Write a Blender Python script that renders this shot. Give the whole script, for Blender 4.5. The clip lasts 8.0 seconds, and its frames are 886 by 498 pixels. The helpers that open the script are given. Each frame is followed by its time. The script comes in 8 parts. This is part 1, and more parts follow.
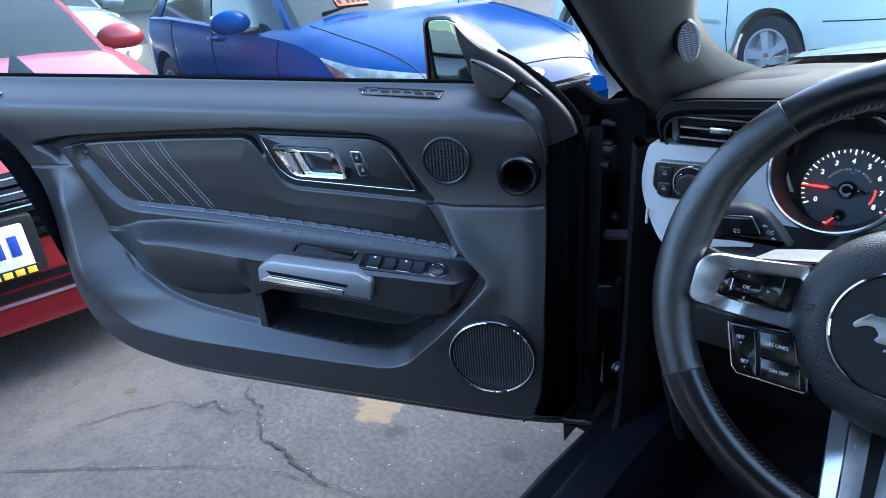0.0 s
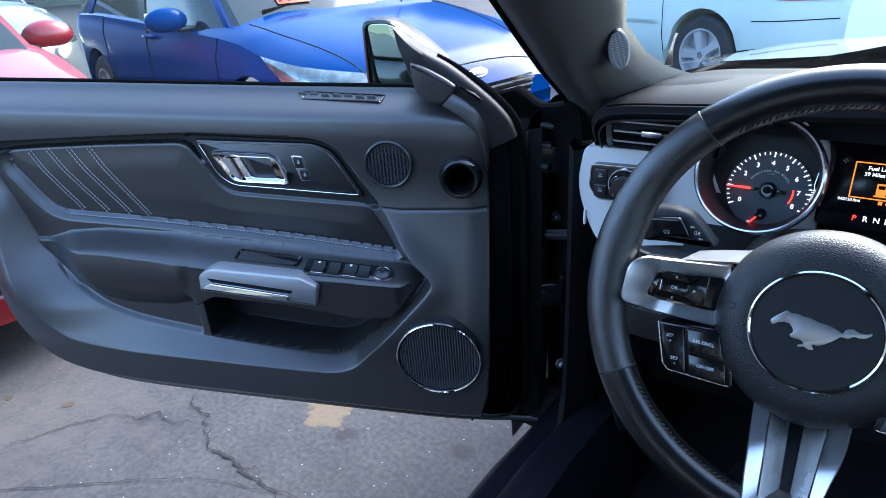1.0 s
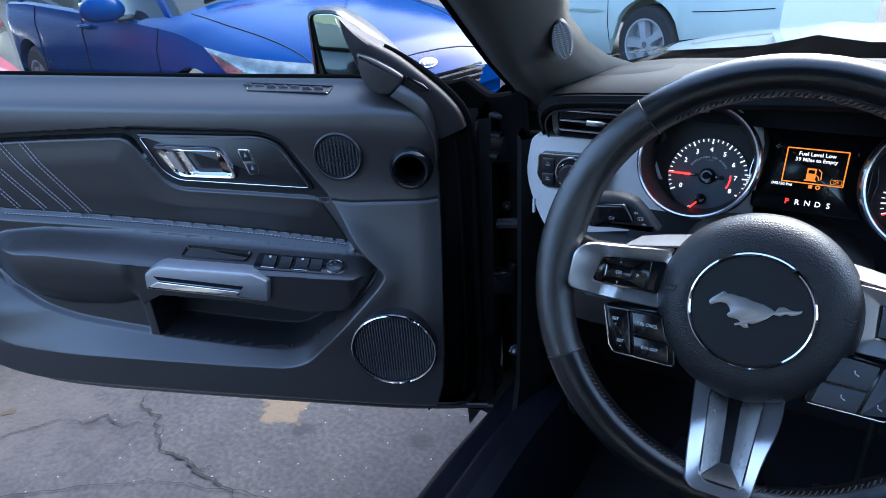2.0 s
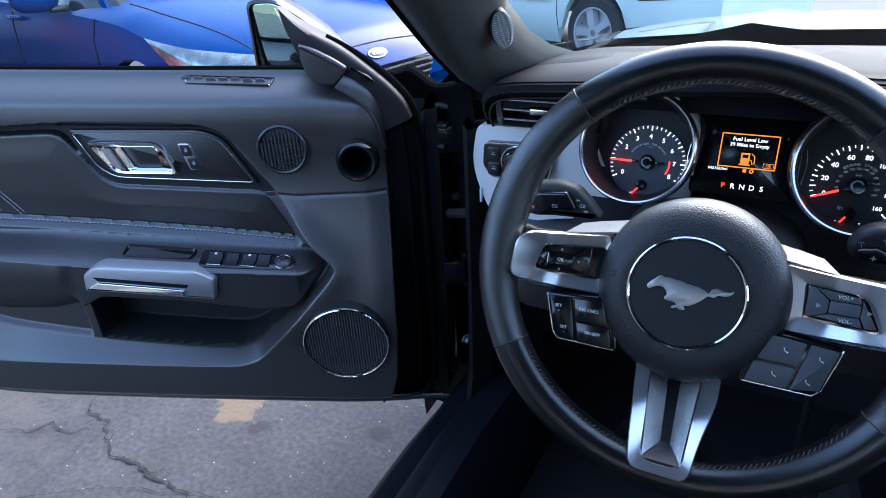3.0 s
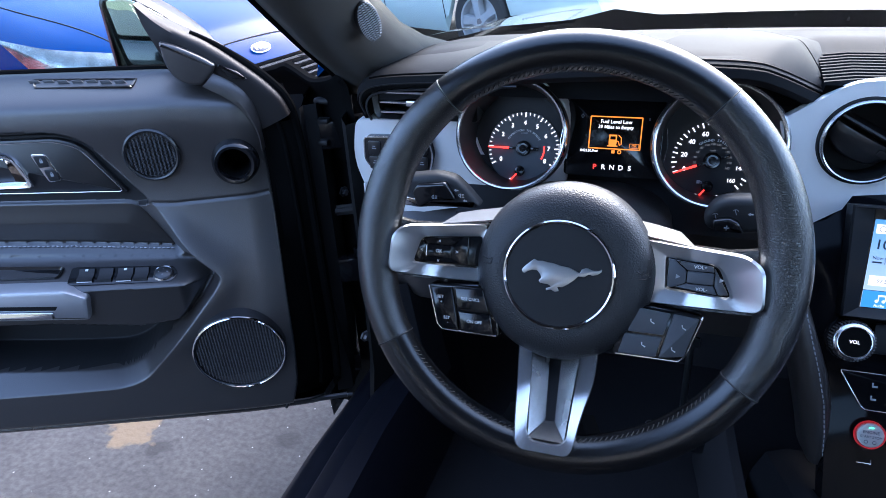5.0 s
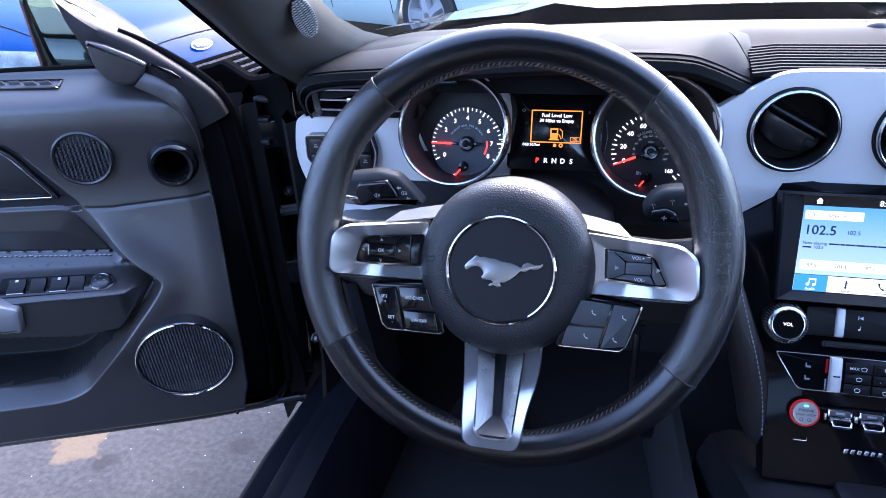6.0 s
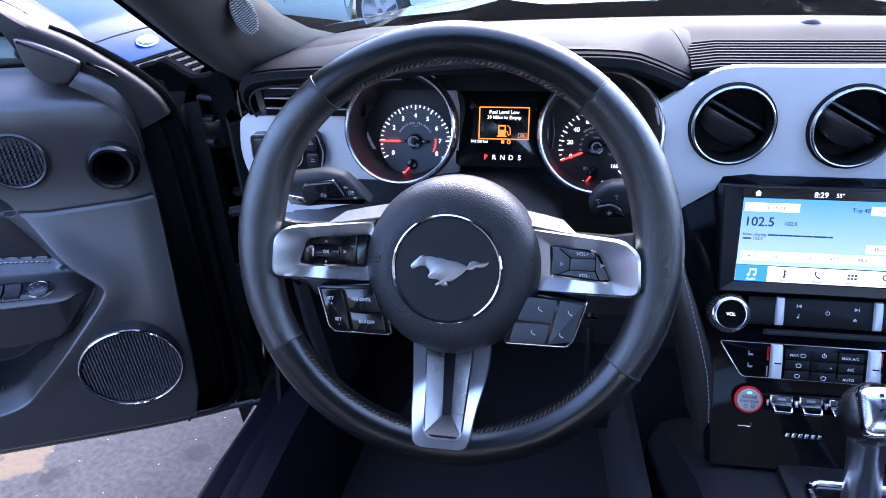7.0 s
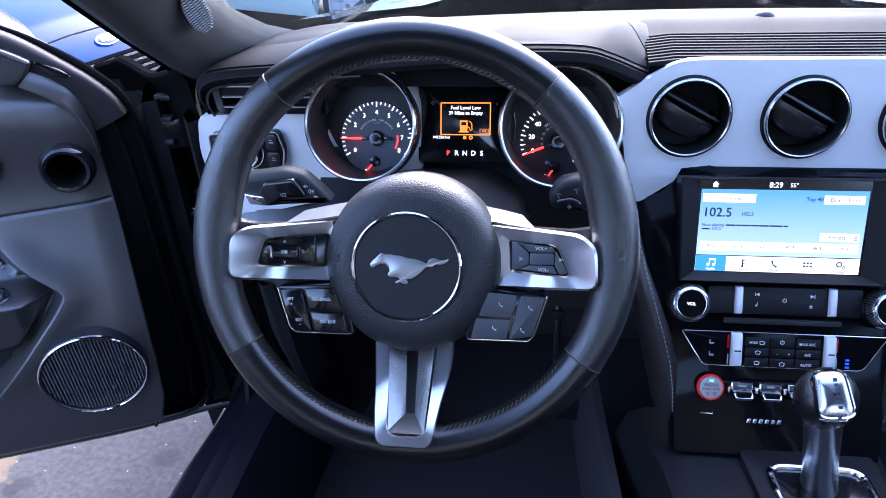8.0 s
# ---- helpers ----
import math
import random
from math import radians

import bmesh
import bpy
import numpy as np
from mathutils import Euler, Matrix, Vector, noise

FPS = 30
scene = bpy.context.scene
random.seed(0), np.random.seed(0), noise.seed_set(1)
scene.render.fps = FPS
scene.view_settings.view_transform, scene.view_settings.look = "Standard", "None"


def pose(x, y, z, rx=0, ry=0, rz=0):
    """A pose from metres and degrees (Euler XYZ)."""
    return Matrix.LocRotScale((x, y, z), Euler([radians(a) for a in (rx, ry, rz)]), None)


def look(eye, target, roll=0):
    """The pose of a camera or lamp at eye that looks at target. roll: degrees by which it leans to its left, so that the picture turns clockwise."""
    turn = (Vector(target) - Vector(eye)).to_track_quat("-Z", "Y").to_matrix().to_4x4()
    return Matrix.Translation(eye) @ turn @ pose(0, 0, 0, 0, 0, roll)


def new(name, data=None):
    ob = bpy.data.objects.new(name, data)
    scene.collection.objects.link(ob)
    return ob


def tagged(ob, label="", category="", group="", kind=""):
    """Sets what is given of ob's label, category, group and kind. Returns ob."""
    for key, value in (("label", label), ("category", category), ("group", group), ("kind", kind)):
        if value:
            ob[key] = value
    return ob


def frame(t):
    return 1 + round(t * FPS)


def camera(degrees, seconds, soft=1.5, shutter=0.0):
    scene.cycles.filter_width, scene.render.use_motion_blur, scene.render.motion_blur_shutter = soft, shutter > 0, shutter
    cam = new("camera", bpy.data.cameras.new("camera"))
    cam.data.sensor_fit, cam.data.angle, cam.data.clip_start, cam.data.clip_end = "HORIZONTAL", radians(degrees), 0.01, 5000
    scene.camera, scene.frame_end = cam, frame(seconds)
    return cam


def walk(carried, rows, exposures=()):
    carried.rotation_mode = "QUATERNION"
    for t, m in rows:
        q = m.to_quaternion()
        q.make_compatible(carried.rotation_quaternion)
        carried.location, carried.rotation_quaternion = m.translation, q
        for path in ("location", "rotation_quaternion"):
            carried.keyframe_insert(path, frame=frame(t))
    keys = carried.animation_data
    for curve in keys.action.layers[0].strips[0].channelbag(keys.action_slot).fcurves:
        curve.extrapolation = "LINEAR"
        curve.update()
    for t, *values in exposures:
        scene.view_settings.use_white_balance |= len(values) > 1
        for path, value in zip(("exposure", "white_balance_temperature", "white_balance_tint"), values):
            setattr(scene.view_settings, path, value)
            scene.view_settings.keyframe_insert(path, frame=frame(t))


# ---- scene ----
cam = camera(70.4, 8.0, soft=0.5)
PATH = [
    (0, (0.068, 0.009, 1.124), (-1.13, 1.375, 0.288), -4.7),
    (0.5, (0.074, 0.011, 1.129), (-1.061, 1.425, 0.284), -4.4),
    (1, (0.077, 0.013, 1.135), (-0.992, 1.471, 0.28), -3.9),
    (1.5, (0.079, 0.012, 1.136), (-0.926, 1.506, 0.265), -3.6),
    (3, (0.094, 0.022, 1.135), (-0.728, 1.595, 0.212), -3.1),
    (3.5, (0.1, 0.027, 1.136), (-0.656, 1.627, 0.204), -3.0),
    (4, (0.106, 0.032, 1.134), (-0.583, 1.657, 0.194), -2.8),
    (4.5, (0.109, 0.034, 1.134), (-0.511, 1.681, 0.184), -2.8),
    (5, (0.117, 0.039, 1.134), (-0.431, 1.706, 0.174), -3.0),
    (6.5, (0.133, 0.051, 1.134), (-0.216, 1.754, 0.145), -2.3),
    (7, (0.14, 0.055, 1.134), (-0.15, 1.765, 0.138), -2.0),
    (7.5, (0.147, 0.058, 1.134), (-0.097, 1.77, 0.131), -2.1),
    (8, (0.153, 0.059, 1.134), (-0.058, 1.772, 0.123), -2.0),
]
walk(cam, [(t, look(eye, target, roll)) for t, eye, target, roll in PATH], exposures=[(0, 3.08, 5780, 6), (1.0, 3.03, 5720, 8), (1.5, 2.76, 5680, 9), (3.5, 2.96, 5740, 12), (5, 3.16, 5800, 15), (6.5, 3.48, 5680, 24), (8, 3.48, 5680, 24)])

# ---- world and sun: a car lot in open morning shade ----
world = bpy.data.worlds.new("sky")
scene.world = world
world.use_nodes = True
_wn = world.node_tree.nodes
_sky = _wn.new("ShaderNodeTexSky")
_sky.sky_type = "NISHITA"
_sky.sun_disc = False
_sky.sun_elevation = radians(41)
_sky.sun_rotation = radians(10)
_sky.dust_density = 2.0
_wn["Background"].inputs["Strength"].default_value = 0.15
world.node_tree.links.new(_sky.outputs["Color"], _wn["Background"].inputs["Color"])
_sun = bpy.data.lights.new("sun", "SUN")
_sun.energy, _sun.angle, _sun.color = 0.75, radians(40), (1.0, 0.95, 0.86)
sun = new("sun", _sun)
sun.matrix_world = look((0.9, 5.0, 4.4), (0, 0, 0))
scene.view_settings.exposure = 1.3

# ---- materials ----
def mat(name, color, rough=0.5, metal=0.0, vary=0.12, scale=30.0, bump=0.0, bscale=400.0, coat=0.0, emit=0.0,
        spec=0.5, rvary=0.1):
    m = bpy.data.materials.new(name)
    m.use_nodes = True
    nt = m.node_tree
    b = nt.nodes["Principled BSDF"]
    b.inputs["Roughness"].default_value = rough
    b.inputs["Metallic"].default_value = metal
    b.inputs["Coat Weight"].default_value = coat
    b.inputs["Coat Roughness"].default_value = 0.03
    b.inputs["Specular IOR Level"].default_value = spec
    b.inputs["Base Color"].default_value = (*color, 1)
    co = nt.nodes.new("ShaderNodeTexCoord")
    if vary > 0:
        n = nt.nodes.new("ShaderNodeTexNoise")
        n.inputs["Scale"].default_value = scale
        n.inputs["Detail"].default_value = 6
        nt.links.new(co.outputs["Object"], n.inputs["Vector"])
        mix = nt.nodes.new("ShaderNodeMix")
        mix.data_type = "RGBA"
        mix.inputs[6].default_value = (*[c * (1 - vary) for c in color], 1)
        mix.inputs[7].default_value = (*[min(1, c * (1 + vary)) for c in color], 1)
        nt.links.new(n.outputs["Fac"], mix.inputs[0])
        nt.links.new(mix.outputs[2], b.inputs["Base Color"])
        mr = nt.nodes.new("ShaderNodeMapRange")
        mr.inputs[1].default_value, mr.inputs[2].default_value = 0.3, 0.7
        mr.inputs[3].default_value, mr.inputs[4].default_value = max(0, rough * (1 - rvary)), min(1, rough * (1 + rvary))
        nt.links.new(n.outputs["Fac"], mr.inputs[0])
        nt.links.new(mr.outputs[0], b.inputs["Roughness"])
    if bump > 0:
        n2 = nt.nodes.new("ShaderNodeTexNoise")
        n2.inputs["Scale"].default_value = bscale
        n2.inputs["Detail"].default_value = 3
        nt.links.new(co.outputs["Object"], n2.inputs["Vector"])
        bp = nt.nodes.new("ShaderNodeBump")
        bp.inputs["Strength"].default_value = bump
        bp.inputs["Distance"].default_value = 0.0006
        nt.links.new(n2.outputs["Fac"], bp.inputs["Height"])
        nt.links.new(bp.outputs["Normal"], b.inputs["Normal"])
    if emit > 0:
        b.inputs["Base Color"].default_value = (*[c * 0.12 for c in color], 1)
        b.inputs["Emission Color"].default_value = (*color, 1)
        b.inputs["Emission Strength"].default_value = emit
    return m


def leather(name, color, rough, cells=420.0, strength=0.5, spec=0.5):
    m = mat(name, color, rough, vary=0.10, scale=5, rvary=0.06, spec=spec)
    nt = m.node_tree
    b = nt.nodes["Principled BSDF"]
    co = nt.nodes.new("ShaderNodeTexCoord")
    v = nt.nodes.new("ShaderNodeTexVoronoi")
    v.feature = "DISTANCE_TO_EDGE"
    v.inputs["Scale"].default_value = cells
    nt.links.new(co.outputs["Object"], v.inputs["Vector"])
    bp = nt.nodes.new("ShaderNodeBump")
    bp.inputs["Strength"].default_value = strength
    bp.inputs["Distance"].default_value = 0.0005
    nt.links.new(v.outputs["Distance"], bp.inputs["Height"])
    nt.links.new(bp.outputs["Normal"], b.inputs["Normal"])
    return m


def glass(name, tint=(0.9, 0.97, 0.95), gloss=1.0):
    """Thin clear glass: see-through, with Fresnel gloss."""
    m = bpy.data.materials.new(name)
    m.use_nodes = True
    nt = m.node_tree
    nt.nodes.remove(nt.nodes["Principled BSDF"])
    tr, gl = nt.nodes.new("ShaderNodeBsdfTransparent"), nt.nodes.new("ShaderNodeBsdfGlossy")
    tr.inputs["Color"].default_value = (*tint, 1)
    gl.inputs["Roughness"].default_value = 0.01
    fr, mx = nt.nodes.new("ShaderNodeLayerWeight"), nt.nodes.new("ShaderNodeMixShader")
    pw, sc = nt.nodes.new("ShaderNodeMath"), nt.nodes.new("ShaderNodeMath")
    pw.operation, pw.inputs[1].default_value = "POWER", 5.0
    sc.operation, sc.inputs[1].default_value, sc.inputs[2].default_value = "MULTIPLY_ADD", 0.6, 0.03
    nt.links.new(fr.outputs["Facing"], pw.inputs[0])
    nt.links.new(pw.outputs[0], sc.inputs[0])
    nt.links.new(sc.outputs[0], mx.inputs[0])
    nt.links.new(tr.outputs[0], mx.inputs[1])
    nt.links.new(gl.outputs[0], mx.inputs[2])
    nt.links.new(mx.outputs[0], nt.nodes["Material Output"].inputs["Surface"])
    return m


PLASTIC = mat("grained_black_plastic", (0.037, 0.032, 0.030), 0.34, vary=0.10, scale=5, rvary=0.06, bump=0.35, bscale=900, spec=0.9)
PLASTIC2 = mat("smooth_black_plastic", (0.012, 0.012, 0.013), 0.30, vary=0.12, scale=14, bump=0.1, bscale=600, spec=0.7)
SOFT = leather("soft_black_vinyl", (0.023, 0.0205, 0.0195), 0.30, 620, 0.4, 0.9)
LEATHER = leather("black_leather", (0.010, 0.010, 0.0105), 0.25, 560, 0.85, 1.0)
LEATHER_WORN = leather("worn_black_leather", (0.006, 0.006, 0.0065), 0.24, 800, 0.22, 0.7)
SAIL = mat("dull_brown_black_plastic", (0.018, 0.0155, 0.015), 0.5, vary=0.12, scale=12, bump=0.25, bscale=800, spec=0.22)
CONSOLE0 = mat("dull_black_cover", (0.012, 0.012, 0.014), 0.55, vary=0.15, scale=12, bump=0.25, bscale=800, spec=0.15)
GLOSS = mat("gloss_black", (0.008, 0.008, 0.009), 0.12, vary=0.05, scale=8)
SILVER = mat("satin_silver_paint", (0.78, 0.785, 0.79), 0.40, metal=0.28, vary=0.03, scale=60, bump=0.05, bscale=1500)
ALU = mat("brushed_aluminium", (0.66, 0.66, 0.68), 0.22, metal=1.0, vary=0.02, scale=40, rvary=0.05)
WHEELSIL = mat("painted_wheel_silver", (0.42, 0.42, 0.42), 0.4, metal=0.3, vary=0.05, scale=20)
CHROME = mat("chrome", (0.8, 0.8, 0.82), 0.06, metal=1.0, vary=0.02, scale=20)
RUBBER = mat("black_rubber", (0.006, 0.006, 0.006), 0.55, vary=0.15, scale=20, spec=0.0)
CARPET = mat("black_carpet", (0.030, 0.028, 0.030), 0.95, vary=0.4, scale=500, bump=1.0, bscale=700, spec=0.1)
DARK = mat("dark_cavity", (0.005, 0.005, 0.005), 0.6, vary=0.1, spec=0.2)
PAINT_BLACK = mat("black_car_paint", (0.006, 0.006, 0.008), 0.25, vary=0.03, coat=1.0)
PAINT_BLUE = mat("blue_car_paint", (0.001, 0.030, 0.135), 0.16, metal=0.0, vary=0.05, scale=300, coat=0.0, spec=0.05)
PAINT_RED = mat("red_car_paint", (0.24, 0.008, 0.014), 0.4, metal=0.0, vary=0.05, scale=300, coat=0.6)
PAINT_WHITE = mat("silver_white_car_paint", (0.58, 0.66, 0.60), 0.4, metal=0.1, vary=0.03, scale=200, coat=0.6)
PAINT_GREY = mat("grey_car_paint", (0.2, 0.22, 0.24), 0.3, metal=0.5, vary=0.04, scale=200, coat=1.0)
TYRE = mat("tyre_rubber", (0.02, 0.02, 0.02), 0.75, vary=0.2, scale=30)
WINDOW = glass("window_glass", (0.93, 0.98, 0.96))
CARGLASS = mat("dark_car_glass", (0.012, 0.018, 0.02), 0.05, vary=0.05, scale=4, spec=0.35)
MIRROR = mat("mirror_glass", (0.75, 0.85, 0.8), 0.02, metal=1.0, vary=0.02)
LAMPGLASS = mat("headlamp_glass", (0.42, 0.44, 0.43), 0.16, metal=0.75, vary=0.75, scale=22, coat=0.8)
AMBER = mat("amber_lens", (0.60, 0.36, 0.20), 0.2, vary=0.1)
REDLENS = mat("red_lens", (0.5, 0.01, 0.015), 0.15, vary=0.1, coat=0.5)
WHITE = mat("white_print", (0.75, 0.75, 0.75), 0.5, vary=0.03)
GREYP = mat("grey_print", (0.32, 0.33, 0.35), 0.5, vary=0.03)
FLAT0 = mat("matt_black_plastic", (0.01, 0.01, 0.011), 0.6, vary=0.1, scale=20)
PILLAR = mat("charcoal_pillar_trim", (0.085, 0.083, 0.078), 0.42, vary=0.15, scale=9, bump=0.3, bscale=900)
SILL = mat("dull_black_sill", (0.007, 0.007, 0.010), 0.36, vary=0.2, scale=15, bump=0.2, bscale=700, spec=0.10)
GRILLE = mat("dark_grey_grille", (0.05, 0.051, 0.055), 0.4, vary=0.1, scale=60)
RIBGREY = mat("grey_speaker_cloth_rib", (0.10, 0.10, 0.105), 0.5, vary=0.15, scale=60)
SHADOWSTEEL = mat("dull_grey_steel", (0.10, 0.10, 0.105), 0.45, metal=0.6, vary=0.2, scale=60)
SHAFTSIL = mat("brushed_button_silver", (0.40, 0.40, 0.41), 0.4, metal=0.7, vary=0.05, scale=80)
STITCH = mat("grey_thread", (0.4, 0.4, 0.42), 0.8, vary=0.15, scale=300)


# ---- mesh helpers ----
def part(name, bm, material, parent, label="", smooth=True, angle=35):
    """One mesh object under a thing or a part; the mesh is in the thing's own space."""
    me = bpy.data.meshes.new(name)
    bmesh.ops.recalc_face_normals(bm, faces=bm.faces)
    if smooth:
        for f in bm.faces:
            f.smooth = True
        lim = radians(angle)
        for e in bm.edges:
            if len(e.link_faces) == 2 and e.calc_face_angle(0) > lim:
                e.smooth = False
    bm.to_mesh(me)
    bm.free()
    if material:
        me.materials.append(material)
    ob = new(name, me)
    ob.parent = parent
    if label:
        ob["label"] = label
    return ob


def thing(name, m, label, category, group="", kind=""):
    ob = new(name)
    ob.empty_display_size = 0.05
    ob.matrix_world = m
    return tagged(ob, label, category, group, kind)


def solo(name, bm, material, label, category, kind="", group=""):
    ob = part(name, bm, material, None)
    return tagged(ob, label, category, group, kind)


def box(bm, c, s, bevel=0.0, m=None, seg=2):
    r = bmesh.ops.create_cube(bm, size=1.0, matrix=(m or Matrix()) @ Matrix.Translation(c) @ Matrix.Diagonal((*s, 1)))
    if bevel > 0:
        es = list({e for v in r["verts"] for e in v.link_edges})
        bmesh.ops.bevel(bm, geom=es, offset=bevel, segments=seg, profile=0.5, affect="EDGES", clamp_overlap=True)
    return bm


def rounded(poly, r, n=4):
    """A polygon with its corners rounded; r is one radius or one per corner."""
    out = []
    k = len(poly)
    for i, p in enumerate(poly):
        rr = r[i] if isinstance(r, (list, tuple)) else r
        p = Vector(p)
        a, b = Vector(poly[i - 1]) - p, Vector(poly[(i + 1) % k]) - p
        t = min(rr, a.length * 0.45, b.length * 0.45)
        if t < 1e-5:
            out.append(tuple(p))
            continue
        p0, p2 = p + a.normalized() * t, p + b.normalized() * t
        for j in range(n + 1):
            s = j / n
            q = p0 * (1 - s) ** 2 + p * 2 * s * (1 - s) + p2 * s * s
            out.append(tuple(q))
    return out


def prism(bm, poly, z0, z1, bevel=0.0, m=None, seg=2, cap0=True):
    """A prism over a polygon in xy, its top edge (z1) rounded by insetting rings."""
    pts = [Vector(p) for p in poly]
    area = sum(pts[i - 1].x * pts[i].y - pts[i].x * pts[i - 1].y for i in range(len(pts)))
    if area < 0:
        pts.reverse()
    k = len(pts)

    def inset(d):
        if d <= 0:
            return pts
        out = []
        for i, p in enumerate(pts):
            e1, e2 = (p - pts[i - 1]), (pts[(i + 1) % k] - p)
            if e1.length < 1e-9 or e2.length < 1e-9:
                out.append(p)
                continue
            n1, n2 = Vector((-e1.y, e1.x)).normalized(), Vector((-e2.y, e2.x)).normalized()
            b = n1 + n2
            b = b.normalized() if b.length > 1e-6 else n1
            out.append(p + b * d / max(0.5, b.dot(n1)))
        return out

    sgn = 1 if z1 > z0 else -1
    rings = [(0, z0)]
    if bevel > 0:
        for j in range(seg + 1):
            a = math.pi / 2 * j / seg
            rings.append((bevel * (1 - math.cos(a)), z1 - sgn * bevel * (1 - math.sin(a))))
    else:
        rings.append((0, z1))
    m = m or Matrix()
    loops = []
    for d, z in rings:
        loops.append([bm.verts.new(m @ Vector((p.x, p.y, z))) for p in inset(d)])
    for a, b in zip(loops, loops[1:]):
        for i in range(k):
            bm.faces.new((a[i - 1], a[i], b[i], b[i - 1]))
    bm.faces.new(loops[-1])
    if cap0:
        bm.faces.new(list(reversed(loops[0])))
    return bm


def prism_holes(bm, poly, holes, z0, z1, m=None, edge=0.002):
    """A plate over a polygon with round holes (x, y, r), its walls included."""
    m = m or Matrix()
    loops = [list(poly)] + [[(x + r * math.cos(2 * math.pi * k / 48), y + r * math.sin(2 * math.pi * k / 48)) for k in range(48)] for x, y, r in holes]
    rim = []
    for n, lp in enumerate(loops):
        cx, cy = sum(p[0] for p in lp) / len(lp), sum(p[1] for p in lp) / len(lp)
        top = [bm.verts.new(m @ Vector((p[0], p[1], z1))) for p in lp]
        k = 1 + (edge / 0.05 if n == 0 else -edge / 0.05)
        mid = [bm.verts.new(m @ Vector((cx + (p[0] - cx) * (1 + (0.006 if n == 0 else -0.02)), cy + (p[1] - cy) * (1 + (0.012 if n == 0 else -0.02)), z1 - edge))) for p in lp]
        low = [bm.verts.new(m @ Vector((cx + (p[0] - cx) * (1 + (0.006 if n == 0 else -0.02)), cy + (p[1] - cy) * (1 + (0.012 if n == 0 else -0.02)), z0))) for p in lp]
        for a, b in ((top, mid), (mid, low)):
            for i in range(len(lp)):
                bm.faces.new((a[i - 1], a[i], b[i], b[i - 1]))
        rim += [bm.edges.get((top[i - 1], top[i])) for i in range(len(lp))]
    bmesh.ops.triangle_fill(bm, edges=rim, use_beauty=True, use_dissolve=False)
    return bm


def resample(poly, n):
    """n points at even steps round a closed polygon."""
    pts = [Vector(p) for p in poly]
    pts.append(pts[0])
    ln = [0.0]
    for a, b in zip(pts, pts[1:]):
        ln.append(ln[-1] + (b - a).length)
    out = []
    for k in range(n):
        d = ln[-1] * k / n
        i = max(j for j in range(len(ln) - 1) if ln[j] <= d + 1e-12)
        t = (d - ln[i]) / max(1e-9, ln[i + 1] - ln[i])
        out.append(pts[i].lerp(pts[i + 1], t))
    return out


def loft(bm, rows, closed=False, cap=False, wrap=False):
    """Quads between rows of points of the same count. closed: each row is a ring; wrap: last row joins the first."""
    vs = [[bm.verts.new(p) for p in row] for row in rows]
    pairs = list(zip(vs, vs[1:])) + ([(vs[-1], vs[0])] if wrap else [])
    for a, b in pairs:
        k = len(a)
        for i in range(0 if closed else 1, k):
            try:
                bm.faces.new((a[i - 1], a[i], b[i], b[i - 1]))
            except ValueError:
                pass
    if cap and closed:
        bm.faces.new(list(reversed(vs[0])))
        bm.faces.new(vs[-1])
    return bm


def revolve(bm, profile, n=48, m=None, a0=0.0, a1=360.0):
    """Turns (r, z) points round the z axis."""
    m = m or Matrix()
    full = abs(a1 - a0) >= 359.9
    rows = []
    for i in range(n if full else n + 1):
        a = radians(a0 + (a1 - a0) * i / n)
        rows.append([m @ Vector((r * math.cos(a), r * math.sin(a), z)) for r, z in profile])
    loft(bm, rows, wrap=full)
    bmesh.ops.remove_doubles(bm, verts=bm.verts, dist=1e-6)
    return bm


def tube(bm, path, r, n=8, closed=False, cap=True, m=None):
    """A round bar along points; r is one radius or one per point."""
    m = m or Matrix()
    pts = [m @ Vector(p) for p in path]
    k = len(pts)
    rows = []
    up = None
    for i, p in enumerate(pts):
        a = pts[(i - 1) % k] if closed or i > 0 else p
        b = pts[(i + 1) % k] if closed or i < k - 1 else p
        t = (b - a).normalized()
        if up is None:
            up = t.orthogonal().normalized()
        up = (up - t * up.dot(t)).normalized()
        side = t.cross(up)
        rr = r[i] if isinstance(r, (list, tuple)) else r
        rows.append([p + (up * math.cos(q) + side * math.sin(q)) * rr for q in [2 * math.pi * j / n for j in range(n)]])
    loft(bm, rows, closed=True, wrap=closed, cap=cap and not closed)
    return bm


def smooth(a, b, x):
    t = max(0.0, min(1.0, (x - a) / (b - a)))
    return t * t * (3 - 2 * t)


def line_at(pts, x):
    if x <= pts[0][0]:
        return pts[0][1]
    for (x0, y0), (x1, y1) in zip(pts, pts[1:]):
        if x <= x1:
            return y0 + (y1 - y0) * (x - x0) / (x1 - x0)
    return pts[-1][1]


def spline(pts, n=8):
    """Catmull-Rom through points."""
    P = [Vector(p) for p in pts]
    P = [P[0] * 2 - P[1]] + P + [P[-1] * 2 - P[-2]]
    out = []
    for i in range(1, len(P) - 2):
        for j in range(n):
            t = j / n
            a, b, c, d = P[i - 1:i + 3]
            out.append(0.5 * ((2 * b) + (c - a) * t + (2 * a - 5 * b + 4 * c - d) * t * t + (3 * b - a - 3 * c + d) * t ** 3))
    out.append(P[-2])
    return out


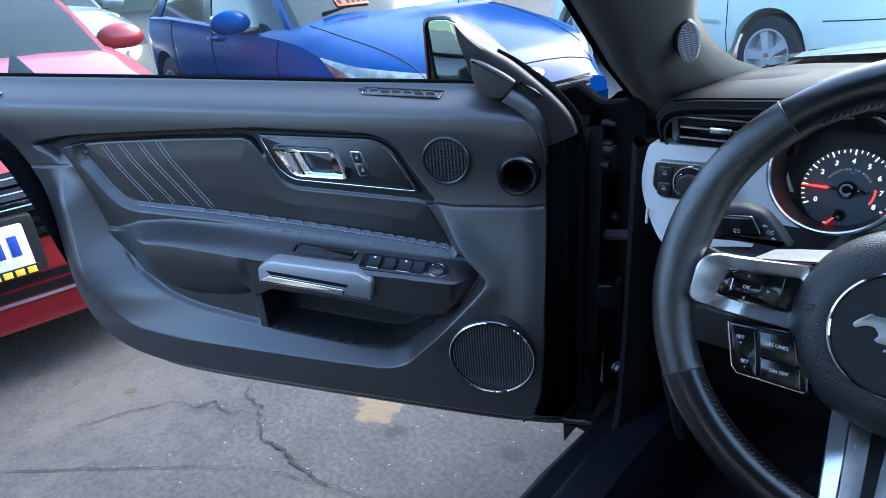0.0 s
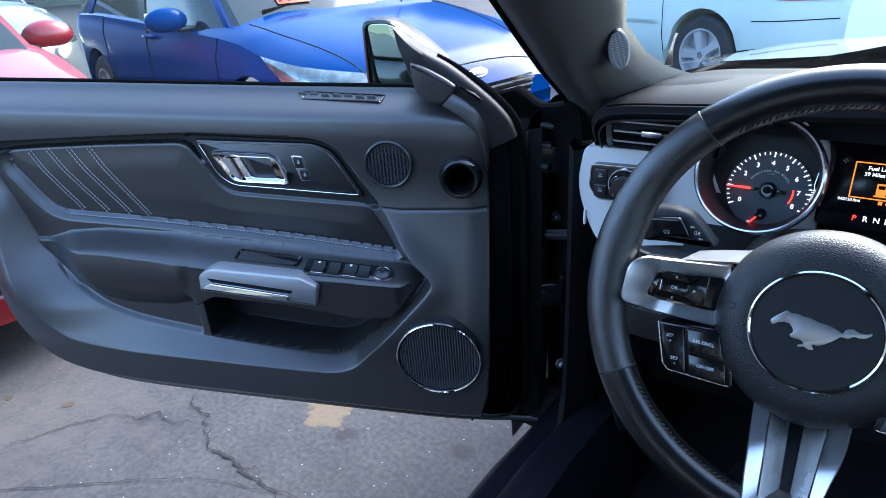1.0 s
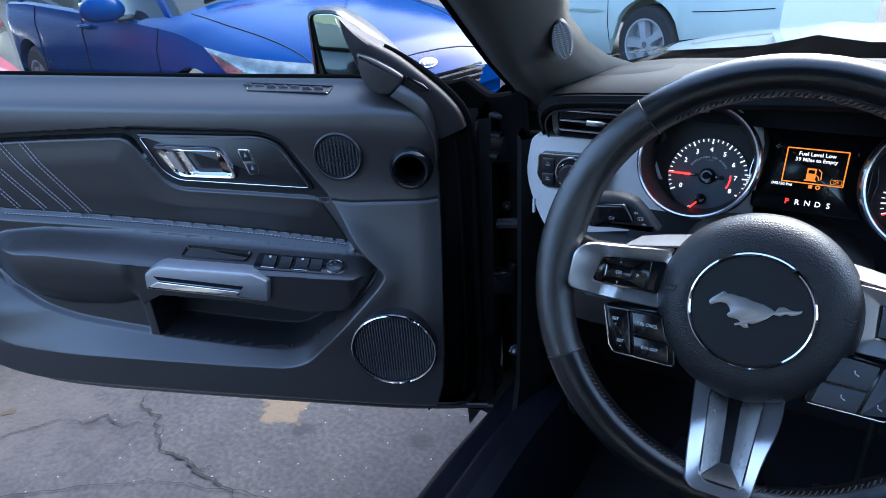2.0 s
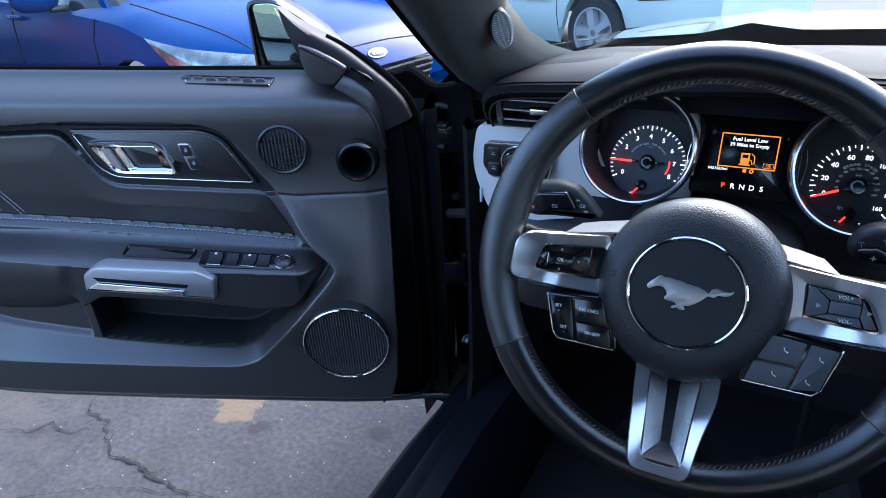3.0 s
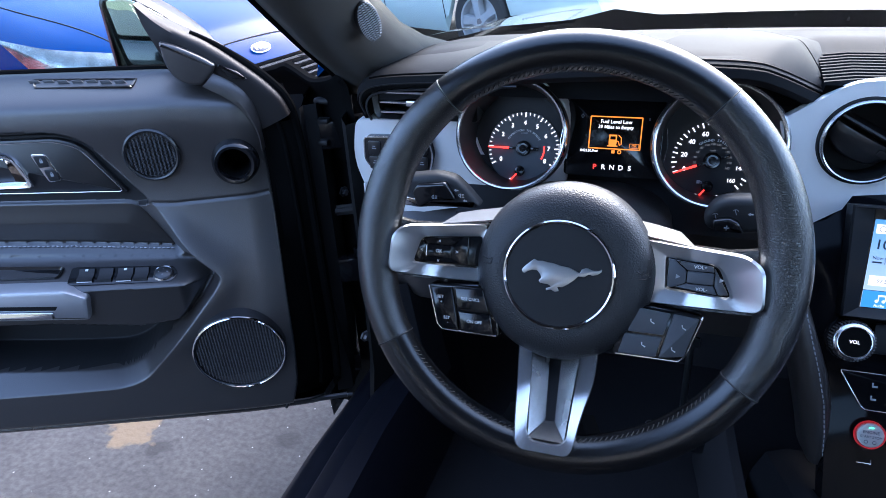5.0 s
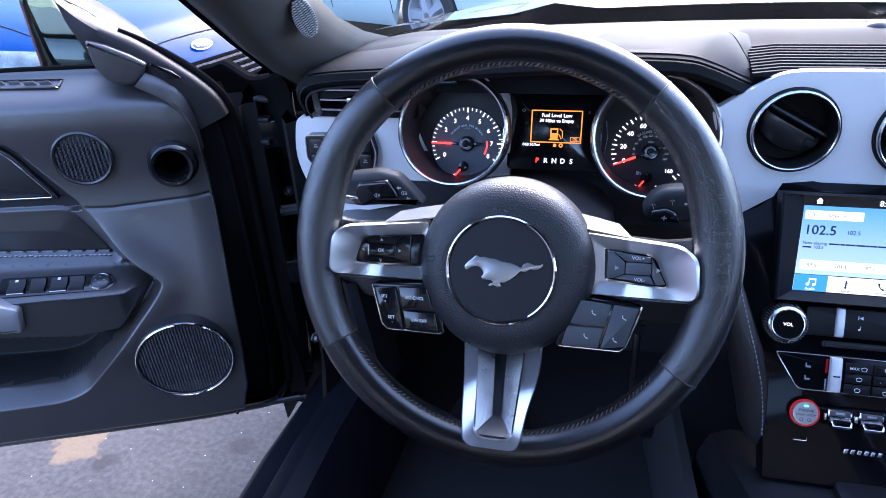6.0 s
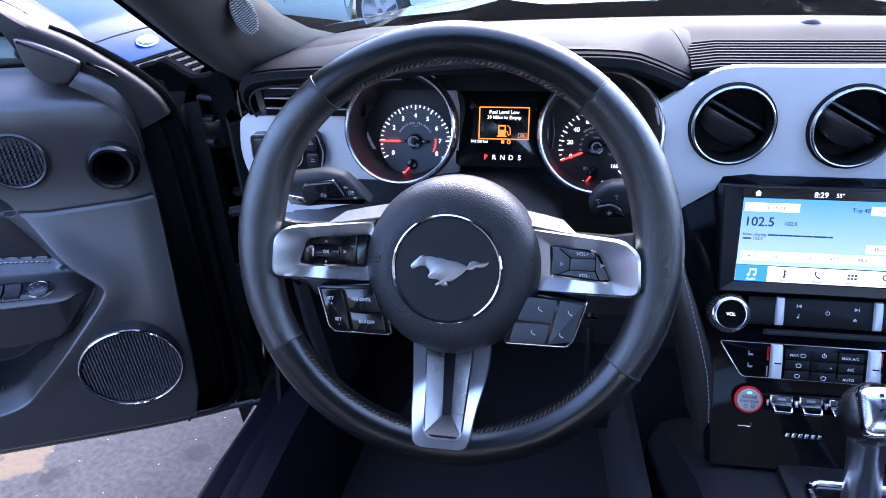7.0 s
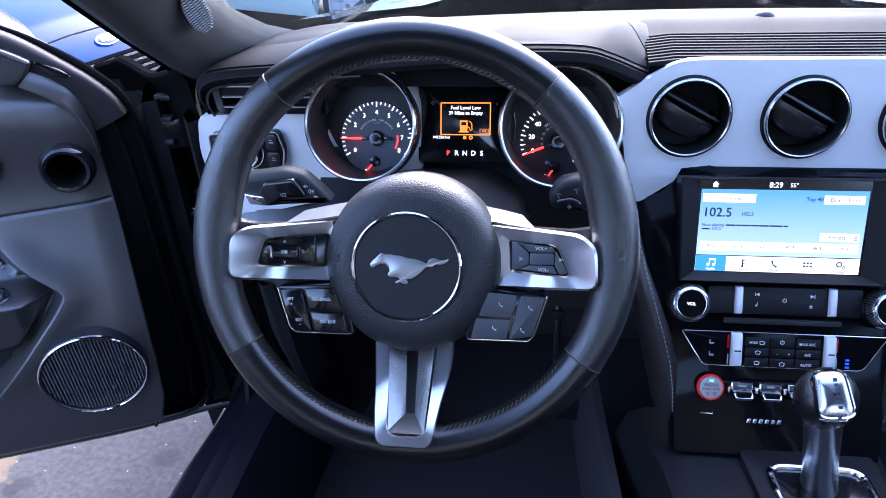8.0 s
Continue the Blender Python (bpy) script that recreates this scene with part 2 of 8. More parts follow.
def writing(name, text, size, material, parent, m, label="", depth=0.0, align="CENTER", bold=0.012):
    """Words in the built-in font as a mesh in the plane xy of m."""
    cu = bpy.data.curves.new(name, "FONT")
    cu.body, cu.size, cu.align_x, cu.align_y, cu.extrude, cu.resolution_u = text, size, align, "CENTER", depth, 3
    cu.offset = size * bold
    tmp = bpy.data.objects.new("tmp", cu)
    me = bpy.data.meshes.new_from_object(tmp)
    bpy.data.objects.remove(tmp)
    me.transform(m)
    me.materials.append(material)
    ob = new(name, me)
    ob.parent = parent
    if label:
        ob["label"] = label
    return ob

# ---- ground ----
def asphalt():
    m = mat("worn_asphalt", (0.115, 0.112, 0.112), 0.85, vary=0.0)
    nt = m.node_tree
    b = nt.nodes["Principled BSDF"]
    co = nt.nodes.new("ShaderNodeTexCoord")

    def noise_at(scale, detail=5):
        n = nt.nodes.new("ShaderNodeTexNoise")
        n.inputs["Scale"].default_value, n.inputs["Detail"].default_value = scale, detail
        nt.links.new(co.outputs["Object"], n.inputs["Vector"])
        return n

    def ramp(src, stops):
        r = nt.nodes.new("ShaderNodeValToRGB")
        r.color_ramp.elements[0].position, r.color_ramp.elements[0].color = stops[0][0], (*stops[0][1], 1)
        r.color_ramp.elements[1].position, r.color_ramp.elements[1].color = stops[1][0], (*stops[1][1], 1)
        nt.links.new(src, r.inputs[0])
        return r

    def mix(kind, fac, a, c):
        x = nt.nodes.new("ShaderNodeMix")
        x.data_type, x.blend_type = "RGBA", kind
        x.inputs[0].default_value = fac
        nt.links.new(a, x.inputs[6])
        nt.links.new(c, x.inputs[7])
        return x.outputs[2]

    big = ramp(noise_at(0.9).outputs["Fac"], ((0.3, (0.029, 0.029, 0.031)), (0.7, (0.046, 0.045, 0.045))))
    grain = ramp(noise_at(70, 10).outputs["Fac"], ((0.35, (0.62, 0.62, 0.62)), (0.65, (1.3, 1.3, 1.3))))
    col = mix("MULTIPLY", 0.8, big.outputs[0], grain.outputs[0])
    mid = ramp(noise_at(7, 8).outputs["Fac"], ((0.35, (0.75, 0.75, 0.77)), (0.65, (1.1, 1.1, 1.08))))
    col = mix("MULTIPLY", 0.7, col, mid.outputs[0])
    v = nt.nodes.new("ShaderNodeTexVoronoi")
    v.inputs["Scale"].default_value = 26
    nt.links.new(co.outputs["Object"], v.inputs["Vector"])
    specks = ramp(v.outputs["Distance"], ((0.035, (0.55, 0.55, 0.55)), (0.06, (0.0, 0.0, 0.0))))
    col = mix("ADD", 0.45, col, specks.outputs[0])
    warp = noise_at(14, 4)
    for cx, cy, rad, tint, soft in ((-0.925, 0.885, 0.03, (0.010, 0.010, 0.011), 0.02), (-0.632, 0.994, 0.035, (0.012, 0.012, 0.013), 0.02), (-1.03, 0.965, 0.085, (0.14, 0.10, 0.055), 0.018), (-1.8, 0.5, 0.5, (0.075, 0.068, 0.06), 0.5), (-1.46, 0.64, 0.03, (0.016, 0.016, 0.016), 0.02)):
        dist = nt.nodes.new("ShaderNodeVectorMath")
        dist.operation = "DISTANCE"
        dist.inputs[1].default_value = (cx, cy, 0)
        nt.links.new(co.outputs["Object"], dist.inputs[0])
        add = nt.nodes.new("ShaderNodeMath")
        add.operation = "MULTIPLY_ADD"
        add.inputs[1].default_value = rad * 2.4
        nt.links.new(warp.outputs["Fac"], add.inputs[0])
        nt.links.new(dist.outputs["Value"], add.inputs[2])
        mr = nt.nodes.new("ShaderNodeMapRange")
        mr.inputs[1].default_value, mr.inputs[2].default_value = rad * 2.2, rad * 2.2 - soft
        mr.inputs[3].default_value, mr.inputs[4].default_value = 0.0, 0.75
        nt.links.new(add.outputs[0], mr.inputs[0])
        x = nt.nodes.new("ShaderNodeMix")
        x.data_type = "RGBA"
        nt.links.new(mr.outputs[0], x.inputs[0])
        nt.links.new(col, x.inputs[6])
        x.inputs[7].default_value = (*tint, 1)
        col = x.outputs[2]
    nt.links.new(col, b.inputs["Base Color"])
    bp = nt.nodes.new("ShaderNodeBump")
    bp.inputs["Strength"].default_value, bp.inputs["Distance"].default_value = 0.45, 0.004
    nt.links.new(noise_at(60, 10).outputs["Fac"], bp.inputs["Height"])
    nt.links.new(bp.outputs["Normal"], b.inputs["Normal"])
    return m


bm = bmesh.new()
bmesh.ops.create_grid(bm, x_segments=40, y_segments=40, size=300)
ASPHALT = asphalt()
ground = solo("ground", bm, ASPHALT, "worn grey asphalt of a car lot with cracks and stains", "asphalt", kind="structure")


# cracks: thin dark wandering strips sunk in the asphalt
CRACK = mat("crack_dirt", (0.012, 0.011, 0.010), 0.9, vary=0.3, scale=60)
LEAF = mat("dry_leaf", (0.05, 0.035, 0.02), 0.8, vary=0.3, scale=200)
rng = random.Random(7)


def crack(a, b, width, wander=0.05, steps=40):
    bm = bmesh.new()
    a, b = Vector((*a, 0)), Vector((*b, 0))
    side = Vector((-(b - a).y, (b - a).x, 0)).normalized()
    rows = []
    off = drift = 0.0
    for k in range(steps + 1):
        t = k / steps
        drift = drift * 0.55 + rng.uniform(-wander, wander) * 0.16
        off = off * 0.93 + drift + rng.uniform(-wander, wander) * 0.05
        w = width * rng.uniform(0.35, 1.2) * (0.3 + 0.7 * math.sin(math.pi * min(1, 0.1 + t * 0.9)))
        c = a.lerp(b, t) + side * off + Vector((0, 0, 0.004))
        rows.append([c - side * w, c + side * w])
    loft(bm, rows)
    return bm


for a, b, w, wd in (((-1.43, 0.80), (-1.24, 0.705), 0.003, 0.03), ((-1.26, 0.715), (-0.93, 0.59), 0.0042, 0.035), ((-0.93, 0.59), (-0.80, 0.50), 0.003, 0.03), ((-1.33, 0.70), (-1.53, 0.62), 0.0025, 0.03), ((-1.53, 0.62), (-1.72, 0.40), 0.0018, 0.03), ((-1.75, 0.14), (-1.15, 0.58), 0.0018, 0.02), ((-1.15, 0.58), (-0.7, 0.72), 0.0012, 0.02), ((-1.10, 0.66), (-1.02, 0.70), 0.002, 0.02)):
    ob = part("crack", crack(a, b, w * 1.2, wd), CRACK, ground)


def blot(name, c, r, material, n=18, rough=0.35, z=0.005):
    bm = bmesh.new()
    pts = [(c[0] + r * (1 + rng.uniform(-rough, rough)) * math.cos(2 * math.pi * k / n), c[1] + r * (1 + rng.uniform(-rough, rough)) * math.sin(2 * math.pi * k / n)) for k in range(n)]
    prism(bm, pts, 0.0005, z, 0)
    return part(name, bm, material, ground)


for c, r in (((-1.924, 0.479), 0.013), ((-2.093, 0.417), 0.014), ((-1.727, 0.56), 0.016), ((-2.207, 0.41), 0.014)):
    blot("fallen_leaf", c, r, LEAF, 9, 0.5, 0.0016)
# low unseen screen far behind the parked cars, added to cut sky reflections
bm = bmesh.new()
rng_b = random.Random(5)
rows = []
for i in range(81):
    deg = 108 + 210 * i / 80
    a = radians(deg)
    h = 6.0 + 2.2 * rng_b.random() + 6.0 * smooth(165, 140, deg)
    rows.append([(34 * math.cos(a), 34 * math.sin(a), 0.0), (34 * math.cos(a), 34 * math.sin(a), h * 0.6), (34.3 * math.cos(a), 34.3 * math.sin(a), h)])
loft(bm, rows)
solo("backdrop", bm, mat("unseen_horizon_screen", (0.09, 0.10, 0.085), 0.9, vary=0.5, scale=0.6), "unseen grey-green screen added to cut sky reflections", "backdrop", kind="structure")

# ---- parked cars ----
from mathutils.bvhtree import BVHTree


def drape(bvh, corners, way, off=0.006, nu=14, nv=8, thick=0.004):
    """A four-cornered patch thrown along `way` on to a car's body, standing off it a little."""
    bm = bmesh.new()
    way = Vector(way).normalized()
    c = [Vector(p) for p in corners]
    rows = []
    for i in range(nu + 1):
        s = i / nu
        row = []
        for j in range(nv + 1):
            t = j / nv
            p = c[0].lerp(c[1], s).lerp(c[3].lerp(c[2], s), t)
            hit = bvh.ray_cast(p - way * 1.0, way, 3.0)
            q = hit[0] if hit[0] is not None else p
            row.append(q - way * off)
        rows.append(row)
    loft(bm, rows)
    bmesh.ops.solidify(bm, geom=bm.faces[:], thickness=thick)
    return bm

def wheel_parts(car, x, y, r=0.33, w=0.21, spokes=5, side=-1):
    """A road wheel under a car: tyre, rim and spokes, turned to the side that shows."""
    m = pose(x, y, r, 90, 0, 0)
    bm = bmesh.new()
    prof = [(r * 0.66, -w / 2), (r * 0.9, -w / 2), (r * 0.97, -w / 2 + 0.02), (r, -w / 2 + 0.045), (r, w / 2 - 0.045), (r * 0.97, w / 2 - 0.02), (r * 0.9, w / 2), (r * 0.66, w / 2)]
    revolve(bm, prof, 40, m)
    wh = part("wheel", bm, TYRE, car, "black tyre on an alloy wheel")
    bm = bmesh.new()
    s = -side
    revolve(bm, [(r * 0.67, s * w / 2), (r * 0.68, s * (w / 2 + 0.004)), (r * 0.63, s * (w / 2 + 0.002)), (r * 0.6, s * w * 0.1), (0.0, s * w * 0.1)], 40, m)
    part("rim", bm, WHEELSIL, wh)
    for i in range(spokes):
        bm = bmesh.new()
        a = 360 / spokes * i
        mm = m @ pose(0, 0, 0, 0, 0, a)
        rows = []
        for t, wd in ((0.08, 0.05), (0.3, 0.042), (0.64, 0.06)):
            zz = s * (w * 0.43 + 0.015 * (1 - t))
            rows.append([mm @ Vector((r * t, -wd, s * w * 0.2)), mm @ Vector((r * t, -wd * 0.7, zz)), mm @ Vector((r * t, wd * 0.7, zz)), mm @ Vector((r * t, wd, s * w * 0.2))])
        loft(bm, rows, closed=True, cap=True)
        part("spoke", bm, WHEELSIL, wh)
    bm = bmesh.new()
    revolve(bm, [(0.0, s * w * 0.5), (r * 0.13, s * w * 0.49), (r * 0.16, s * w * 0.42)], 20, m)
    part("hub_cap", bm, ALU, wh)
    return wh


def car(name, at, heading, paint, spec, label, size=1.0):
    """A car whose nose is at `at`, built along +x (nose at x=0, tail at -length)."""
    L, W = spec["length"], spec["width"]
    c = thing(name, Matrix.Translation((at[0], at[1], at[2])) @ pose(0, 0, 0, 0, 0, heading) @ Matrix.Diagonal((size, size, size, 1)), label, "car", kind="")
    top = [tuple(p) for p in spline(spec["top"], 6)]      # height of the bonnet, belt and boot line along the car
    belt = [tuple(p) for p in spline(spec["belt"], 6)]
    N = 90
    f, rr = spec["axles"]
    R = 0.33

    def half(x):
        # plan width: rounded nose and tail
        d, e = -x, x + L
        k = 1 - spec.get("nose", 0.42) * (1 - smooth(0, 0.62, d)) ** 1.6
        k *= 1 - 0.2 * (1 - smooth(0, 0.5, e)) ** 1.6
        return W / 2 * k

    rows = []
    for i in range(N + 1):
        x = -L * (i / N)
        w, zt = half(x), line_at(top, -x)
        sh = min(zt - 0.01, line_at(belt, -x))
        arch = 0.2
        for ax in (f, rr):
            d = abs(-x - ax)
            if d < R + 0.05:
                arch = max(arch, R + math.sqrt(max(0, (R + 0.05) ** 2 - d * d)))
        row = []
        for yy, z in ((0.93, arch), (0.985, max(arch, 0.32) + 0.004), (1.0, max(arch + 0.008, 0.48)), (0.995, max(arch + 0.012, sh - 0.14)), (0.965, sh - 0.03), (0.92, sh), (0.8, sh + (zt - sh) * 0.45), (0.55, sh + (zt - sh) * 0.8), (0.25, sh + (zt - sh) * 0.97), (0, zt)):
            row.append((yy * w, max(z, arch)))
        full = [Vector((x, -y, z)) for y, z in row] + [Vector((x, y, z)) for y, z in reversed(row[:-1])]
        rows.append(full)
    bm = bmesh.new()
    loft(bm, rows)
    for row in (rows[0], rows[-1]):
        try:
            bm.faces.new([bm.verts.new(p) for p in row])
        except ValueError:
            pass
    bmesh.ops.remove_doubles(bm, verts=bm.verts, dist=1e-4)
    bvh = BVHTree.FromBMesh(bm)
    body = part("body", bm, paint, c, angle=28)
    # greenhouse: base and roof outlines, glass between pillars
    g = spec["house"]  # (x base front, x roof front, x roof rear, x base rear, roof height)
    xb0, xr0, xr1, xb1, zr = g
    def ring(s, inset=0.0):
        # s: 0 at the belt, 1 at the roof
        pts = []
        x0, x1 = xb0 + (xr0 - xb0) * s, xb1 + (xr1 - xb1) * s
        for k in range(25):
            q = k / 24
            x = x0 + (x1 - x0) * q
            wb = half(-x) * 0.93
            wr = W * 0.36
            w = wb + (wr - wb) * s
            w *= 1 - 0.10 * max(0, 1 - q * 8) - 0.08 * max(0, 1 - (1 - q) * 8)
            zb = line_at(belt, x) + 0.0
            z = zb + (zr - zb) * (max(s, 0) ** 0.9) + 0.4 * min(s, 0) - 0.03 * s * (2 * q - 0.9) ** 2
            pts.append(Vector((-x, -(w - inset), z)))
        left = [Vector((p.x, -p.y, p.z)) for p in reversed(pts)]
        fr = [left[-1].lerp(pts[0], t) + Vector((0.10 * math.sin(math.pi * t), 0, 0.0)) for t in (0.2, 0.4, 0.6, 0.8)]
        bk = [pts[-1].lerp(left[0], t) + Vector((-0.06 * math.sin(math.pi * t), 0, 0)) for t in (0.2, 0.4, 0.6, 0.8)]
        return pts + bk + left + fr
    bm = bmesh.new()
    loft(bm, [ring(s) for s in (-0.1, 0.1, 0.35, 0.6, 0.85)], closed=True)
    part("glasshouse", bm, CARGLASS, c, "tinted car glass")
    bm = bmesh.new()
    rs = [ring(0.85, -0.006), ring(0.93, -0.004), ring(1.0, 0.05)]
    loft(bm, rs, closed=True)
    vs = [bm.verts.new(p + Vector((0, 0, 0.004))) for p in ring(1.0, 0.05)]
    bm.faces.new(vs)
    part("roof", bm, paint, c)
    for side in (-1, 1):
        for q in spec["pillars"]:
            bm = bmesh.new()
            a = [ring(s, -0.008) for s in (-0.05, 0.3, 0.6, 0.9)]
            k = int(q * 24)
            rows2 = []
            for r_ in a:
                p0 = r_[k] if side < 0 else r_[25 + 4 + 24 - k]
                d = Vector((spec.get("pw", 0.05), 0, 0))
                rows2.append([p0 - d, p0 + d, p0 + d + Vector((0, -side * 0.02, 0)), p0 - d + Vector((0, -side * 0.02, 0))])
            loft(bm, rows2, closed=True, cap=True)
            part("pillar", bm, paint if q in (spec["pillars"][0], spec["pillars"][-1]) else GLOSS, c)
    for ax in (f, rr):
        for side in (-1, 1):
            wheel_parts(c, -ax, side * (W / 2 - 0.12), R, 0.21, spec.get("spokes", 5), side)
    # doors: shut lines
    for x in spec["doors"]:
        for side in (-1, 1):
            bm = bmesh.new()
            w = half(-x)
            zb = line_at(belt, x)
            pts = [Vector((-x + 0.02 * k, side * (w * yk + 0.001), z)) for k, (yk, z) in enumerate(((0.985, 0.33), (1.0, 0.48), (0.995, zb - 0.14), (0.966, zb - 0.03)))]
            tube(bm, pts, 0.004, 6)
            part("shut_line", bm, DARK, c)
    # mirrors
    for side in (-1, 1):
        bm = bmesh.new()
        mx, mz = spec["mirror"]
        r = bmesh.ops.create_uvsphere(bm, u_segments=20, v_segments=12, radius=1, matrix=Matrix.Translation((-mx, side * (W / 2 + 0.09), mz)) @ Matrix.Diagonal((0.075, 0.125, 0.075, 1)))
        for v in bm.verts:
            v.co.x = max(v.co.x, -mx - 0.05)
            v.co.z = max(v.co.z, mz - 0.06)
        mh = part("mirror", bm, paint, c)
        bm = bmesh.new()
        box(bm, (-mx + 0.01, side * (W / 2 - 0.03), mz - 0.055), (0.06, 0.14, 0.035), 0.012)
        part("mirror_foot", bm, PLASTIC2, mh)
        bm = bmesh.new()
        box(bm, (-mx - 0.052, side * (W / 2 + 0.09), mz), (0.004, 0.2, 0.095), 0.001)
        part("mirror_glass", bm, MIRROR, mh)
    return c, bvh



HATCH = dict(length=4.3, width=1.82, top=[(0, 0.60), (0.05, 0.66), (0.15, 0.74), (0.35, 0.82), (0.7, 0.91), (1.15, 0.99), (1.5, 1.02), (4.1, 1.0), (4.3, 0.9)],
             belt=[(0, 0.56), (0.15, 0.66), (0.35, 0.75), (0.8, 0.86), (1.4, 0.93), (3.9, 1.01), (4.3, 0.9)], axles=(0.88, 3.53),
             house=(1.15, 2.0, 3.6, 4.2, 1.46), pillars=(0.06, 0.42, 0.8), doors=(1.3, 2.35, 3.25), mirror=(1.62, 0.99), nose=0.36)
SEDAN = dict(length=4.85, width=1.83, top=[(0, 0.62), (0.1, 0.72), (0.5, 0.84), (1.2, 0.96), (1.6, 1.0), (4.0, 1.05), (4.6, 1.05), (4.85, 0.9)],
             belt=[(0, 0.6), (0.5, 0.78), (1.4, 0.92), (3.9, 0.99), (4.6, 0.98), (4.85, 0.85)], axles=(0.95, 3.72),
             house=(1.3, 2.1, 3.5, 4.3, 1.46), pillars=(0.06, 0.45, 0.85), doors=(1.35, 2.45, 3.3), mirror=(1.7, 1.0), nose=0.3)

# blue hatchback
blue_car, bv = car("hatchback_car", (-1.55, 2.66, 0.0), -12, PAINT_BLUE, HATCH, "glossy blue hatchback parked beside the open door", 0.9)
for s in (-1, 1):
    d = Vector((-0.62, -s * 0.78, 0))
    hl = part("headlamp", drape(bv, [(-0.80, s * 0.84, 0.825), (-0.13, s * 0.60, 0.725), (-0.11, s * 0.58, 0.655), (-0.50, s * 0.86, 0.665)], d, 0.004, 16, 8), LAMPGLASS, blue_car, "clear headlamp")
    bm = bmesh.new()
    bmesh.ops.create_uvsphere(bm, u_segments=16, v_segments=10, radius=0.055, matrix=Matrix.Translation((-0.33, s * 0.70, 0.70)) @ Matrix.Diagonal((1.2, 1, 0.8, 1)))
    part("projector", bm, CHROME, hl)
    part("indicator", drape(bv, [(-0.52, s * 0.84, 0.705), (-0.47, s * 0.80, 0.70), (-0.455, s * 0.80, 0.68), (-0.51, s * 0.84, 0.68)], d, 0.009, 6, 3), AMBER, hl, "amber indicator")
    # fog lamp recess
    part("bumper_recess", drape(bv, [(-0.2, s * 0.80, 0.42), (-0.05, s * 0.55, 0.42), (-0.05, s * 0.55, 0.33), (-0.2, s * 0.80, 0.33)], d, 0.004, 6, 4), PLASTIC2, blue_car)
gr = part("grille", drape(bv, [(0, -0.42, 0.60), (0, 0.42, 0.60), (0, 0.34, 0.42), (0, -0.34, 0.42)], (-1, 0, 0), 0.006, 16, 6), GLOSS, blue_car, "black grille with bright bars")
for k in range(5):
    z = 0.585 - 0.035 * k
    w = 0.41 - 0.018 * k
    part("grille_bar", drape(bv, [(0, -w, z), (0, w, z), (0, w, z - 0.012), (0, -w, z - 0.012)], (-1, 0, 0), 0.018, 16, 1, 0.012), CHROME, gr)
hit, nrm = bv.ray_cast(Vector((-0.045, 0, 2)), Vector((0, 0, -1)), 3)[:2]
BM = Matrix.Translation(hit) @ nrm.to_track_quat("Z", "X").to_matrix().to_4x4() @ pose(0, 0, 0, 0, 0, 90)


def oval(rx, ry):
    return [(rx * math.cos(2 * math.pi * k / 28), ry * math.sin(2 * math.pi * k / 28)) for k in range(28)]


bm = bmesh.new()
prism(bm, oval(0.070, 0.030), -0.004, 0.010, 0.003, BM)
bd = part("badge", bm, CHROME, blue_car, "oval badge")
bm = bmesh.new()
prism(bm, oval(0.060, 0.0235), 0.0, 0.0115, 0.001, BM)
part("badge_field", bm, mat("badge_blue", (0.004, 0.010, 0.045), 0.3, vary=0), bd)
for x, w in ((-0.036, 0.016), (-0.012, 0.012), (0.010, 0.012), (0.034, 0.014)):
    bm = bmesh.new()
    box(bm, (x, 0.001, 0.0118), (w, 0.016, 0.001), 0.0003, BM)
    part("badge_bar", bm, WHITE, bd)
# bonnet shut lines
for pts in ([(-0.10, y, 0) for y in np.linspace(-0.55, 0.55, 23).tolist()], [(-x, -0.60 - 0.11 * smooth(0.1, 1.1, x), 0) for x in np.linspace(0.10, 1.15, 22).tolist()], [(-x, 0.60 + 0.11 * smooth(0.1, 1.1, x), 0) for x in np.linspace(0.10, 1.15, 22).tolist()]):
    bm = bmesh.new()
    path = []
    for x, y, _ in pts:
        h = bv.ray_cast(Vector((x, y, 2)), Vector((0, 0, -1)), 3)
        if h[0] is not None:
            path.append(h[0] + Vector((0, 0, 0.0005)))
    tube(bm, path, 0.004, 6)
    part("shut_line", bm, DARK, blue_car)
for s in (-1, 1):
    bm = bmesh.new()
    box(bm, (-2.22, s * 0.915, 0.865), (0.2, 0.03, 0.03), 0.012)
    part("door_handle", bm, PAINT_BLUE, blue_car)
sn = Vector((0.546, -0.07, 0.835)).normalized()
s1 = Vector((0, 0, 1)).cross(sn).normalized()
s2 = sn.cross(s1)
sp = Vector((-1.253, -0.350, 1.046)) + sn * 0.008
STK = Matrix(((s1.x, s2.x, sn.x, sp.x), (s1.y, s2.y, sn.y, sp.y), (s1.z, s2.z, sn.z, sp.z), (0, 0, 0, 1)))
bm = bmesh.new()
box(bm, (0, 0.012, 0), (0.21, 0.085, 0.003), 0.001, STK)
stk = part("windscreen_sticker", bm, mat("orange_red_sticker", (0.75, 0.09, 0.03), 0.6, vary=0.05), blue_car, "orange-red price sticker")
for k in range(5):
    bm = bmesh.new()
    box(bm, (-0.08 + 0.035 * k + (0.02 if k else 0), 0.012, 0.002), (0.024, 0.045, 0.001), 0, STK)
    part("sticker_mark", bm, DARK, stk)
bm = bmesh.new()
tube(bm, [(-1.22, -0.58, 1.005), (-1.25, -0.2, 1.04), (-1.27, 0.1, 1.045)], 0.010, 6)
part("wiper", bm, RUBBER, blue_car)
bm = bmesh.new()
tube(bm, [(-1.0, 0.3, 0.98), (-1.06, 0.31, 1.35)], 0.004, 6)
part("aerial", bm, RUBBER, blue_car)

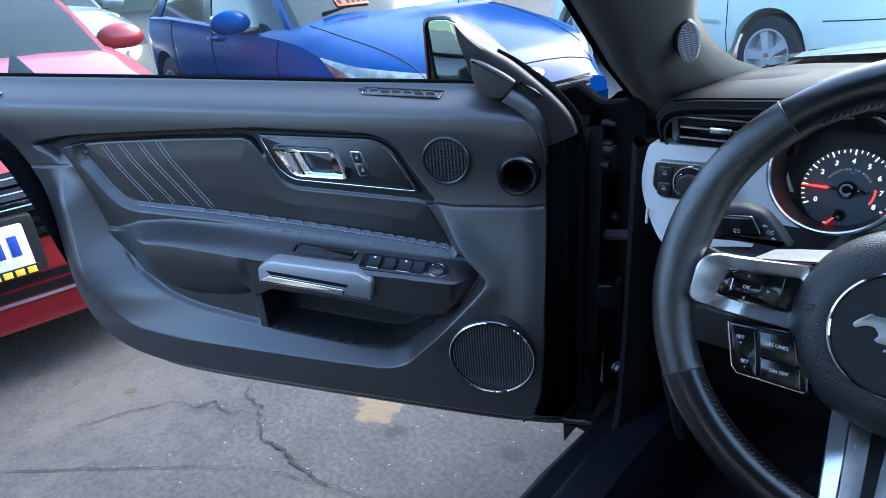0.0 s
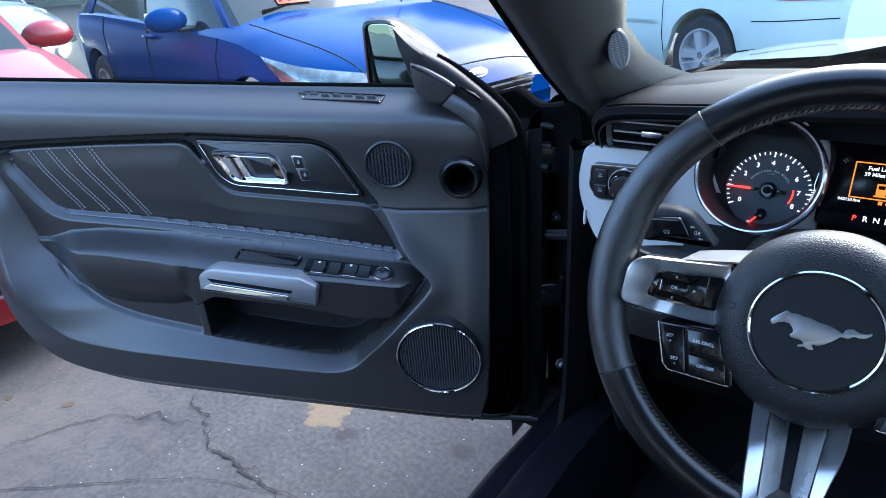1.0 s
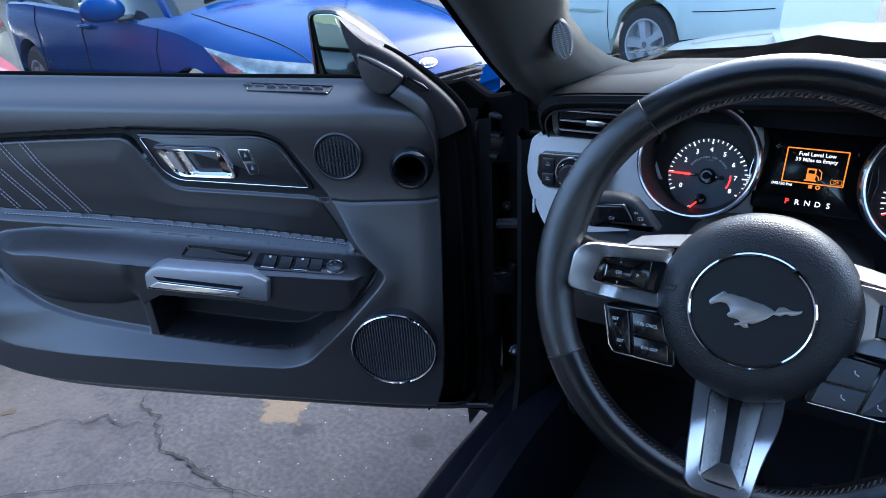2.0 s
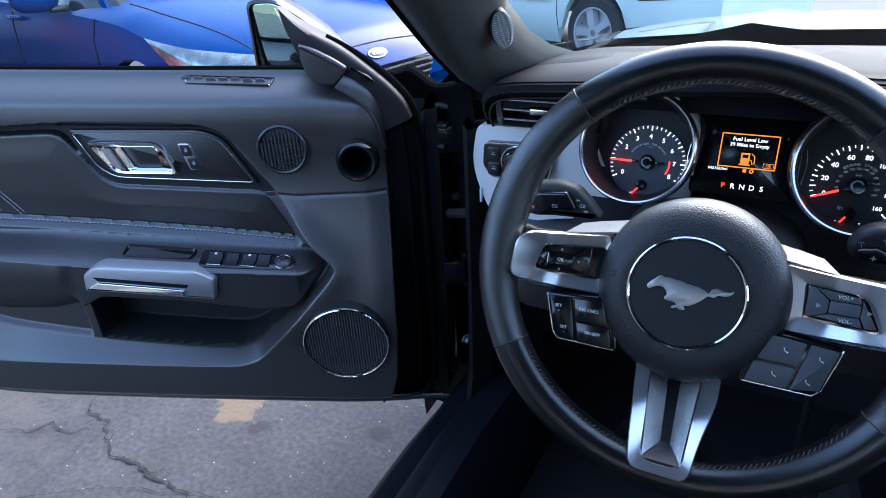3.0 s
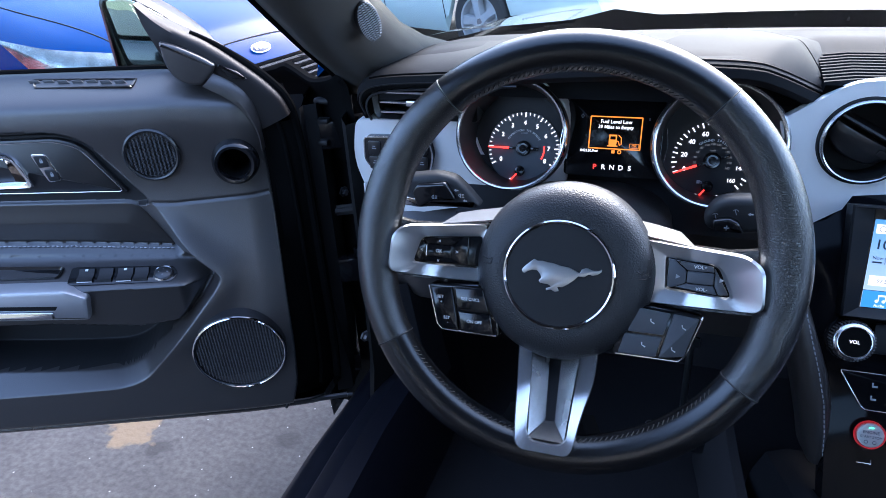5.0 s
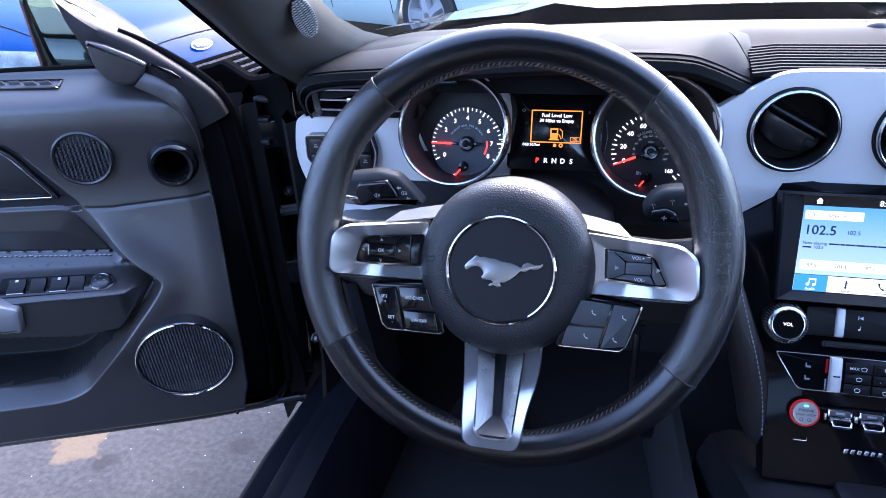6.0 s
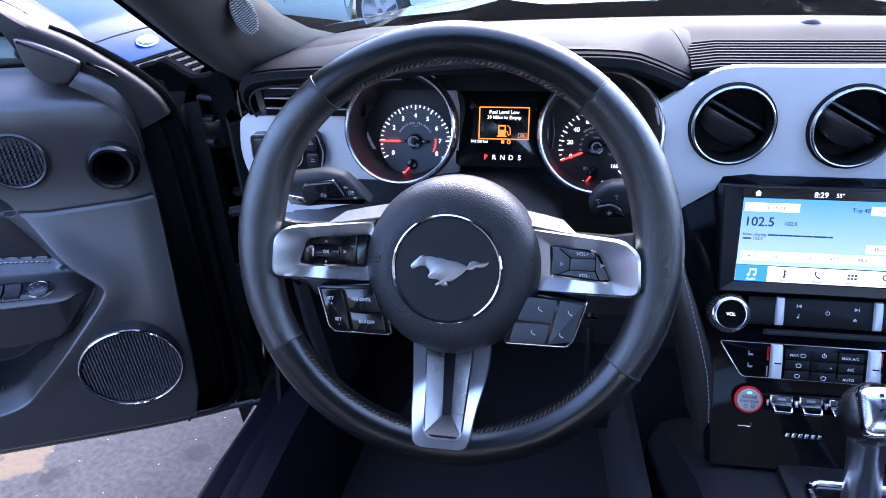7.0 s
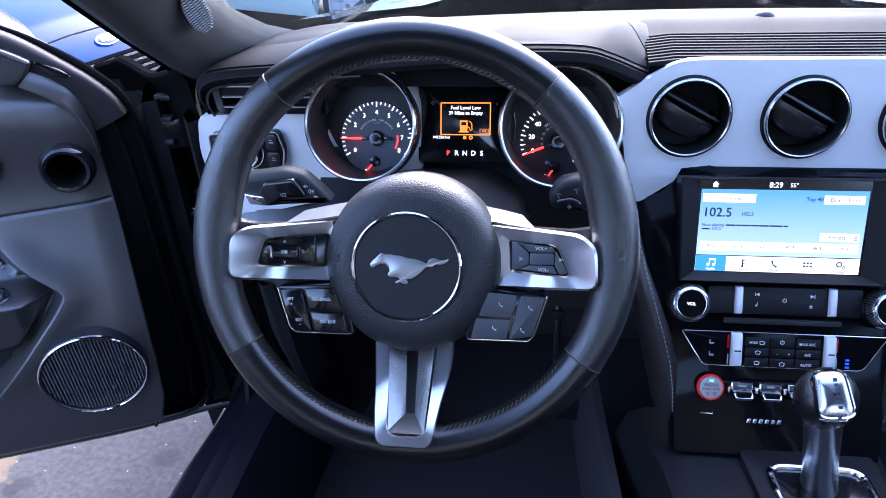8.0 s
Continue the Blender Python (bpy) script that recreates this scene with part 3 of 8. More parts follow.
# silver white sedan
white_car, wv = car("sedan_car", (-3.74, 7.43, 0.0), 153, PAINT_WHITE, SEDAN, "pale silver white sedan parked across the lot", 0.88)
for s in (-1, 1):
    part("tail_lamp", drape(wv, [(-4.82, s * 0.75, 0.93), (-4.30, s * 0.95, 0.93), (-4.42, s * 0.95, 0.80), (-4.82, s * 0.75, 0.80)], (0.35, -s * 0.94, 0), 0.006, 12, 5), REDLENS, white_car, "red tail lamp")
    part("rubbing_strip", drape(wv, [(-1.45, s * 1, 0.60), (-3.2, s * 1, 0.60), (-3.2, s * 1, 0.57), (-1.45, s * 1, 0.57)], (0, -s, 0), 0.012, 16, 2, 0.012), PAINT_WHITE, white_car)
    part("bumper_line", drape(wv, [(-4.2, s * 1, 0.64), (-4.8, s * 1, 0.68), (-4.8, s * 1, 0.672), (-4.2, s * 1, 0.632)], (0, -s, 0), 0.003, 10, 1, 0.002), DARK, white_car)
    for x in (2.2, 3.1):
        bm = bmesh.new()
        box(bm, (-x, s * 0.915, 0.86), (0.2, 0.03, 0.03), 0.012)
        part("door_handle", bm, PAINT_WHITE, white_car)
bm = bmesh.new()
pts = [(-3.98, 0.80), (-4.14, 0.80), (-4.14, 0.92), (-3.98, 0.92)]
path = []
for x, z in rounded(pts, 0.02):
    h = wv.ray_cast(Vector((x, 2, z)), Vector((0, -1, 0)), 4)
    path.append((h[0] if h[0] is not None else Vector((x, 0.9, z))) + Vector((0, 0.001, 0)))
tube(bm, path, 0.003, 5, closed=True)
part("fuel_flap", bm, GREYP, white_car, "fuel flap outline")

# red compact car
REDSPEC = dict(HATCH, top=[(0, 0.62), (0.05, 0.70), (0.15, 0.78), (0.35, 0.86), (0.7, 0.95), (1.05, 1.02), (1.5, 1.05), (4.1, 1.02), (4.3, 0.9)], belt=[(0, 0.58), (0.15, 0.70), (0.35, 0.80), (0.8, 0.92), (1.4, 0.98), (3.9, 1.02), (4.3, 0.9)], house=(1.0, 1.85, 3.6, 4.2, 1.48))
red_car, rv = car("red_car", (-2.06, 0.38, 0.0), -11, PAINT_RED, REDSPEC, "red compact car with a black grille and a plate", 0.9)
gr = part("grille", drape(rv, [(0, -0.62, 0.72), (0, 0.62, 0.72), (0, 0.42, 0.50), (0, -0.42, 0.50)], (-1, 0, 0), 0.006, 20, 8), GLOSS, red_car, "black grille with bright slats")
for k in range(5):
    z = 0.705 - 0.042 * k
    w = 0.60 - 0.037 * k
    sl = part("grille_slat", drape(rv, [(0, -w, z), (0, w, z), (0, w, z - 0.018), (0, -w, z - 0.018)], (-1, 0, 0), 0.022, 16, 1, 0.014), PLASTIC2, gr)
    part("slat_edge", drape(rv, [(0, -w, z + 0.004), (0, w, z + 0.004), (0, w, z), (0, -w, z)], (-1, 0, 0), 0.026, 16, 1, 0.006), CHROME, sl)
PM = Matrix.Translation((0.045, 0, 0.50)) @ pose(0, 0, 0, 90, 0, 90)
bm = bmesh.new()
prism(bm, rounded([(-0.19, -0.10), (0.19, -0.10), (0.19, 0.10), (-0.19, 0.10)], 0.02), -0.06, -0.004, 0.004, PM)
ph_ = part("plate_holder", bm, PLASTIC2, red_car, "black plate surround")
bm = bmesh.new()
prism(bm, rounded([(-0.155, -0.078), (0.155, -0.078), (0.155, 0.078), (-0.155, 0.078)], 0.01), -0.004, 0.002, 0.001, PM)
pl = part("number_plate", bm, mat("white_plate", (0.75, 0.77, 0.8), 0.4, vary=0.05), ph_, "white plate with plain blue bars")
for k in range(6):
    bm = bmesh.new()
    box(bm, (-0.115 + 0.046 * k, 0.008, 0.003), (0.028, 0.07, 0.002), 0.002, PM)
    part("plate_bar", bm, mat("plate_blue", (0.03, 0.07, 0.35), 0.4, vary=0), pl)
bm = bmesh.new()
prism(bm, rounded([(-0.165, -0.098), (0.165, -0.098), (0.165, -0.066), (-0.165, -0.066)], 0.004), -0.002, 0.006, 0.001, PM)
pf = part("plate_frame", bm, PLASTIC2, ph_)
for k in range(9):
    bm = bmesh.new()
    box(bm, (-0.14 + 0.035 * k, -0.082, 0.0065), (0.026, 0.022, 0.002), 0.001, PM)
    part("frame_bar", bm, mat("yellow_print", (0.9, 0.6, 0.05), 0.5, vary=0), pf)
for z, h, mt in ((0.385, 0.03, PLASTIC2), (0.345, 0.03, PLASTIC2), (0.308, 0.012, GREYP)):
    part("lower_trim", drape(rv, [(0, -0.80, z), (0, 0.80, z), (0, 0.80, z - h), (0, -0.80, z - h)], (-1, 0, 0), 0.012, 24, 2, 0.01), mt, red_car)
part("bumper_lip", drape(rv, [(0, -0.84, 0.295), (0, 0.84, 0.295), (0, 0.84, 0.235), (0, -0.84, 0.235)], (-1, 0, 0), 0.03, 24, 3, 0.03), PAINT_RED, red_car, "red lower lip")
for s in (-1, 1):
    d = Vector((-0.62, -s * 0.78, 0))
    part("headlamp", drape(rv, [(-0.80, s * 0.84, 0.825), (-0.13, s * 0.60, 0.725), (-0.11, s * 0.58, 0.655), (-0.50, s * 0.86, 0.665)], d, 0.004, 16, 8), LAMPGLASS, red_car, "clear headlamp")
for y0 in (0.45, -0.25):
    bm = bmesh.new()
    tube(bm, [(-1.18, y0, 1.02), (-1.35, y0 - 0.35, 1.12), (-1.5, y0 - 0.62, 1.17)], 0.012, 6)
    part("wiper", bm, RUBBER, red_car, "black wiper")

# two more cars further off
GREYSPEC = dict(HATCH)
grey_car, gv = car("grey_car", (-5.4, 1.9, 0.0), -9, PAINT_GREY, GREYSPEC, "grey car parked in the row behind")
dark_car, dv_ = car("dark_car", (-4.3, 9.6, 0.0), -100, PAINT_GREY, SEDAN, "dark grey car parked at the back of the lot")
for c_, v_ in ((grey_car, gv), (dark_car, dv_)):
    gr = part("grille", drape(v_, [(0, -0.45, 0.62), (0, 0.45, 0.62), (0, 0.36, 0.42), (0, -0.36, 0.42)], (-1, 0, 0), 0.006, 16, 6), GLOSS, c_, "black grille")
    for k in range(4):
        z = 0.60 - 0.045 * k
        part("grille_bar", drape(v_, [(0, -0.43, z), (0, 0.43, z), (0, 0.43, z - 0.015), (0, -0.43, z - 0.015)], (-1, 0, 0), 0.018, 16, 1, 0.012), CHROME, gr)
    for s in (-1, 1):
        d = Vector((-0.62, -s * 0.78, 0))
        part("headlamp", drape(v_, [(-0.70, s * 0.84, 0.80), (-0.13, s * 0.60, 0.70), (-0.11, s * 0.58, 0.63), (-0.50, s * 0.86, 0.65)], d, 0.004, 12, 6), LAMPGLASS, c_, "clear headlamp")

# ---- the car we sit in: shell ----
MID = 0.44
coupe = thing("coupe_car", Matrix.Translation((MID, 0.2, 0.0)), "black coupe seen from its driver seat with the door open", "car")
SH = Matrix.Translation((-MID, -0.2, 0.0))   # world to the shell's own space


def shell(name, bm, material, label="", angle=35):
    bm.transform(SH)
    return part(name, bm, material, coupe, label, angle=angle)


# bonnet: low, narrowing to the nose
def bonnet_at(y, q):
    t = (y - 1.22) / 1.2
    w = 0.755 - 0.03 * t - 0.12 * max(0, t - 0.8) ** 1.5
    z = 0.916 - 0.130 * t + 0.045 * (1 - q * q) + 0.014 * math.exp(-((abs(q) - 0.5) / 0.06) ** 2) - 0.006 * smooth(0.9, 1.0, abs(q))
    return (MID + q * w, y, z)


bm = bmesh.new()
loft(bm, [[bonnet_at(1.22 + 1.4 * i / 30, -1 + 2 * j / 40) for j in range(41)] for i in range(31)])
shell("bonnet", bm, PAINT_BLACK, "glossy black bonnet reflecting the sky")
for s in (-1, 1):
    bm = bmesh.new()
    rows = []
    for i in range(24):
        y = 0.95 + 1.42 * i / 23
        x, _, z = bonnet_at(max(1.22, y), s)
        z += 0.022 * smooth(1.1, 0.95, y) - 0.02 * smooth(1.0, 1.1, y)
        rows.append([(x, y, z - 0.015), (x + s * 0.004, y, z), (x + s * 0.05, y, z - 0.018), (x + s * 0.09, y, z - 0.055), (x + s * 0.135, y, z - 0.15), (x + s * 0.16, y, 0.5), (x + s * 0.14, y, 0.16)])
    loft(bm, rows)
    shell("front_wing", bm, PAINT_BLACK, "black front wing")
# scuttle below the screen, and wipers
bm = bmesh.new()
rows = []
for j in range(33):
    q = -1 + 2 * j / 32
    x = MID + q * 0.72
    y0 = 1.07 - 0.13 * q * q
    rows.append([(x, y0, 0.918), (x, y0 + 0.05, 0.895), (x, y0 + 0.09, 0.888), (x, 1.235, 0.915 - 0.035 * q * q)])
loft(bm, rows)
# lighter blue-grey paints the screen's reflection into the black plastic
shell("scuttle", bm, mat("scuttle_grey_with_reflection", (0.05, 0.054, 0.062), 0.55, vary=0.2, scale=18, bump=0.3, bscale=500, spec=0.4), "black plastic scuttle, greyed by a painted screen reflection")
for x0, x1 in ((0.12, 0.72), (0.62, 1.08)):
    bm = bmesh.new()
    pts = [Vector((x0 + (x1 - x0) * k / 8, 1.15 - 0.10 * ((x0 + (x1 - x0) * k / 8 - MID) / 0.7) ** 2, 0.930 + 0.006 * math.sin(math.pi * k / 8))) for k in range(9)]
    tube(bm, pts, [0.004] + [0.008] * 7 + [0.004], 8)
    tube(bm, [Vector((x0 + 0.03, 1.2, 0.92)), Vector((x0 + 0.2, 1.17, 0.935)), pts[4]], 0.006, 8)
    shell("wiper", bm, RUBBER, "black wiper blade")
# sill and floor
bm = bmesh.new()
prof = [(-0.36, 0.25), (-0.36, 0.33), (-0.335, 0.36), (-0.30, 0.37), (-0.275, 0.41), (-0.245, 0.425), (-0.215, 0.42), (-0.19, 0.38), (-0.18, 0.2)]
loft(bm, [[(x + 0.02 * smooth(0.6, 0.95, y), y, z) for x, z in prof] for y in (-0.9, -0.3, 0.2, 0.5, 0.7, 0.85, 1.0)])
shell("door_sill", bm, SILL, "black plastic sill cover")
bm = bmesh.new()
box(bm, (MID, 0.2, 0.2), (1.46, 2.4, 0.04))
shell("floor_pan", bm, CARPET)
bm = bmesh.new()
box(bm, (MID, 1.25, 0.50), (1.46, 0.04, 0.68))
shell("bulkhead", bm, CARPET)
# rear and far side close the open-topped cabin
bm = bmesh.new()
box(bm, (MID, -1.15, 0.6), (1.4, 0.04, 0.7))
shell("rear_bulkhead", bm, CARPET)
bm = bmesh.new()
box(bm, (MID + 0.75, 0.0, 0.6), (0.06, 2.4, 0.8))
shell("far_side", bm, PLASTIC)
# unseen wall, reaching forward to darken what the left spoke reflects
bm = bmesh.new()
box(bm, (-0.3, -0.70, 0.77), (0.06, 0.98, 1.14))
shell("near_quarter", bm, PLASTIC)
# unseen seat backs behind the driver and beside, added to block light from behind
bm = bmesh.new()
box(bm, (0.05, -0.26, 0.72), (0.54, 0.14, 0.75), 0.06)
box(bm, (0.05, -0.32, 1.18), (0.26, 0.10, 0.20), 0.04)
shell("seat_back", bm, LEATHER, "unseen black leather seat back, added to block light")
bm = bmesh.new()
box(bm, (0.82, -0.38, 0.74), (0.50, 0.14, 0.80), 0.06)
box(bm, (0.82, -0.42, 1.20), (0.28, 0.10, 0.20), 0.04)
shell("seat_back", bm, LEATHER, "unseen black leather seat back, added to block light")
# roof: unseen lining above the cabin, put in to shade it
bm = bmesh.new()
rows = []
for i in range(13):
    y = 0.32 - 0.95 * i / 12
    rows.append([(MID + q * 0.70, y, 1.345 - 0.06 * q * q - 0.05 * smooth(0.5, 1.0, i / 12)) for q in [-1 + k / 6 for k in range(13)]])
loft(bm, rows)
shell("roof_lining", bm, SOFT, "unseen black roof lining, put in to shade the cabin")
# windscreen pillar on the driver's side
PST = [(0.95, (-0.325, 0.885), (-0.160, 0.930)), (0.90, (-0.310, 0.915), (-0.182, 0.948)), (0.84, (-0.300, 0.950), (-0.194, 0.976)), (0.76, (-0.290, 0.995), (-0.193, 1.020)), (0.68, (-0.275, 1.040), (-0.165, 1.072)), (0.55, (-0.250, 1.115), (-0.145, 1.145)), (0.32, (-0.20, 1.25), (-0.10, 1.285))]
bm = bmesh.new()
rows = []
for y, (xl, zl_), (xr, zr_) in PST:
    a, b = Vector((xl, y, zl_)), Vector((xr, y, zr_))
    d = b - a
    up = Vector((0, 0.5, 0.86))
    rows.append([a, a + d * 0.05 + Vector((0.0, -0.012, -0.006)), a + d * 0.3 + Vector((0.0, -0.026, -0.018)), a + d * 0.55 + Vector((0, -0.03, -0.02)), a + d * 0.8 + Vector((0, -0.02, -0.014)), a + d * 0.95 + Vector((0, -0.008, -0.004)), b, b + up * 0.03, a + d * 0.5 + up * 0.06, a + up * 0.05])
loft(bm, rows, closed=True, cap=True)
shell("windscreen_pillar", bm, PILLAR, "black pillar trim with a small speaker", angle=60)
# dark seal along its outer edge
bm = bmesh.new()
tube(bm, [Vector((xl + 0.002, y - 0.006, zl_ - 0.001)) for y, (xl, zl_), _ in PST], 0.008, 10)
shell("door_seal", bm, RUBBER, "black door seal")
# speaker in the pillar
c0 = Vector((-0.1845, 0.7285, 1.0235))
e_y = Vector((0.09, -0.62, 0.55)).normalized()
e_n = Vector((0.72, -0.62, -0.30))
e_n = (e_n - e_y * e_n.dot(e_y)).normalized()
e_x = e_y.cross(e_n)
PS = Matrix(((e_x.x, e_y.x, e_n.x, c0.x), (e_x.y, e_y.y, e_n.y, c0.y), (e_x.z, e_y.z, e_n.z, c0.z), (0, 0, 0, 1)))
bm = bmesh.new()
ov_ = [(0.0135 * math.cos(2 * math.pi * k / 28), 0.036 * math.sin(2 * math.pi * k / 28)) for k in range(28)]
prism(bm, ov_, -0.012, 0.003, 0.002, PS)
bm.transform(SH)
ps = part("pillar_speaker", bm, FLAT0, coupe, "oval speaker grille in the pillar")
for k in range(17):
    y = -0.033 + 0.00412 * k
    h = 0.0128 * math.sqrt(max(0.0, 1 - (y / 0.036) ** 2))
    if h < 0.003:
        continue
    bm = bmesh.new()
    n = 8
    tube(bm, [PS @ Vector((-h + 2 * h * j / n, y + (0.0007 if j % 2 else -0.0007), 0.0034)) for j in range(n + 1)], 0.0009, 5)
    bm.transform(SH)
    part("grille_bar", bm, GREYP, ps)
# hinge post behind the dash end
bm = bmesh.new()
rows = []
for z in (0.16, 0.32, 0.45, 0.6, 0.75, 0.875):
    o = 0.05 * smooth(0.5, 0.25, z)
    rows.append([(-0.238, 0.845, z), (-0.265, 0.80 - o, z), (-0.285, 0.83 - o, z), (-0.30, 0.90, z), (-0.33, 0.965, z), (-0.37, 0.985, z), (-0.42, 1.0, z), (-0.50, 1.01, z)])
loft(bm, rows)
shell("hinge_post", bm, DARK, "black painted hinge post")
bm = bmesh.new()
rows = []
for z in (0.22, 0.4, 0.6, 0.8, 0.9):
    rows.append([(-0.245, 0.83, z), (-0.24, 0.90, z), (-0.24, 1.2, z)])
loft(bm, rows)
shell("kick_panel", bm, PLASTIC, "black kick panel")
for p in ((-0.338, 0.952, 0.838), (-0.334, 0.945, 0.803), (-0.372, 0.978, 0.69), (-0.29, 0.83, 0.49)):
    bm = bmesh.new()
    revolve(bm, [(0.0, 0.006), (0.005, 0.006), (0.0065, 0.004), (0.0068, 0.0), (0.01, 0.0), (0.01, -0.004)], 6, Matrix.Translation(p) @ pose(0, 0, 0, 90, 0, 60))
    shell("bolt", bm, SHADOWSTEEL, "dull bolt head")
# folded edge of the wing that shows in the gap above the hinges
bm = bmesh.new()
FL = spline([(-0.540, 1.04, 0.885), (-0.487, 1.0, 0.900), (-0.4567, 0.98, 0.9105), (-0.4358, 0.97, 0.907), (-0.397, 0.95, 0.895), (-0.36, 0.92, 0.902), (-0.31, 0.86, 0.922), (-0.285, 0.84, 0.935)], 5)
loft(bm, [[p + Vector((0.0, 0.02, 0.004)), p + Vector((0, 0.006, 0.004)), p, p + Vector((0.004, -0.002, -0.006)), p + Vector((0.008, 0.006, -0.018)), p + Vector((0.010, 0.012, -0.06)), p + Vector((0.012, 0.03, -0.14))] for p in FL])
shell("wing_flange", bm, RUBBER, "folded black edge of the wing")
for y, z, w in ((0.945, 0.865, 0.030), (0.935, 0.835, 0.024), (0.93, 0.80, 0.018)):
    bm = bmesh.new()
    box(bm, (-0.372, y, z), (w, 0.016, 0.010), 0.004, pose(0, 0, 0))
    shell("hinge_bracket", bm, FLAT0, "dull black steel bracket in the door gap")
# windscreen
bm = bmesh.new()
rows = []
for i in range(9):
    t = i / 8
    row = []
    for j in range(17):
        q = -1 + 2 * j / 16
        b = Vector((MID + q * 0.66, 1.075 - 0.13 * q * q, 0.93))
        u = Vector((MID + q * 0.56, 0.36 - 0.08 * q * q, 1.33 - 0.03 * q * q))
        row.append(b.lerp(u, t))
    rows.append(row)
loft(bm, rows)
ws = shell("windscreen", bm, WINDOW, "clear windscreen")
ws.visible_shadow = False

# road wheels that the coupe stands on
for wx in (-0.36, 1.24):
    for wy in (1.78, -0.95):
        bm = bmesh.new()
        revolve(bm, [(0.0, -0.1), (0.22, -0.1), (0.30, -0.12), (0.34, -0.08), (0.34, 0.08), (0.30, 0.12), (0.22, 0.1), (0.0, 0.1)], 40, pose(wx, wy, 0.34, 0, 90, 0))
        shell("road_wheel", bm, TYRE, "black tyre")

# outer skin: roof, rear screen, quarters, tail and nose
bm = bmesh.new()
rows = []
for i in range(13):
    t = i / 12
    y = 0.36 - 1.0 * t
    rows.append([(MID + q * (0.74 - 0.02 * t), y, 1.375 + 0.02 * math.sin(math.pi * t) - 0.05 * q * q - 0.04 * smooth(0.85, 1.0, abs(q)) - 0.03 * smooth(0.7, 1.0, t)) for q in [-1 + k / 8 for k in range(17)]])
loft(bm, rows)
shell("roof", bm, PAINT_BLACK, "black painted roof")
bm = bmesh.new()
loft(bm, [[(MID + q * (0.70 - 0.04 * t), -0.65 - 0.72 * t, 1.36 - 0.34 * t ** 1.25 - 0.05 * q * q) for q in [-1 + k / 6 for k in range(13)]] for t in [i / 8 for i in range(9)]])
rg = shell("rear_screen", bm, WINDOW, "sloping rear screen")
rg.visible_shadow = False
bm = bmesh.new()
rows = []
for y, z in ((-1.34, 1.01), (-1.5, 1.015), (-1.75, 1.01), (-1.95, 1.0), (-2.02, 0.97), (-2.04, 0.80), (-2.06, 0.62), (-2.08, 0.45), (-2.02, 0.28)):
    rows.append([(MID + q * 0.93 * (1 - 0.10 * smooth(-1.8, -2.08, y) * q * q), y + 0.14 * q * q * smooth(-1.6, -2.0, y), z - 0.06 * q * q - 0.05 * smooth(0.85, 1.0, abs(q))) for q in [-1 + k / 8 for k in range(17)]])
loft(bm, rows)
shell("tail", bm, PAINT_BLACK, "black boot lid and rear bumper")
for s, y_front in ((-1, -0.24), (1, 0.95)):
    bm = bmesh.new()
    rows = []
    for i in range(31):
        y = -1.96 + (y_front + 1.96) * i / 30
        hip = math.exp(-((y + 0.95) / 0.45) ** 2)
        arch = 0.40 * math.sqrt(max(0.0, 1 - ((y + 0.95) / 0.37) ** 2))
        zb_ = max(0.24, 0.30 + arch) if arch > 0 else 0.24
        w = 0.90 + 0.05 * hip - 0.05 * smooth(-1.6, -1.96, y)
        rows.append([(MID + s * (w - 0.20), y, 0.99 + 0.03 * hip), (MID + s * (w - 0.05), y, 0.965 + 0.03 * hip), (MID + s * w, y, 0.90), (MID + s * (w + 0.01), y, 0.72), (MID + s * (w - 0.01), y, zb_ + 0.05), (MID + s * (w - 0.03), y, zb_)])
    loft(bm, rows)
    shell("body_side", bm, PAINT_BLACK, "black painted body side")
    bm = bmesh.new()
    loft(bm, [[(MID + s * 0.72, 0.36 - 1.1 * t, 1.33 - 0.02 * t), (MID + s * 0.755, 0.36 - 1.1 * t, 1.34 - 0.02 * t), (MID + s * 0.73, 0.36 - 1.1 * t, 1.36 - 0.02 * t)] for t in (0, 0.5, 1)])
    shell("roof_rail", bm, PAINT_BLACK)
    bm = bmesh.new()
    loft(bm, [[(MID + s * 0.70, -0.70 - 0.1 * k, 1.33 - 0.33 * k), (MID + s * (0.74 + 0.06 * k), -0.62 - 0.1 * k, 1.33 - 0.33 * k), (MID + s * (0.72 + 0.06 * k), -0.95 - 0.5 * k, 1.27 - 0.27 * k)] for k in (0, 0.5, 1)])
    shell("rear_pillar", bm, PAINT_BLACK)
bm = bmesh.new()
rows = []
for y, z, w in ((2.60, 0.775, 0.72), (2.68, 0.74, 0.74), (2.72, 0.66, 0.77), (2.73, 0.5, 0.80), (2.70, 0.32, 0.82), (2.6, 0.2, 0.80)):
    rows.append([(MID + q * w * 1.12, y - 0.25 * q * q, z + 0.03 * (1 - q * q)) for q in [-1 + k / 8 for k in range(17)]])
loft(bm, rows)
shell("nose", bm, PAINT_BLACK, "black front bumper")
bm = bmesh.new()
loft(bm, [[(MID + q * 0.5, 2.74 - 0.08 * q * q, z) for q in [-1 + k / 6 for k in range(13)]] for z in (0.66, 0.58, 0.50)])
shell("front_grille", bm, DARK, "dark front grille")
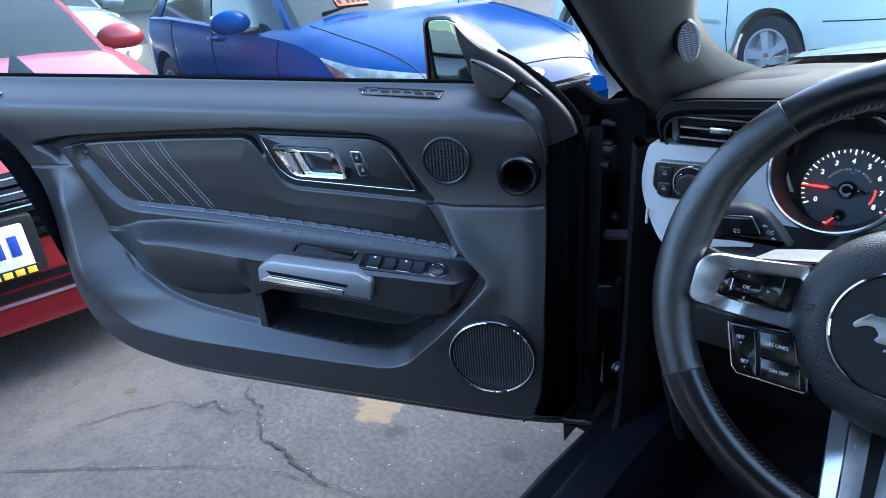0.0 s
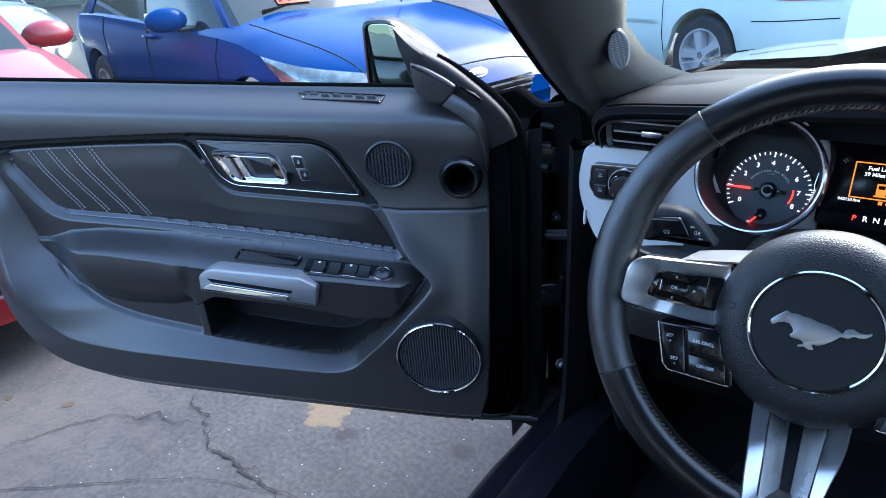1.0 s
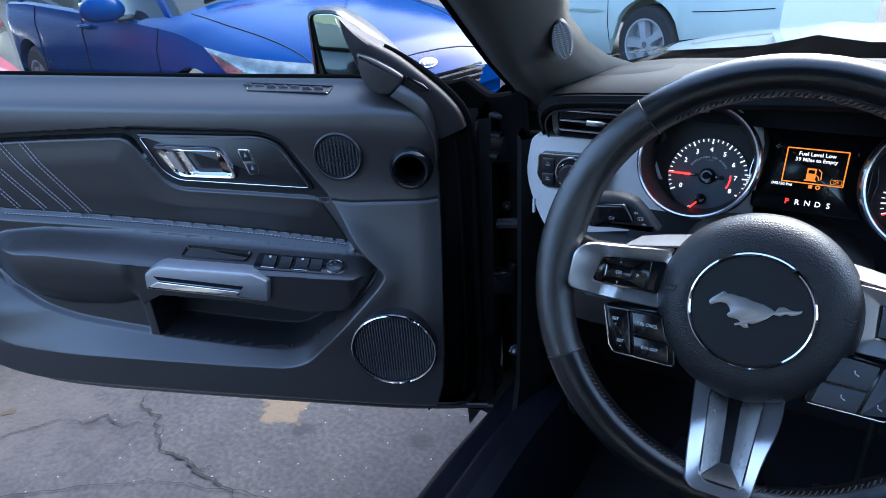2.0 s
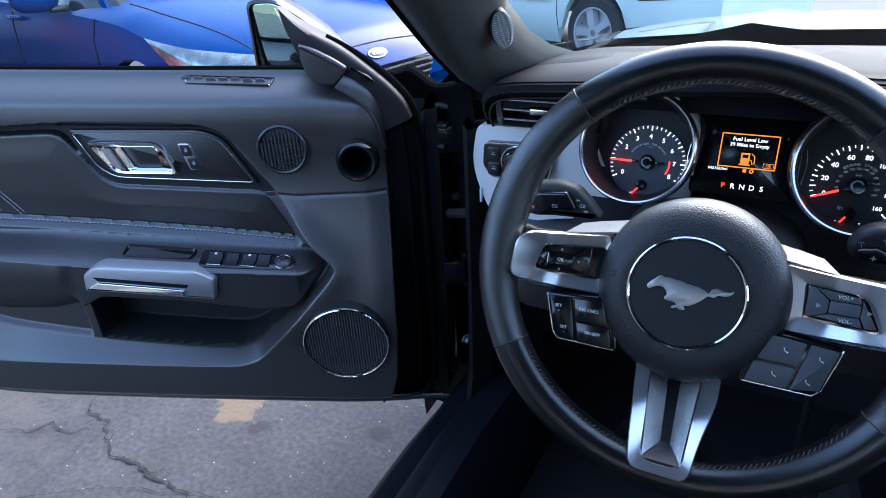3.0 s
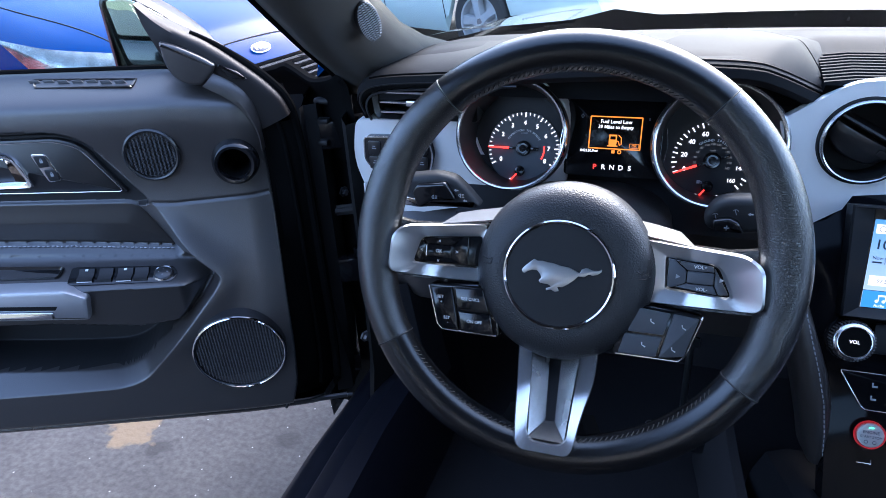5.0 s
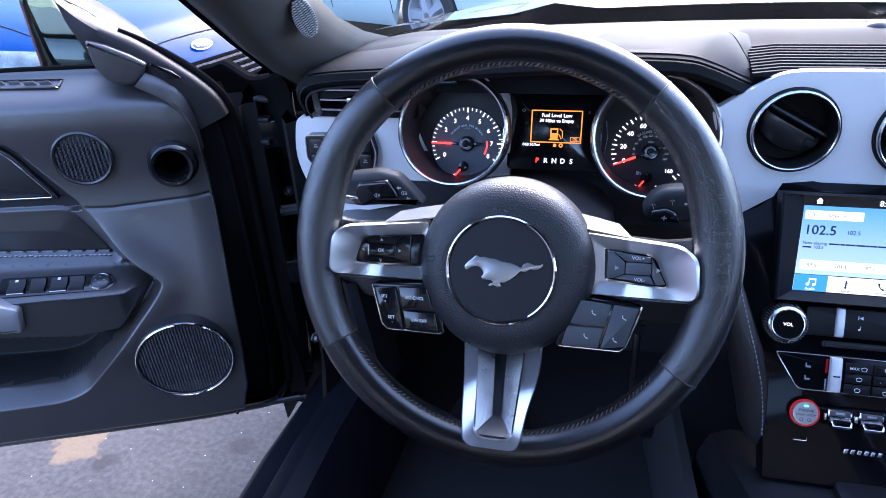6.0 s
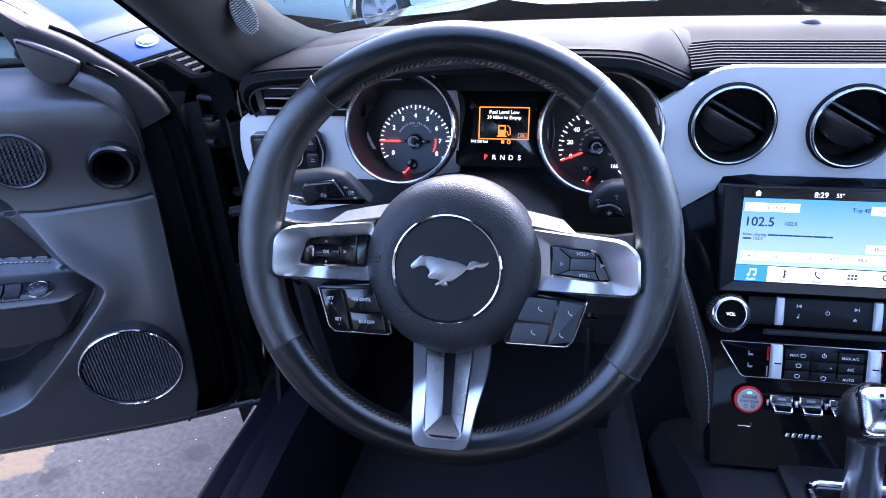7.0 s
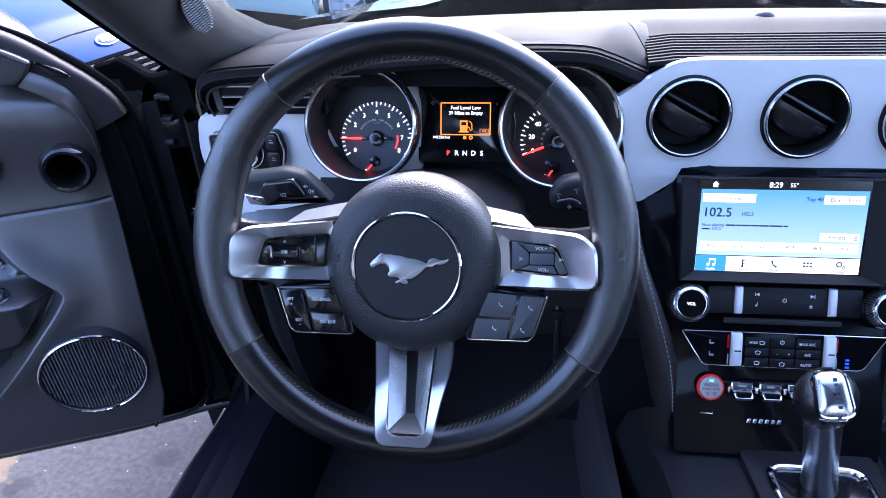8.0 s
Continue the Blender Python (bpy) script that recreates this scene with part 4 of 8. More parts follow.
for s in (-1, 1):
    bm = bmesh.new()
    loft(bm, [[(MID + s * (0.50 + 0.22 * k), 2.715 - 0.14 * k, z) for k in (0, 0.33, 0.66, 1)] for z in (0.70, 0.66, 0.61)])
    shell("front_lamp", bm, LAMPGLASS, "clear front lamp")
    bm = bmesh.new()
    loft(bm, [[(MID + s * (0.35 + 0.35 * k), -2.06 + 0.10 * k * k, z) for k in (0, 0.33, 0.66, 1)] for z in (0.84, 0.78, 0.72)])
    shell("rear_lamp", bm, REDLENS, "red rear lamp")

# ---- the open driver's door: x along the door from its hinge end, y towards the cabin, z up ----
A = radians(26.4)
DOOR = Matrix(((-math.cos(A), math.sin(A), 0, -0.42), (-math.sin(A), -math.cos(A), 0, 0.846), (0, 0, 1, 0), (0, 0, 0, 1)))
door = thing("car_door", DOOR, "open black driver door with stitched trim and silver pull handle", "car door")


def dpart(name, bm, material, label="", parent=None, angle=35):
    return part(name, bm, material, parent or door, label, angle=angle)


def DF(w):
    """Plane of the door's face at depth w: x along the door, y up, z towards the cabin."""
    return Matrix(((1, 0, 0, 0), (0, 0, 1, w), (0, 1, 0, 0), (0, 0, 0, 1)))


def sdf(poly, px, pz):
    """Signed distance (minus inside) of arrays of points to a polygon."""
    d = np.full(px.shape, 1e9)
    inside = np.zeros(px.shape, bool)
    k = len(poly)
    for i in range(k):
        ax, az = poly[i - 1]
        bx, bz = poly[i]
        ex, ez = bx - ax, bz - az
        t = np.clip(((px - ax) * ex + (pz - az) * ez) / (ex * ex + ez * ez + 1e-12), 0, 1)
        d = np.minimum(d, np.hypot(px - ax - t * ex, pz - az - t * ez))
        cross = ((az > pz) != (bz > pz)) & (px < (bx - ax) * (pz - az) / (bz - az + 1e-12) + ax)
        inside ^= cross
    return np.where(inside, -d, d)


def sst(a, b, x):
    t = np.clip((x - a) / (b - a), 0, 1)
    return t * t * (3 - 2 * t)


BOTTOM = spline([(-0.03, 0.385), (0.02, 0.352), (0.10, 0.350), (0.30, 0.365), (0.50, 0.382), (0.71, 0.403), (0.81, 0.424), (0.873, 0.461), (0.925, 0.53), (0.962, 0.63), (0.99, 0.74), (1.03, 0.835), (1.09, 0.90)], 6)
BOTTOM = [tuple(p) for p in BOTTOM]
BELT = [(-0.03, 0.905), (0.02, 0.925), (0.09, 0.934), (0.138, 0.939), (0.36, 0.949), (0.684, 0.966), (1.2, 0.99)]
PAD = rounded([(0.876, 0.862), (0.833, 0.865), (0.681, 0.869), (0.529, 0.869), (0.475, 0.777), (0.215, 0.752), (0.173, 0.667), (0.328, 0.691), (0.49, 0.712), (0.638, 0.729), (0.793, 0.743), (0.816, 0.752), (0.839, 0.777), (0.859, 0.811), (0.876, 0.834)], [0.01, 0.02, 0.05, 0.02, 0.03, 0.02, 0.006, 0.05, 0.05, 0.05, 0.02, 0.02, 0.03, 0.03, 0.01])
RECESS = rounded([(0.527, 0.886), (0.297, 0.872), (0.262, 0.857), (0.190, 0.746), (0.463, 0.768), (0.484, 0.785)], [0.01, 0.02, 0.03, 0.02, 0.02, 0.02])
# the soft piece with its armrest and pocket, and the outer edge of the bevel round it
CUTIN = rounded([(0.922, 0.854), (0.898, 0.860), (0.833, 0.865), (0.681, 0.869), (0.529, 0.869), (0.475, 0.777), (0.215, 0.752), (0.171, 0.664), (0.136, 0.642), (0.119, 0.630), (0.125, 0.617), (0.184, 0.554), (0.255, 0.49), (0.297, 0.474), (0.375, 0.482), (0.568, 0.512), (0.708, 0.545), (0.802, 0.602), (0.831, 0.634), (0.868, 0.689), (0.885, 0.752), (0.9, 0.815)], [0.012, 0.02, 0.02, 0.05, 0.02, 0.03, 0.02, 0.02, 0.02, 0.01, 0.02, 0.03, 0.03, 0.03, 0.05, 0.06, 0.06, 0.04, 0.04, 0.04, 0.04, 0.03])
BEVEL = rounded([(0.99, 0.858), (0.969, 0.868), (0.901, 0.877), (0.729, 0.882), (0.515, 0.886), (0.311, 0.874), (0.262, 0.859), (0.192, 0.752), (0.150, 0.672), (0.104, 0.630), (0.123, 0.606), (0.256, 0.467), (0.295, 0.456), (0.394, 0.462), (0.567, 0.477), (0.713, 0.490), (0.816, 0.512), (0.866, 0.561), (0.898, 0.635), (0.918, 0.719), (0.933, 0.793), (0.945, 0.835)], [0.008, 0.02, 0.05, 0.05, 0.03, 0.03, 0.04, 0.03, 0.03, 0.012, 0.03, 0.04, 0.03, 0.05, 0.06, 0.06, 0.06, 0.06, 0.06, 0.06, 0.04, 0.02])
ZC = ([0.10, 0.18, 0.33, 0.462, 0.572, 0.713, 0.79, 0.845], [0.636, 0.654, 0.675, 0.690, 0.704, 0.713, 0.708, 0.692])
ZA = ([0.10, 0.17, 0.31, 0.518, 0.598, 0.688, 0.76, 0.845], [0.618, 0.630, 0.641, 0.662, 0.676, 0.688, 0.692, 0.688])
NU, NZ = 560, 320
U = np.linspace(-0.03, 1.085, NU + 1)[:, None] * np.ones((1, NZ + 1))
zb = np.array([line_at(BOTTOM, u) for u in U[:, 0]])[:, None]
zt = np.array([line_at(BELT, u) for u in U[:, 0]])[:, None]
Zg = zb + (zt - zb) * np.linspace(0, 1, NZ + 1)[None, :]
d_in, d_re, d_cut, d_bev = (sdf(p, U, Zg) for p in (PAD, RECESS, CUTIN, BEVEL))
low = 0.077 * (1 - sst(0.50, 0.80, Zg)) * (1 - 0.2 * sst(0.85, 1.05, U))
top = zt - Zg
Wd = low - 0.048 * (1 - sst(0.0, 0.05, top)) ** 1.5 + 0.006 * sst(0.02, 0.07, top) * (1 - sst(0.07, 0.13, top))
Wd = Wd - 0.02 * (1 - sst(-0.02, 0.05, U)) * sst(0.4, 0.6, Zg)
Wd = Wd - 0.03 * (1 - sst(0.0, 0.035, Zg - zb)) ** 2
# crest along the bevel, the bevel itself, and the dark groove over the pad
Wd = Wd + 0.028 * np.exp(-(np.maximum(d_bev, 0) / 0.04) ** 2) * sst(0.52, 0.64, Zg) * sst(0.55, 0.8, U) * (1 - sst(0.74, 0.83, Zg))
Wd = Wd + 0.010 * np.exp(-(np.maximum(d_bev, 0) / 0.03) ** 2) * (1 - sst(0.18, 0.3, U)) * sst(0.45, 0.55, Zg) * (1 - sst(0.66, 0.76, Zg))
tb = d_cut / np.maximum(d_cut - d_bev, 1e-4)
wi = 0.046 - 0.045 * sst(0.56, 0.69, Zg)
bevel = wi * (1 - tb) + Wd * tb
over = sst(0.815, 0.85, Zg) * sst(0.18, 0.22, U)
bevel = bevel * (1 - over) + (-0.020 + 0.018 * sst(0.75, 1.0, tb)) * over
Wd = np.where((d_bev < 0) & (d_cut >= 0) & (d_re > 0), bevel, Wd)
Wd = np.where((d_re <= 0) & (d_cut >= 0), -0.010 + 0.012 * sst(-0.006, 0.0, d_re) * (d_bev > -0.006), Wd)
# pad, the roll below its seam, armrest, pocket
zc = np.interp(U[:, 0], *ZC)[:, None]
za = np.interp(U[:, 0], *ZA)[:, None]
zl = np.interp(U[:, 0], [0.10, 0.175, 0.24, 0.367, 0.50, 0.535, 0.605, 0.69, 0.80, 0.845], [0.60, 0.567, 0.564, 0.588, 0.602, 0.585, 0.572, 0.575, 0.606, 0.66])[:, None]
tip = sst(0.105, 0.17, U) * (1 - sst(0.73, 0.85, U))
roll = -0.006 + 0.013 * sst(0.0, 0.016, d_in) - 0.006 * sst(0.02, 0.06, d_in) * sst(0.8, 0.9, U)
pad = -0.006 + 0.004 * sst(0.0, 0.05, -d_in) - 0.004 * np.exp(-(d_in / 0.0025) ** 2)
inner = np.where(d_in < 0, pad, roll)
shelf = 0.008 + (0.060 * tip + 0.002) * sst(0, 1, (zc - Zg) / np.maximum(zc - za, 1e-3))
down = np.clip((za - Zg) / np.maximum(za - zl, 1e-3), 0, 1)
front = 0.008 + (0.060 * tip + 0.002) * (1 - 0.55 * down ** 2.2) + 0.006 * np.sin(down * 3.14) * tip
left = sst(0.535, 0.56, U)
inner = np.where(Zg < zc, np.where(Zg > za, shelf, 0.068 * tip * (1 - left) + front * left), inner)
under = 1 - sst(-0.003, 0.004, Zg - zl)
pocket = 0.046 - 0.075 * (1 - sst(0.529, 0.536, U))
inner = inner * (1 - under) + np.minimum(pocket, inner) * under
soft_edge = sst(-0.011, 0.0, d_cut) * (1 - sst(0.60, 0.66, Zg))
Wd = np.where(d_cut < 0, inner * (1 - soft_edge) + wi * soft_edge, Wd)
Wd = Wd - 0.003 * np.exp(-((Zg - (0.745 + 0.008 * sst(0.15, 0.23, U))) / 0.002) ** 2) * (U < 0.225) * (d_bev > 0)
Wd = Wd - 0.003 * np.exp(-((Zg - 0.8185) / 0.002) ** 2) * (U > 0.80) * (d_bev > -0.02) * (d_cut > 0)


GRID = np.stack([U, Wd, Zg], 2)
NRM = np.cross(np.gradient(GRID, axis=1), np.gradient(GRID, axis=0))
NRM = NRM / np.maximum(np.linalg.norm(NRM, axis=2, keepdims=True), 1e-12)


def patch(name, keep, material, label):
    """The faces of the sculpted trim that lie in one region, as a mesh of its own."""
    idx = -np.ones((NU + 1, NZ + 1), int)
    k = keep[:-1, :-1]
    need = np.zeros((NU + 1, NZ + 1), bool)
    for a in (0, 1):
        for b in (0, 1):
            need[a:NU + a, b:NZ + b] |= k
    idx[need] = np.arange(need.sum())
    verts = np.stack([U[need], Wd[need], Zg[need]], 1).tolist()
    ii, jj = np.nonzero(k)
    faces = np.stack([idx[ii, jj], idx[ii, jj + 1], idx[ii + 1, jj + 1], idx[ii + 1, jj]], 1).tolist()
    me = bpy.data.meshes.new(name)
    me.from_pydata(verts, [], faces)
    me.materials.append(material)
    me.shade_smooth()
    me.normals_split_custom_set_from_vertices(NRM[need].tolist())
    ob = new(name, me)
    ob.parent = door
    ob["label"] = label
    return ob


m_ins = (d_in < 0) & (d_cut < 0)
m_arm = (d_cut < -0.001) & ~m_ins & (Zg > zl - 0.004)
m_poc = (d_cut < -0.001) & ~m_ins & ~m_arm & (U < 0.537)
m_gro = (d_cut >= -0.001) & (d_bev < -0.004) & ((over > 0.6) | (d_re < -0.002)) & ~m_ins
patch("insert_pad", m_ins, SOFT, "soft black insert with double stitching")
patch("armrest", m_arm, SOFT, "padded black armrest")
# the pocket's dark inside is helped by a blacker colour than the trim
patch("map_pocket", m_poc, FLAT0, "deep map pocket, its inner shade put into the colour")
# blacker than the trim: shade of the groove and handle recess is painted in
patch("shadow_groove", m_gro, FLAT0, "groove above the insert, its shade put into the colour")
# the trim ends in a rounded front edge; seals and bare metal lie beyond it
FRONT = ([0.30, 0.34, 0.37, 0.42, 0.50, 0.843, 0.873, 0.8985, 0.9215, 0.94], [0.075, 0.048, 0.033, 0.018, 0.0125, 0.0125, 0.0245, 0.044, 0.078, 0.116])
m_trim = U > np.interp(Zg, *FRONT)
m_well = (U - 0.055) ** 2 + (Zg - 0.803) ** 2 < 0.0250 ** 2
patch("trim_panel", m_trim & ~(m_ins | m_arm | m_poc | m_gro | m_well), PLASTIC, "grained black plastic door trim")


def depth_at(u, z):
    i = int(round((u + 0.03) / 1.115 * NU))
    i = max(0, min(NU, i))
    j = int(round((z - Zg[i, 0]) / (Zg[i, -1] - Zg[i, 0]) * NZ))
    return float(Wd[i, max(0, min(NZ, j))])


def stitch_row(p, q, bow=0.0, pitch=0.0072, size=0.0009, off=0.0, lift=0.0010):
    bm = bmesh.new()
    p, q = Vector(p), Vector(q)
    n = max(2, int((q - p).length / pitch))
    side = Vector((-(q - p).y, (q - p).x)).normalized()
    for k in range(n):
        ends = []
        for s in (k + 0.12, k + 0.78):
            t = s / n
            c = p.lerp(q, t) + side * (bow * math.sin(2 * math.pi * t) + off)
            ends.append((c.x, depth_at(c.x, c.y) + lift, c.y))
        mid = (Vector(ends[0]) + Vector(ends[1])) / 2 + Vector((0, 0.0007, 0))
        tube(bm, [ends[0], mid, ends[1]], [size * 0.6, size, size * 0.6], 5)
    return bm


for a, b in (((0.832, 0.858), (0.759, 0.745)), ((0.795, 0.861), (0.711, 0.741)), ((0.754, 0.863), (0.667, 0.737)), ((0.714, 0.864), (0.63, 0.733))):
    for off in (-0.0035, 0.0035):
        dpart("stitching", stitch_row(a, b, 0.0012, 0.0062, 0.0008, off), STITCH, "pale grey thread")
for a, b in (((0.18, 0.6645), (0.328, 0.6875)), ((0.328, 0.6875), (0.49, 0.7085)), ((0.49, 0.7085), (0.638, 0.7255)), ((0.638, 0.7255), (0.79, 0.7385))):
    dpart("stitching", stitch_row(a, b, 0.0, 0.0068, 0.0009, 0.0, 0.0026), STITCH, "pale grey thread")

# handle plate
BEZ = rounded([(0.508, 0.873), (0.298, 0.862), (0.268, 0.848), (0.222, 0.766), (0.457, 0.789), (0.482, 0.810)], [0.006, 0.03, 0.03, 0.008, 0.02, 0.02])
bm = bmesh.new()
prism(bm, BEZ, -0.02, -0.001, 0.003, DF(0.0))
plate = dpart("handle_plate", bm, PLASTIC2, "black handle plate with a thin bright line")
bm = bmesh.new()
cen = Vector((0.37, 0.82))
tube(bm, [(cen.x + (x - cen.x) * 0.955, 0.0005, cen.y + (z - cen.y) * 0.90) for x, z in BEZ], 0.0009, 6, closed=True)
dpart("bright_line", bm, ALU, parent=plate)
HB = rounded([(0.481, 0.855), (0.362, 0.848), (0.346, 0.793), (0.452, 0.800)], [0.008, 0.02, 0.008, 0.02])
OPEN = rounded([(0.431, 0.843), (0.376, 0.840), (0.371, 0.804), (0.414, 0.806)], [0.004, 0.006, 0.004, 0.006])
hr, orr = resample(HB, 72), resample(OPEN, 72)
bm = bmesh.new()
hc = Vector((0.411, 0.824))
loft(bm, [[(p.x, -0.004, p.y) for p in hr], [(p.x, 0.006, p.y) for p in hr], [(hc.x + (p.x - hc.x) * 0.97, 0.009, hc.y + (p.y - hc.y) * 0.95) for p in hr], [(hc.x + (p.x - hc.x) * 0.90, 0.008, hc.y + (p.y - hc.y) * 0.84) for p in hr],
          [(p.lerp(q, 0.45).x, 0.001, p.lerp(q, 0.45).y) for p, q in zip(hr, orr)], [(q.x, 0.0035, q.y) for q in orr], [(q.x, -0.012, q.y) for q in orr]], closed=True)
dpart("handle_surround", bm, CHROME, "chrome door handle surround", plate)
bm = bmesh.new()
prism(bm, OPEN, -0.014, -0.010, 0, DF(0))
dpart("handle_bowl", bm, DARK, "dark finger bowl", plate)
bm = bmesh.new()
rows = []
for k in range(9):
    t = k / 8
    rows.append([(0.470 - 0.038 * t - 0.014 * s_, 0.0015 + 0.006 * math.sin(math.pi * t) + 0.002 * t, 0.8435 - 0.002 * t - 0.0345 * s_) for s_ in [j / 6 for j in range(7)]])
loft(bm, rows)
dpart("handle_lever", bm, CHROME, "chrome door lever", plate)
# lock switch
bm = bmesh.new()
prism(bm, rounded([(0.341, 0.843), (0.320, 0.842), (0.308, 0.799), (0.328, 0.797)], 0.005), -0.004, 0.0015, 0.001, DF(0))
lk = dpart("lock_switch", bm, ALU, "lock switch with a bright rim", plate)
for c in ((0.3285, 0.831), (0.3205, 0.809)):
    bm = bmesh.new()
    x, z = c
    prism(bm, rounded([(x + 0.0085, z + 0.009), (x - 0.0065, z + 0.0085), (x - 0.0095, z - 0.0095), (x + 0.0055, z - 0.0095)], 0.003), 0, 0.0035, 0.001, DF(0))
    dpart("rocker", bm, FLAT0, parent=lk)
    bm = bmesh.new()
    box(bm, (x - 0.001, 0.0037, z), (0.004, 0.0006, 0.004))
    tube(bm, [(x - 0.0025, 0.0037, z + 0.002), (x - 0.001, 0.0037, z + 0.005), (x + 0.0005, 0.0037, z + 0.002)], 0.0005, 5)
    dpart("symbol", bm, GREYP, parent=lk)


# round speakers
def ribbed_disc(parent, m, r, ribs, mat_rib, wave=0.0, n=14):
    for k in range(ribs):
        x = -r + 2 * r * (k + 0.5) / ribs
        h = math.sqrt(max(0, r * r - x * x)) * 0.985
        if h < r * 0.12:
            continue
        bm = bmesh.new()
        rows = []
        for j in range(n + 1):
            y = -h + 2 * h * j / n
            dx = wave * (1 if j % 2 else -1)
            wd = r / ribs * 0.55
            rows.append([m @ Vector((x + dx - wd, y, 0.0)), m @ Vector((x + dx - wd * 0.5, y, 0.0022)), m @ Vector((x + dx + wd * 0.5, y, 0.0022)), m @ Vector((x + dx + wd, y, 0.0))])
        loft(bm, rows)
        dpart("grille_rib", bm, mat_rib, parent=parent)


SPK = pose(0.099, 0.079, 0.5) @ pose(0, 0, 0, 0, 0, 0) @ Matrix(((1, 0, 0, 0), (0, 0, 1, 0), (0, 1, 0, 0), (0, 0, 0, 1)))
SPK = SPK @ pose(0, 0, 0, 3, 0, 0)
bm = bmesh.new()
revolve(bm, [(0.0, 0.0005), (0.069, 0.0005), (0.0695, 0.004), (0.0715, 0.0045), (0.0755, 0.003), (0.0765, -0.02)], 64, SPK)
spk = dpart("speaker", bm, PLASTIC2, "round ribbed speaker grille in a chrome ring")
bm = bmesh.new()
revolve(bm, [(0.0705, 0.004), (0.071, 0.0066), (0.0725, 0.0075), (0.0742, 0.0062), (0.0748, 0.003)], 72, SPK)
dpart("chrome_ring", bm, CHROME, "thin chrome ring", spk)
ribbed_disc(spk, SPK @ Matrix.Translation((0, 0, 0.001)), 0.069, 30, RIBGREY)
TWT = Matrix.Translation((0.173, 0.0, 0.826)) @ Matrix(((1, 0, 0, 0), (0, 0, 1, 0.0055), (0, 1, 0, 0), (0, 0, 0, 1)))
bm = bmesh.new()
revolve(bm, [(0.0, -0.002), (0.035, -0.002), (0.0355, 0.003), (0.038, 0.004), (0.0405, 0.002), (0.041, -0.01)], 56, TWT)
twt = dpart("tweeter", bm, PLASTIC2, "small round speaker grille")
ribbed_disc(twt, TWT @ Matrix.Translation((0, 0, -0.001)), 0.035, 12, GRILLE, 0.0011, 22)
# round socket near the hinge end
KN = Matrix.Translation((0.055, 0.012, 0.803)) @ Matrix(((1, 0, 0, 0), (0, 0, 1, 0.0), (0, 1, 0, 0), (0, 0, 0, 1)))
bm = bmesh.new()
revolve(bm, [(0.0215, -0.004), (0.0225, 0.004), (0.025, 0.009), (0.029, 0.01), (0.033, 0.006), (0.036, -0.008)], 48, KN)
soc = dpart("round_socket", bm, GLOSS, "round black socket in the trim")
bm = bmesh.new()
revolve(bm, [(0.0, -0.060), (0.0195, -0.060), (0.0212, -0.004), (0.0222, 0.003)], 32, KN)
dpart("socket_hole", bm, RUBBER, parent=soc)
# pull handle: bright bar with a slot
PH = [(0.511, 0.655), (0.488, 0.671), (0.328, 0.654), (0.298, 0.637), (0.306, 0.598), (0.514, 0.626)]
bm = bmesh.new()
prism(bm, rounded(PH, [0.006, 0.012, 0.006, 0.006, 0.004, 0.004]), 0.04, 0.083, 0.006, DF(0.0))
ph = dpart("pull_handle", bm, SHAFTSIL, "brushed silver pull handle")
bm = bmesh.new()
prism(bm, [(0.494, 0.652), (0.342, 0.630), (0.347, 0.624), (0.487, 0.644)], 0.08, 0.0834, 0, DF(0))
dpart("slot", bm, DARK, parent=ph)
bm = bmesh.new()
prism(bm, rounded([(0.487, 0.643), (0.349, 0.622), (0.352, 0.611), (0.508, 0.632)], 0.002), 0.08, 0.0875, 0.0025, DF(0))
dpart("lip", bm, CHROME, parent=ph)
# armrest tray and switch plate


def on_shelf(u, s):
    """A point of the armrest's top: s runs from its inner edge (0) to its front edge (1)."""
    z0, z1 = float(np.interp(u, *ZC)), float(np.interp(u, *ZA))
    z = z0 + (z1 - z0) * s
    return Vector((u, depth_at(u, z), z))


def shelf_frame(u, s):
    p = on_shelf(u, s)
    ex = (on_shelf(u - 0.02, s) - on_shelf(u + 0.02, s)).normalized()
    ez = ((on_shelf(u, min(1, s + 0.15)) - on_shelf(u, max(0, s - 0.15)))).normalized()
    nn = ez.cross(ex)
    if nn.z < 0:
        nn = -nn
    ey = nn.cross(ex)
    return Matrix((((ex.x, ey.x, nn.x, p.x)), (ex.y, ey.y, nn.y, p.y), (ex.z, ey.z, nn.z, p.z), (0, 0, 0, 1)))


m = shelf_frame(0.255, 0.55)
bm = bmesh.new()
prism(bm, rounded([(-0.075, -0.019), (0.075, -0.017), (0.085, 0.0), (0.075, 0.017), (-0.075, 0.019)], 0.008), -0.01, 0.002, 0.0015, m)
swp = dpart("switch_plate", bm, GLOSS, "gloss black switch plate")
for k, x in enumerate((-0.05, -0.022, 0.006, 0.03)):
    bm = bmesh.new()
    w = 0.011 if k in (0, 2) else 0.010
    rows = [[m @ Vector((x - w, y, z)), m @ Vector((x + w, y, z))] for y, z in ((-0.014, 0.002), (-0.012, 0.006), (0.0, 0.0035), (0.01, 0.0065), (0.014, 0.002))]
    loft(bm, rows)
    dpart("window_switch", bm, FLAT0, parent=swp)
    if k in (0, 2):
        bm = bmesh.new()
        box(bm, (x, 0.007, 0.007), (0.004, 0.004, 0.0008), 0, m)
        tube(bm, [(x - w, -0.014, 0.003), (x + w, -0.014, 0.003)], 0.0006, 5, m=m)
        dpart("symbol", bm, WHITE, parent=swp)
bm = bmesh.new()
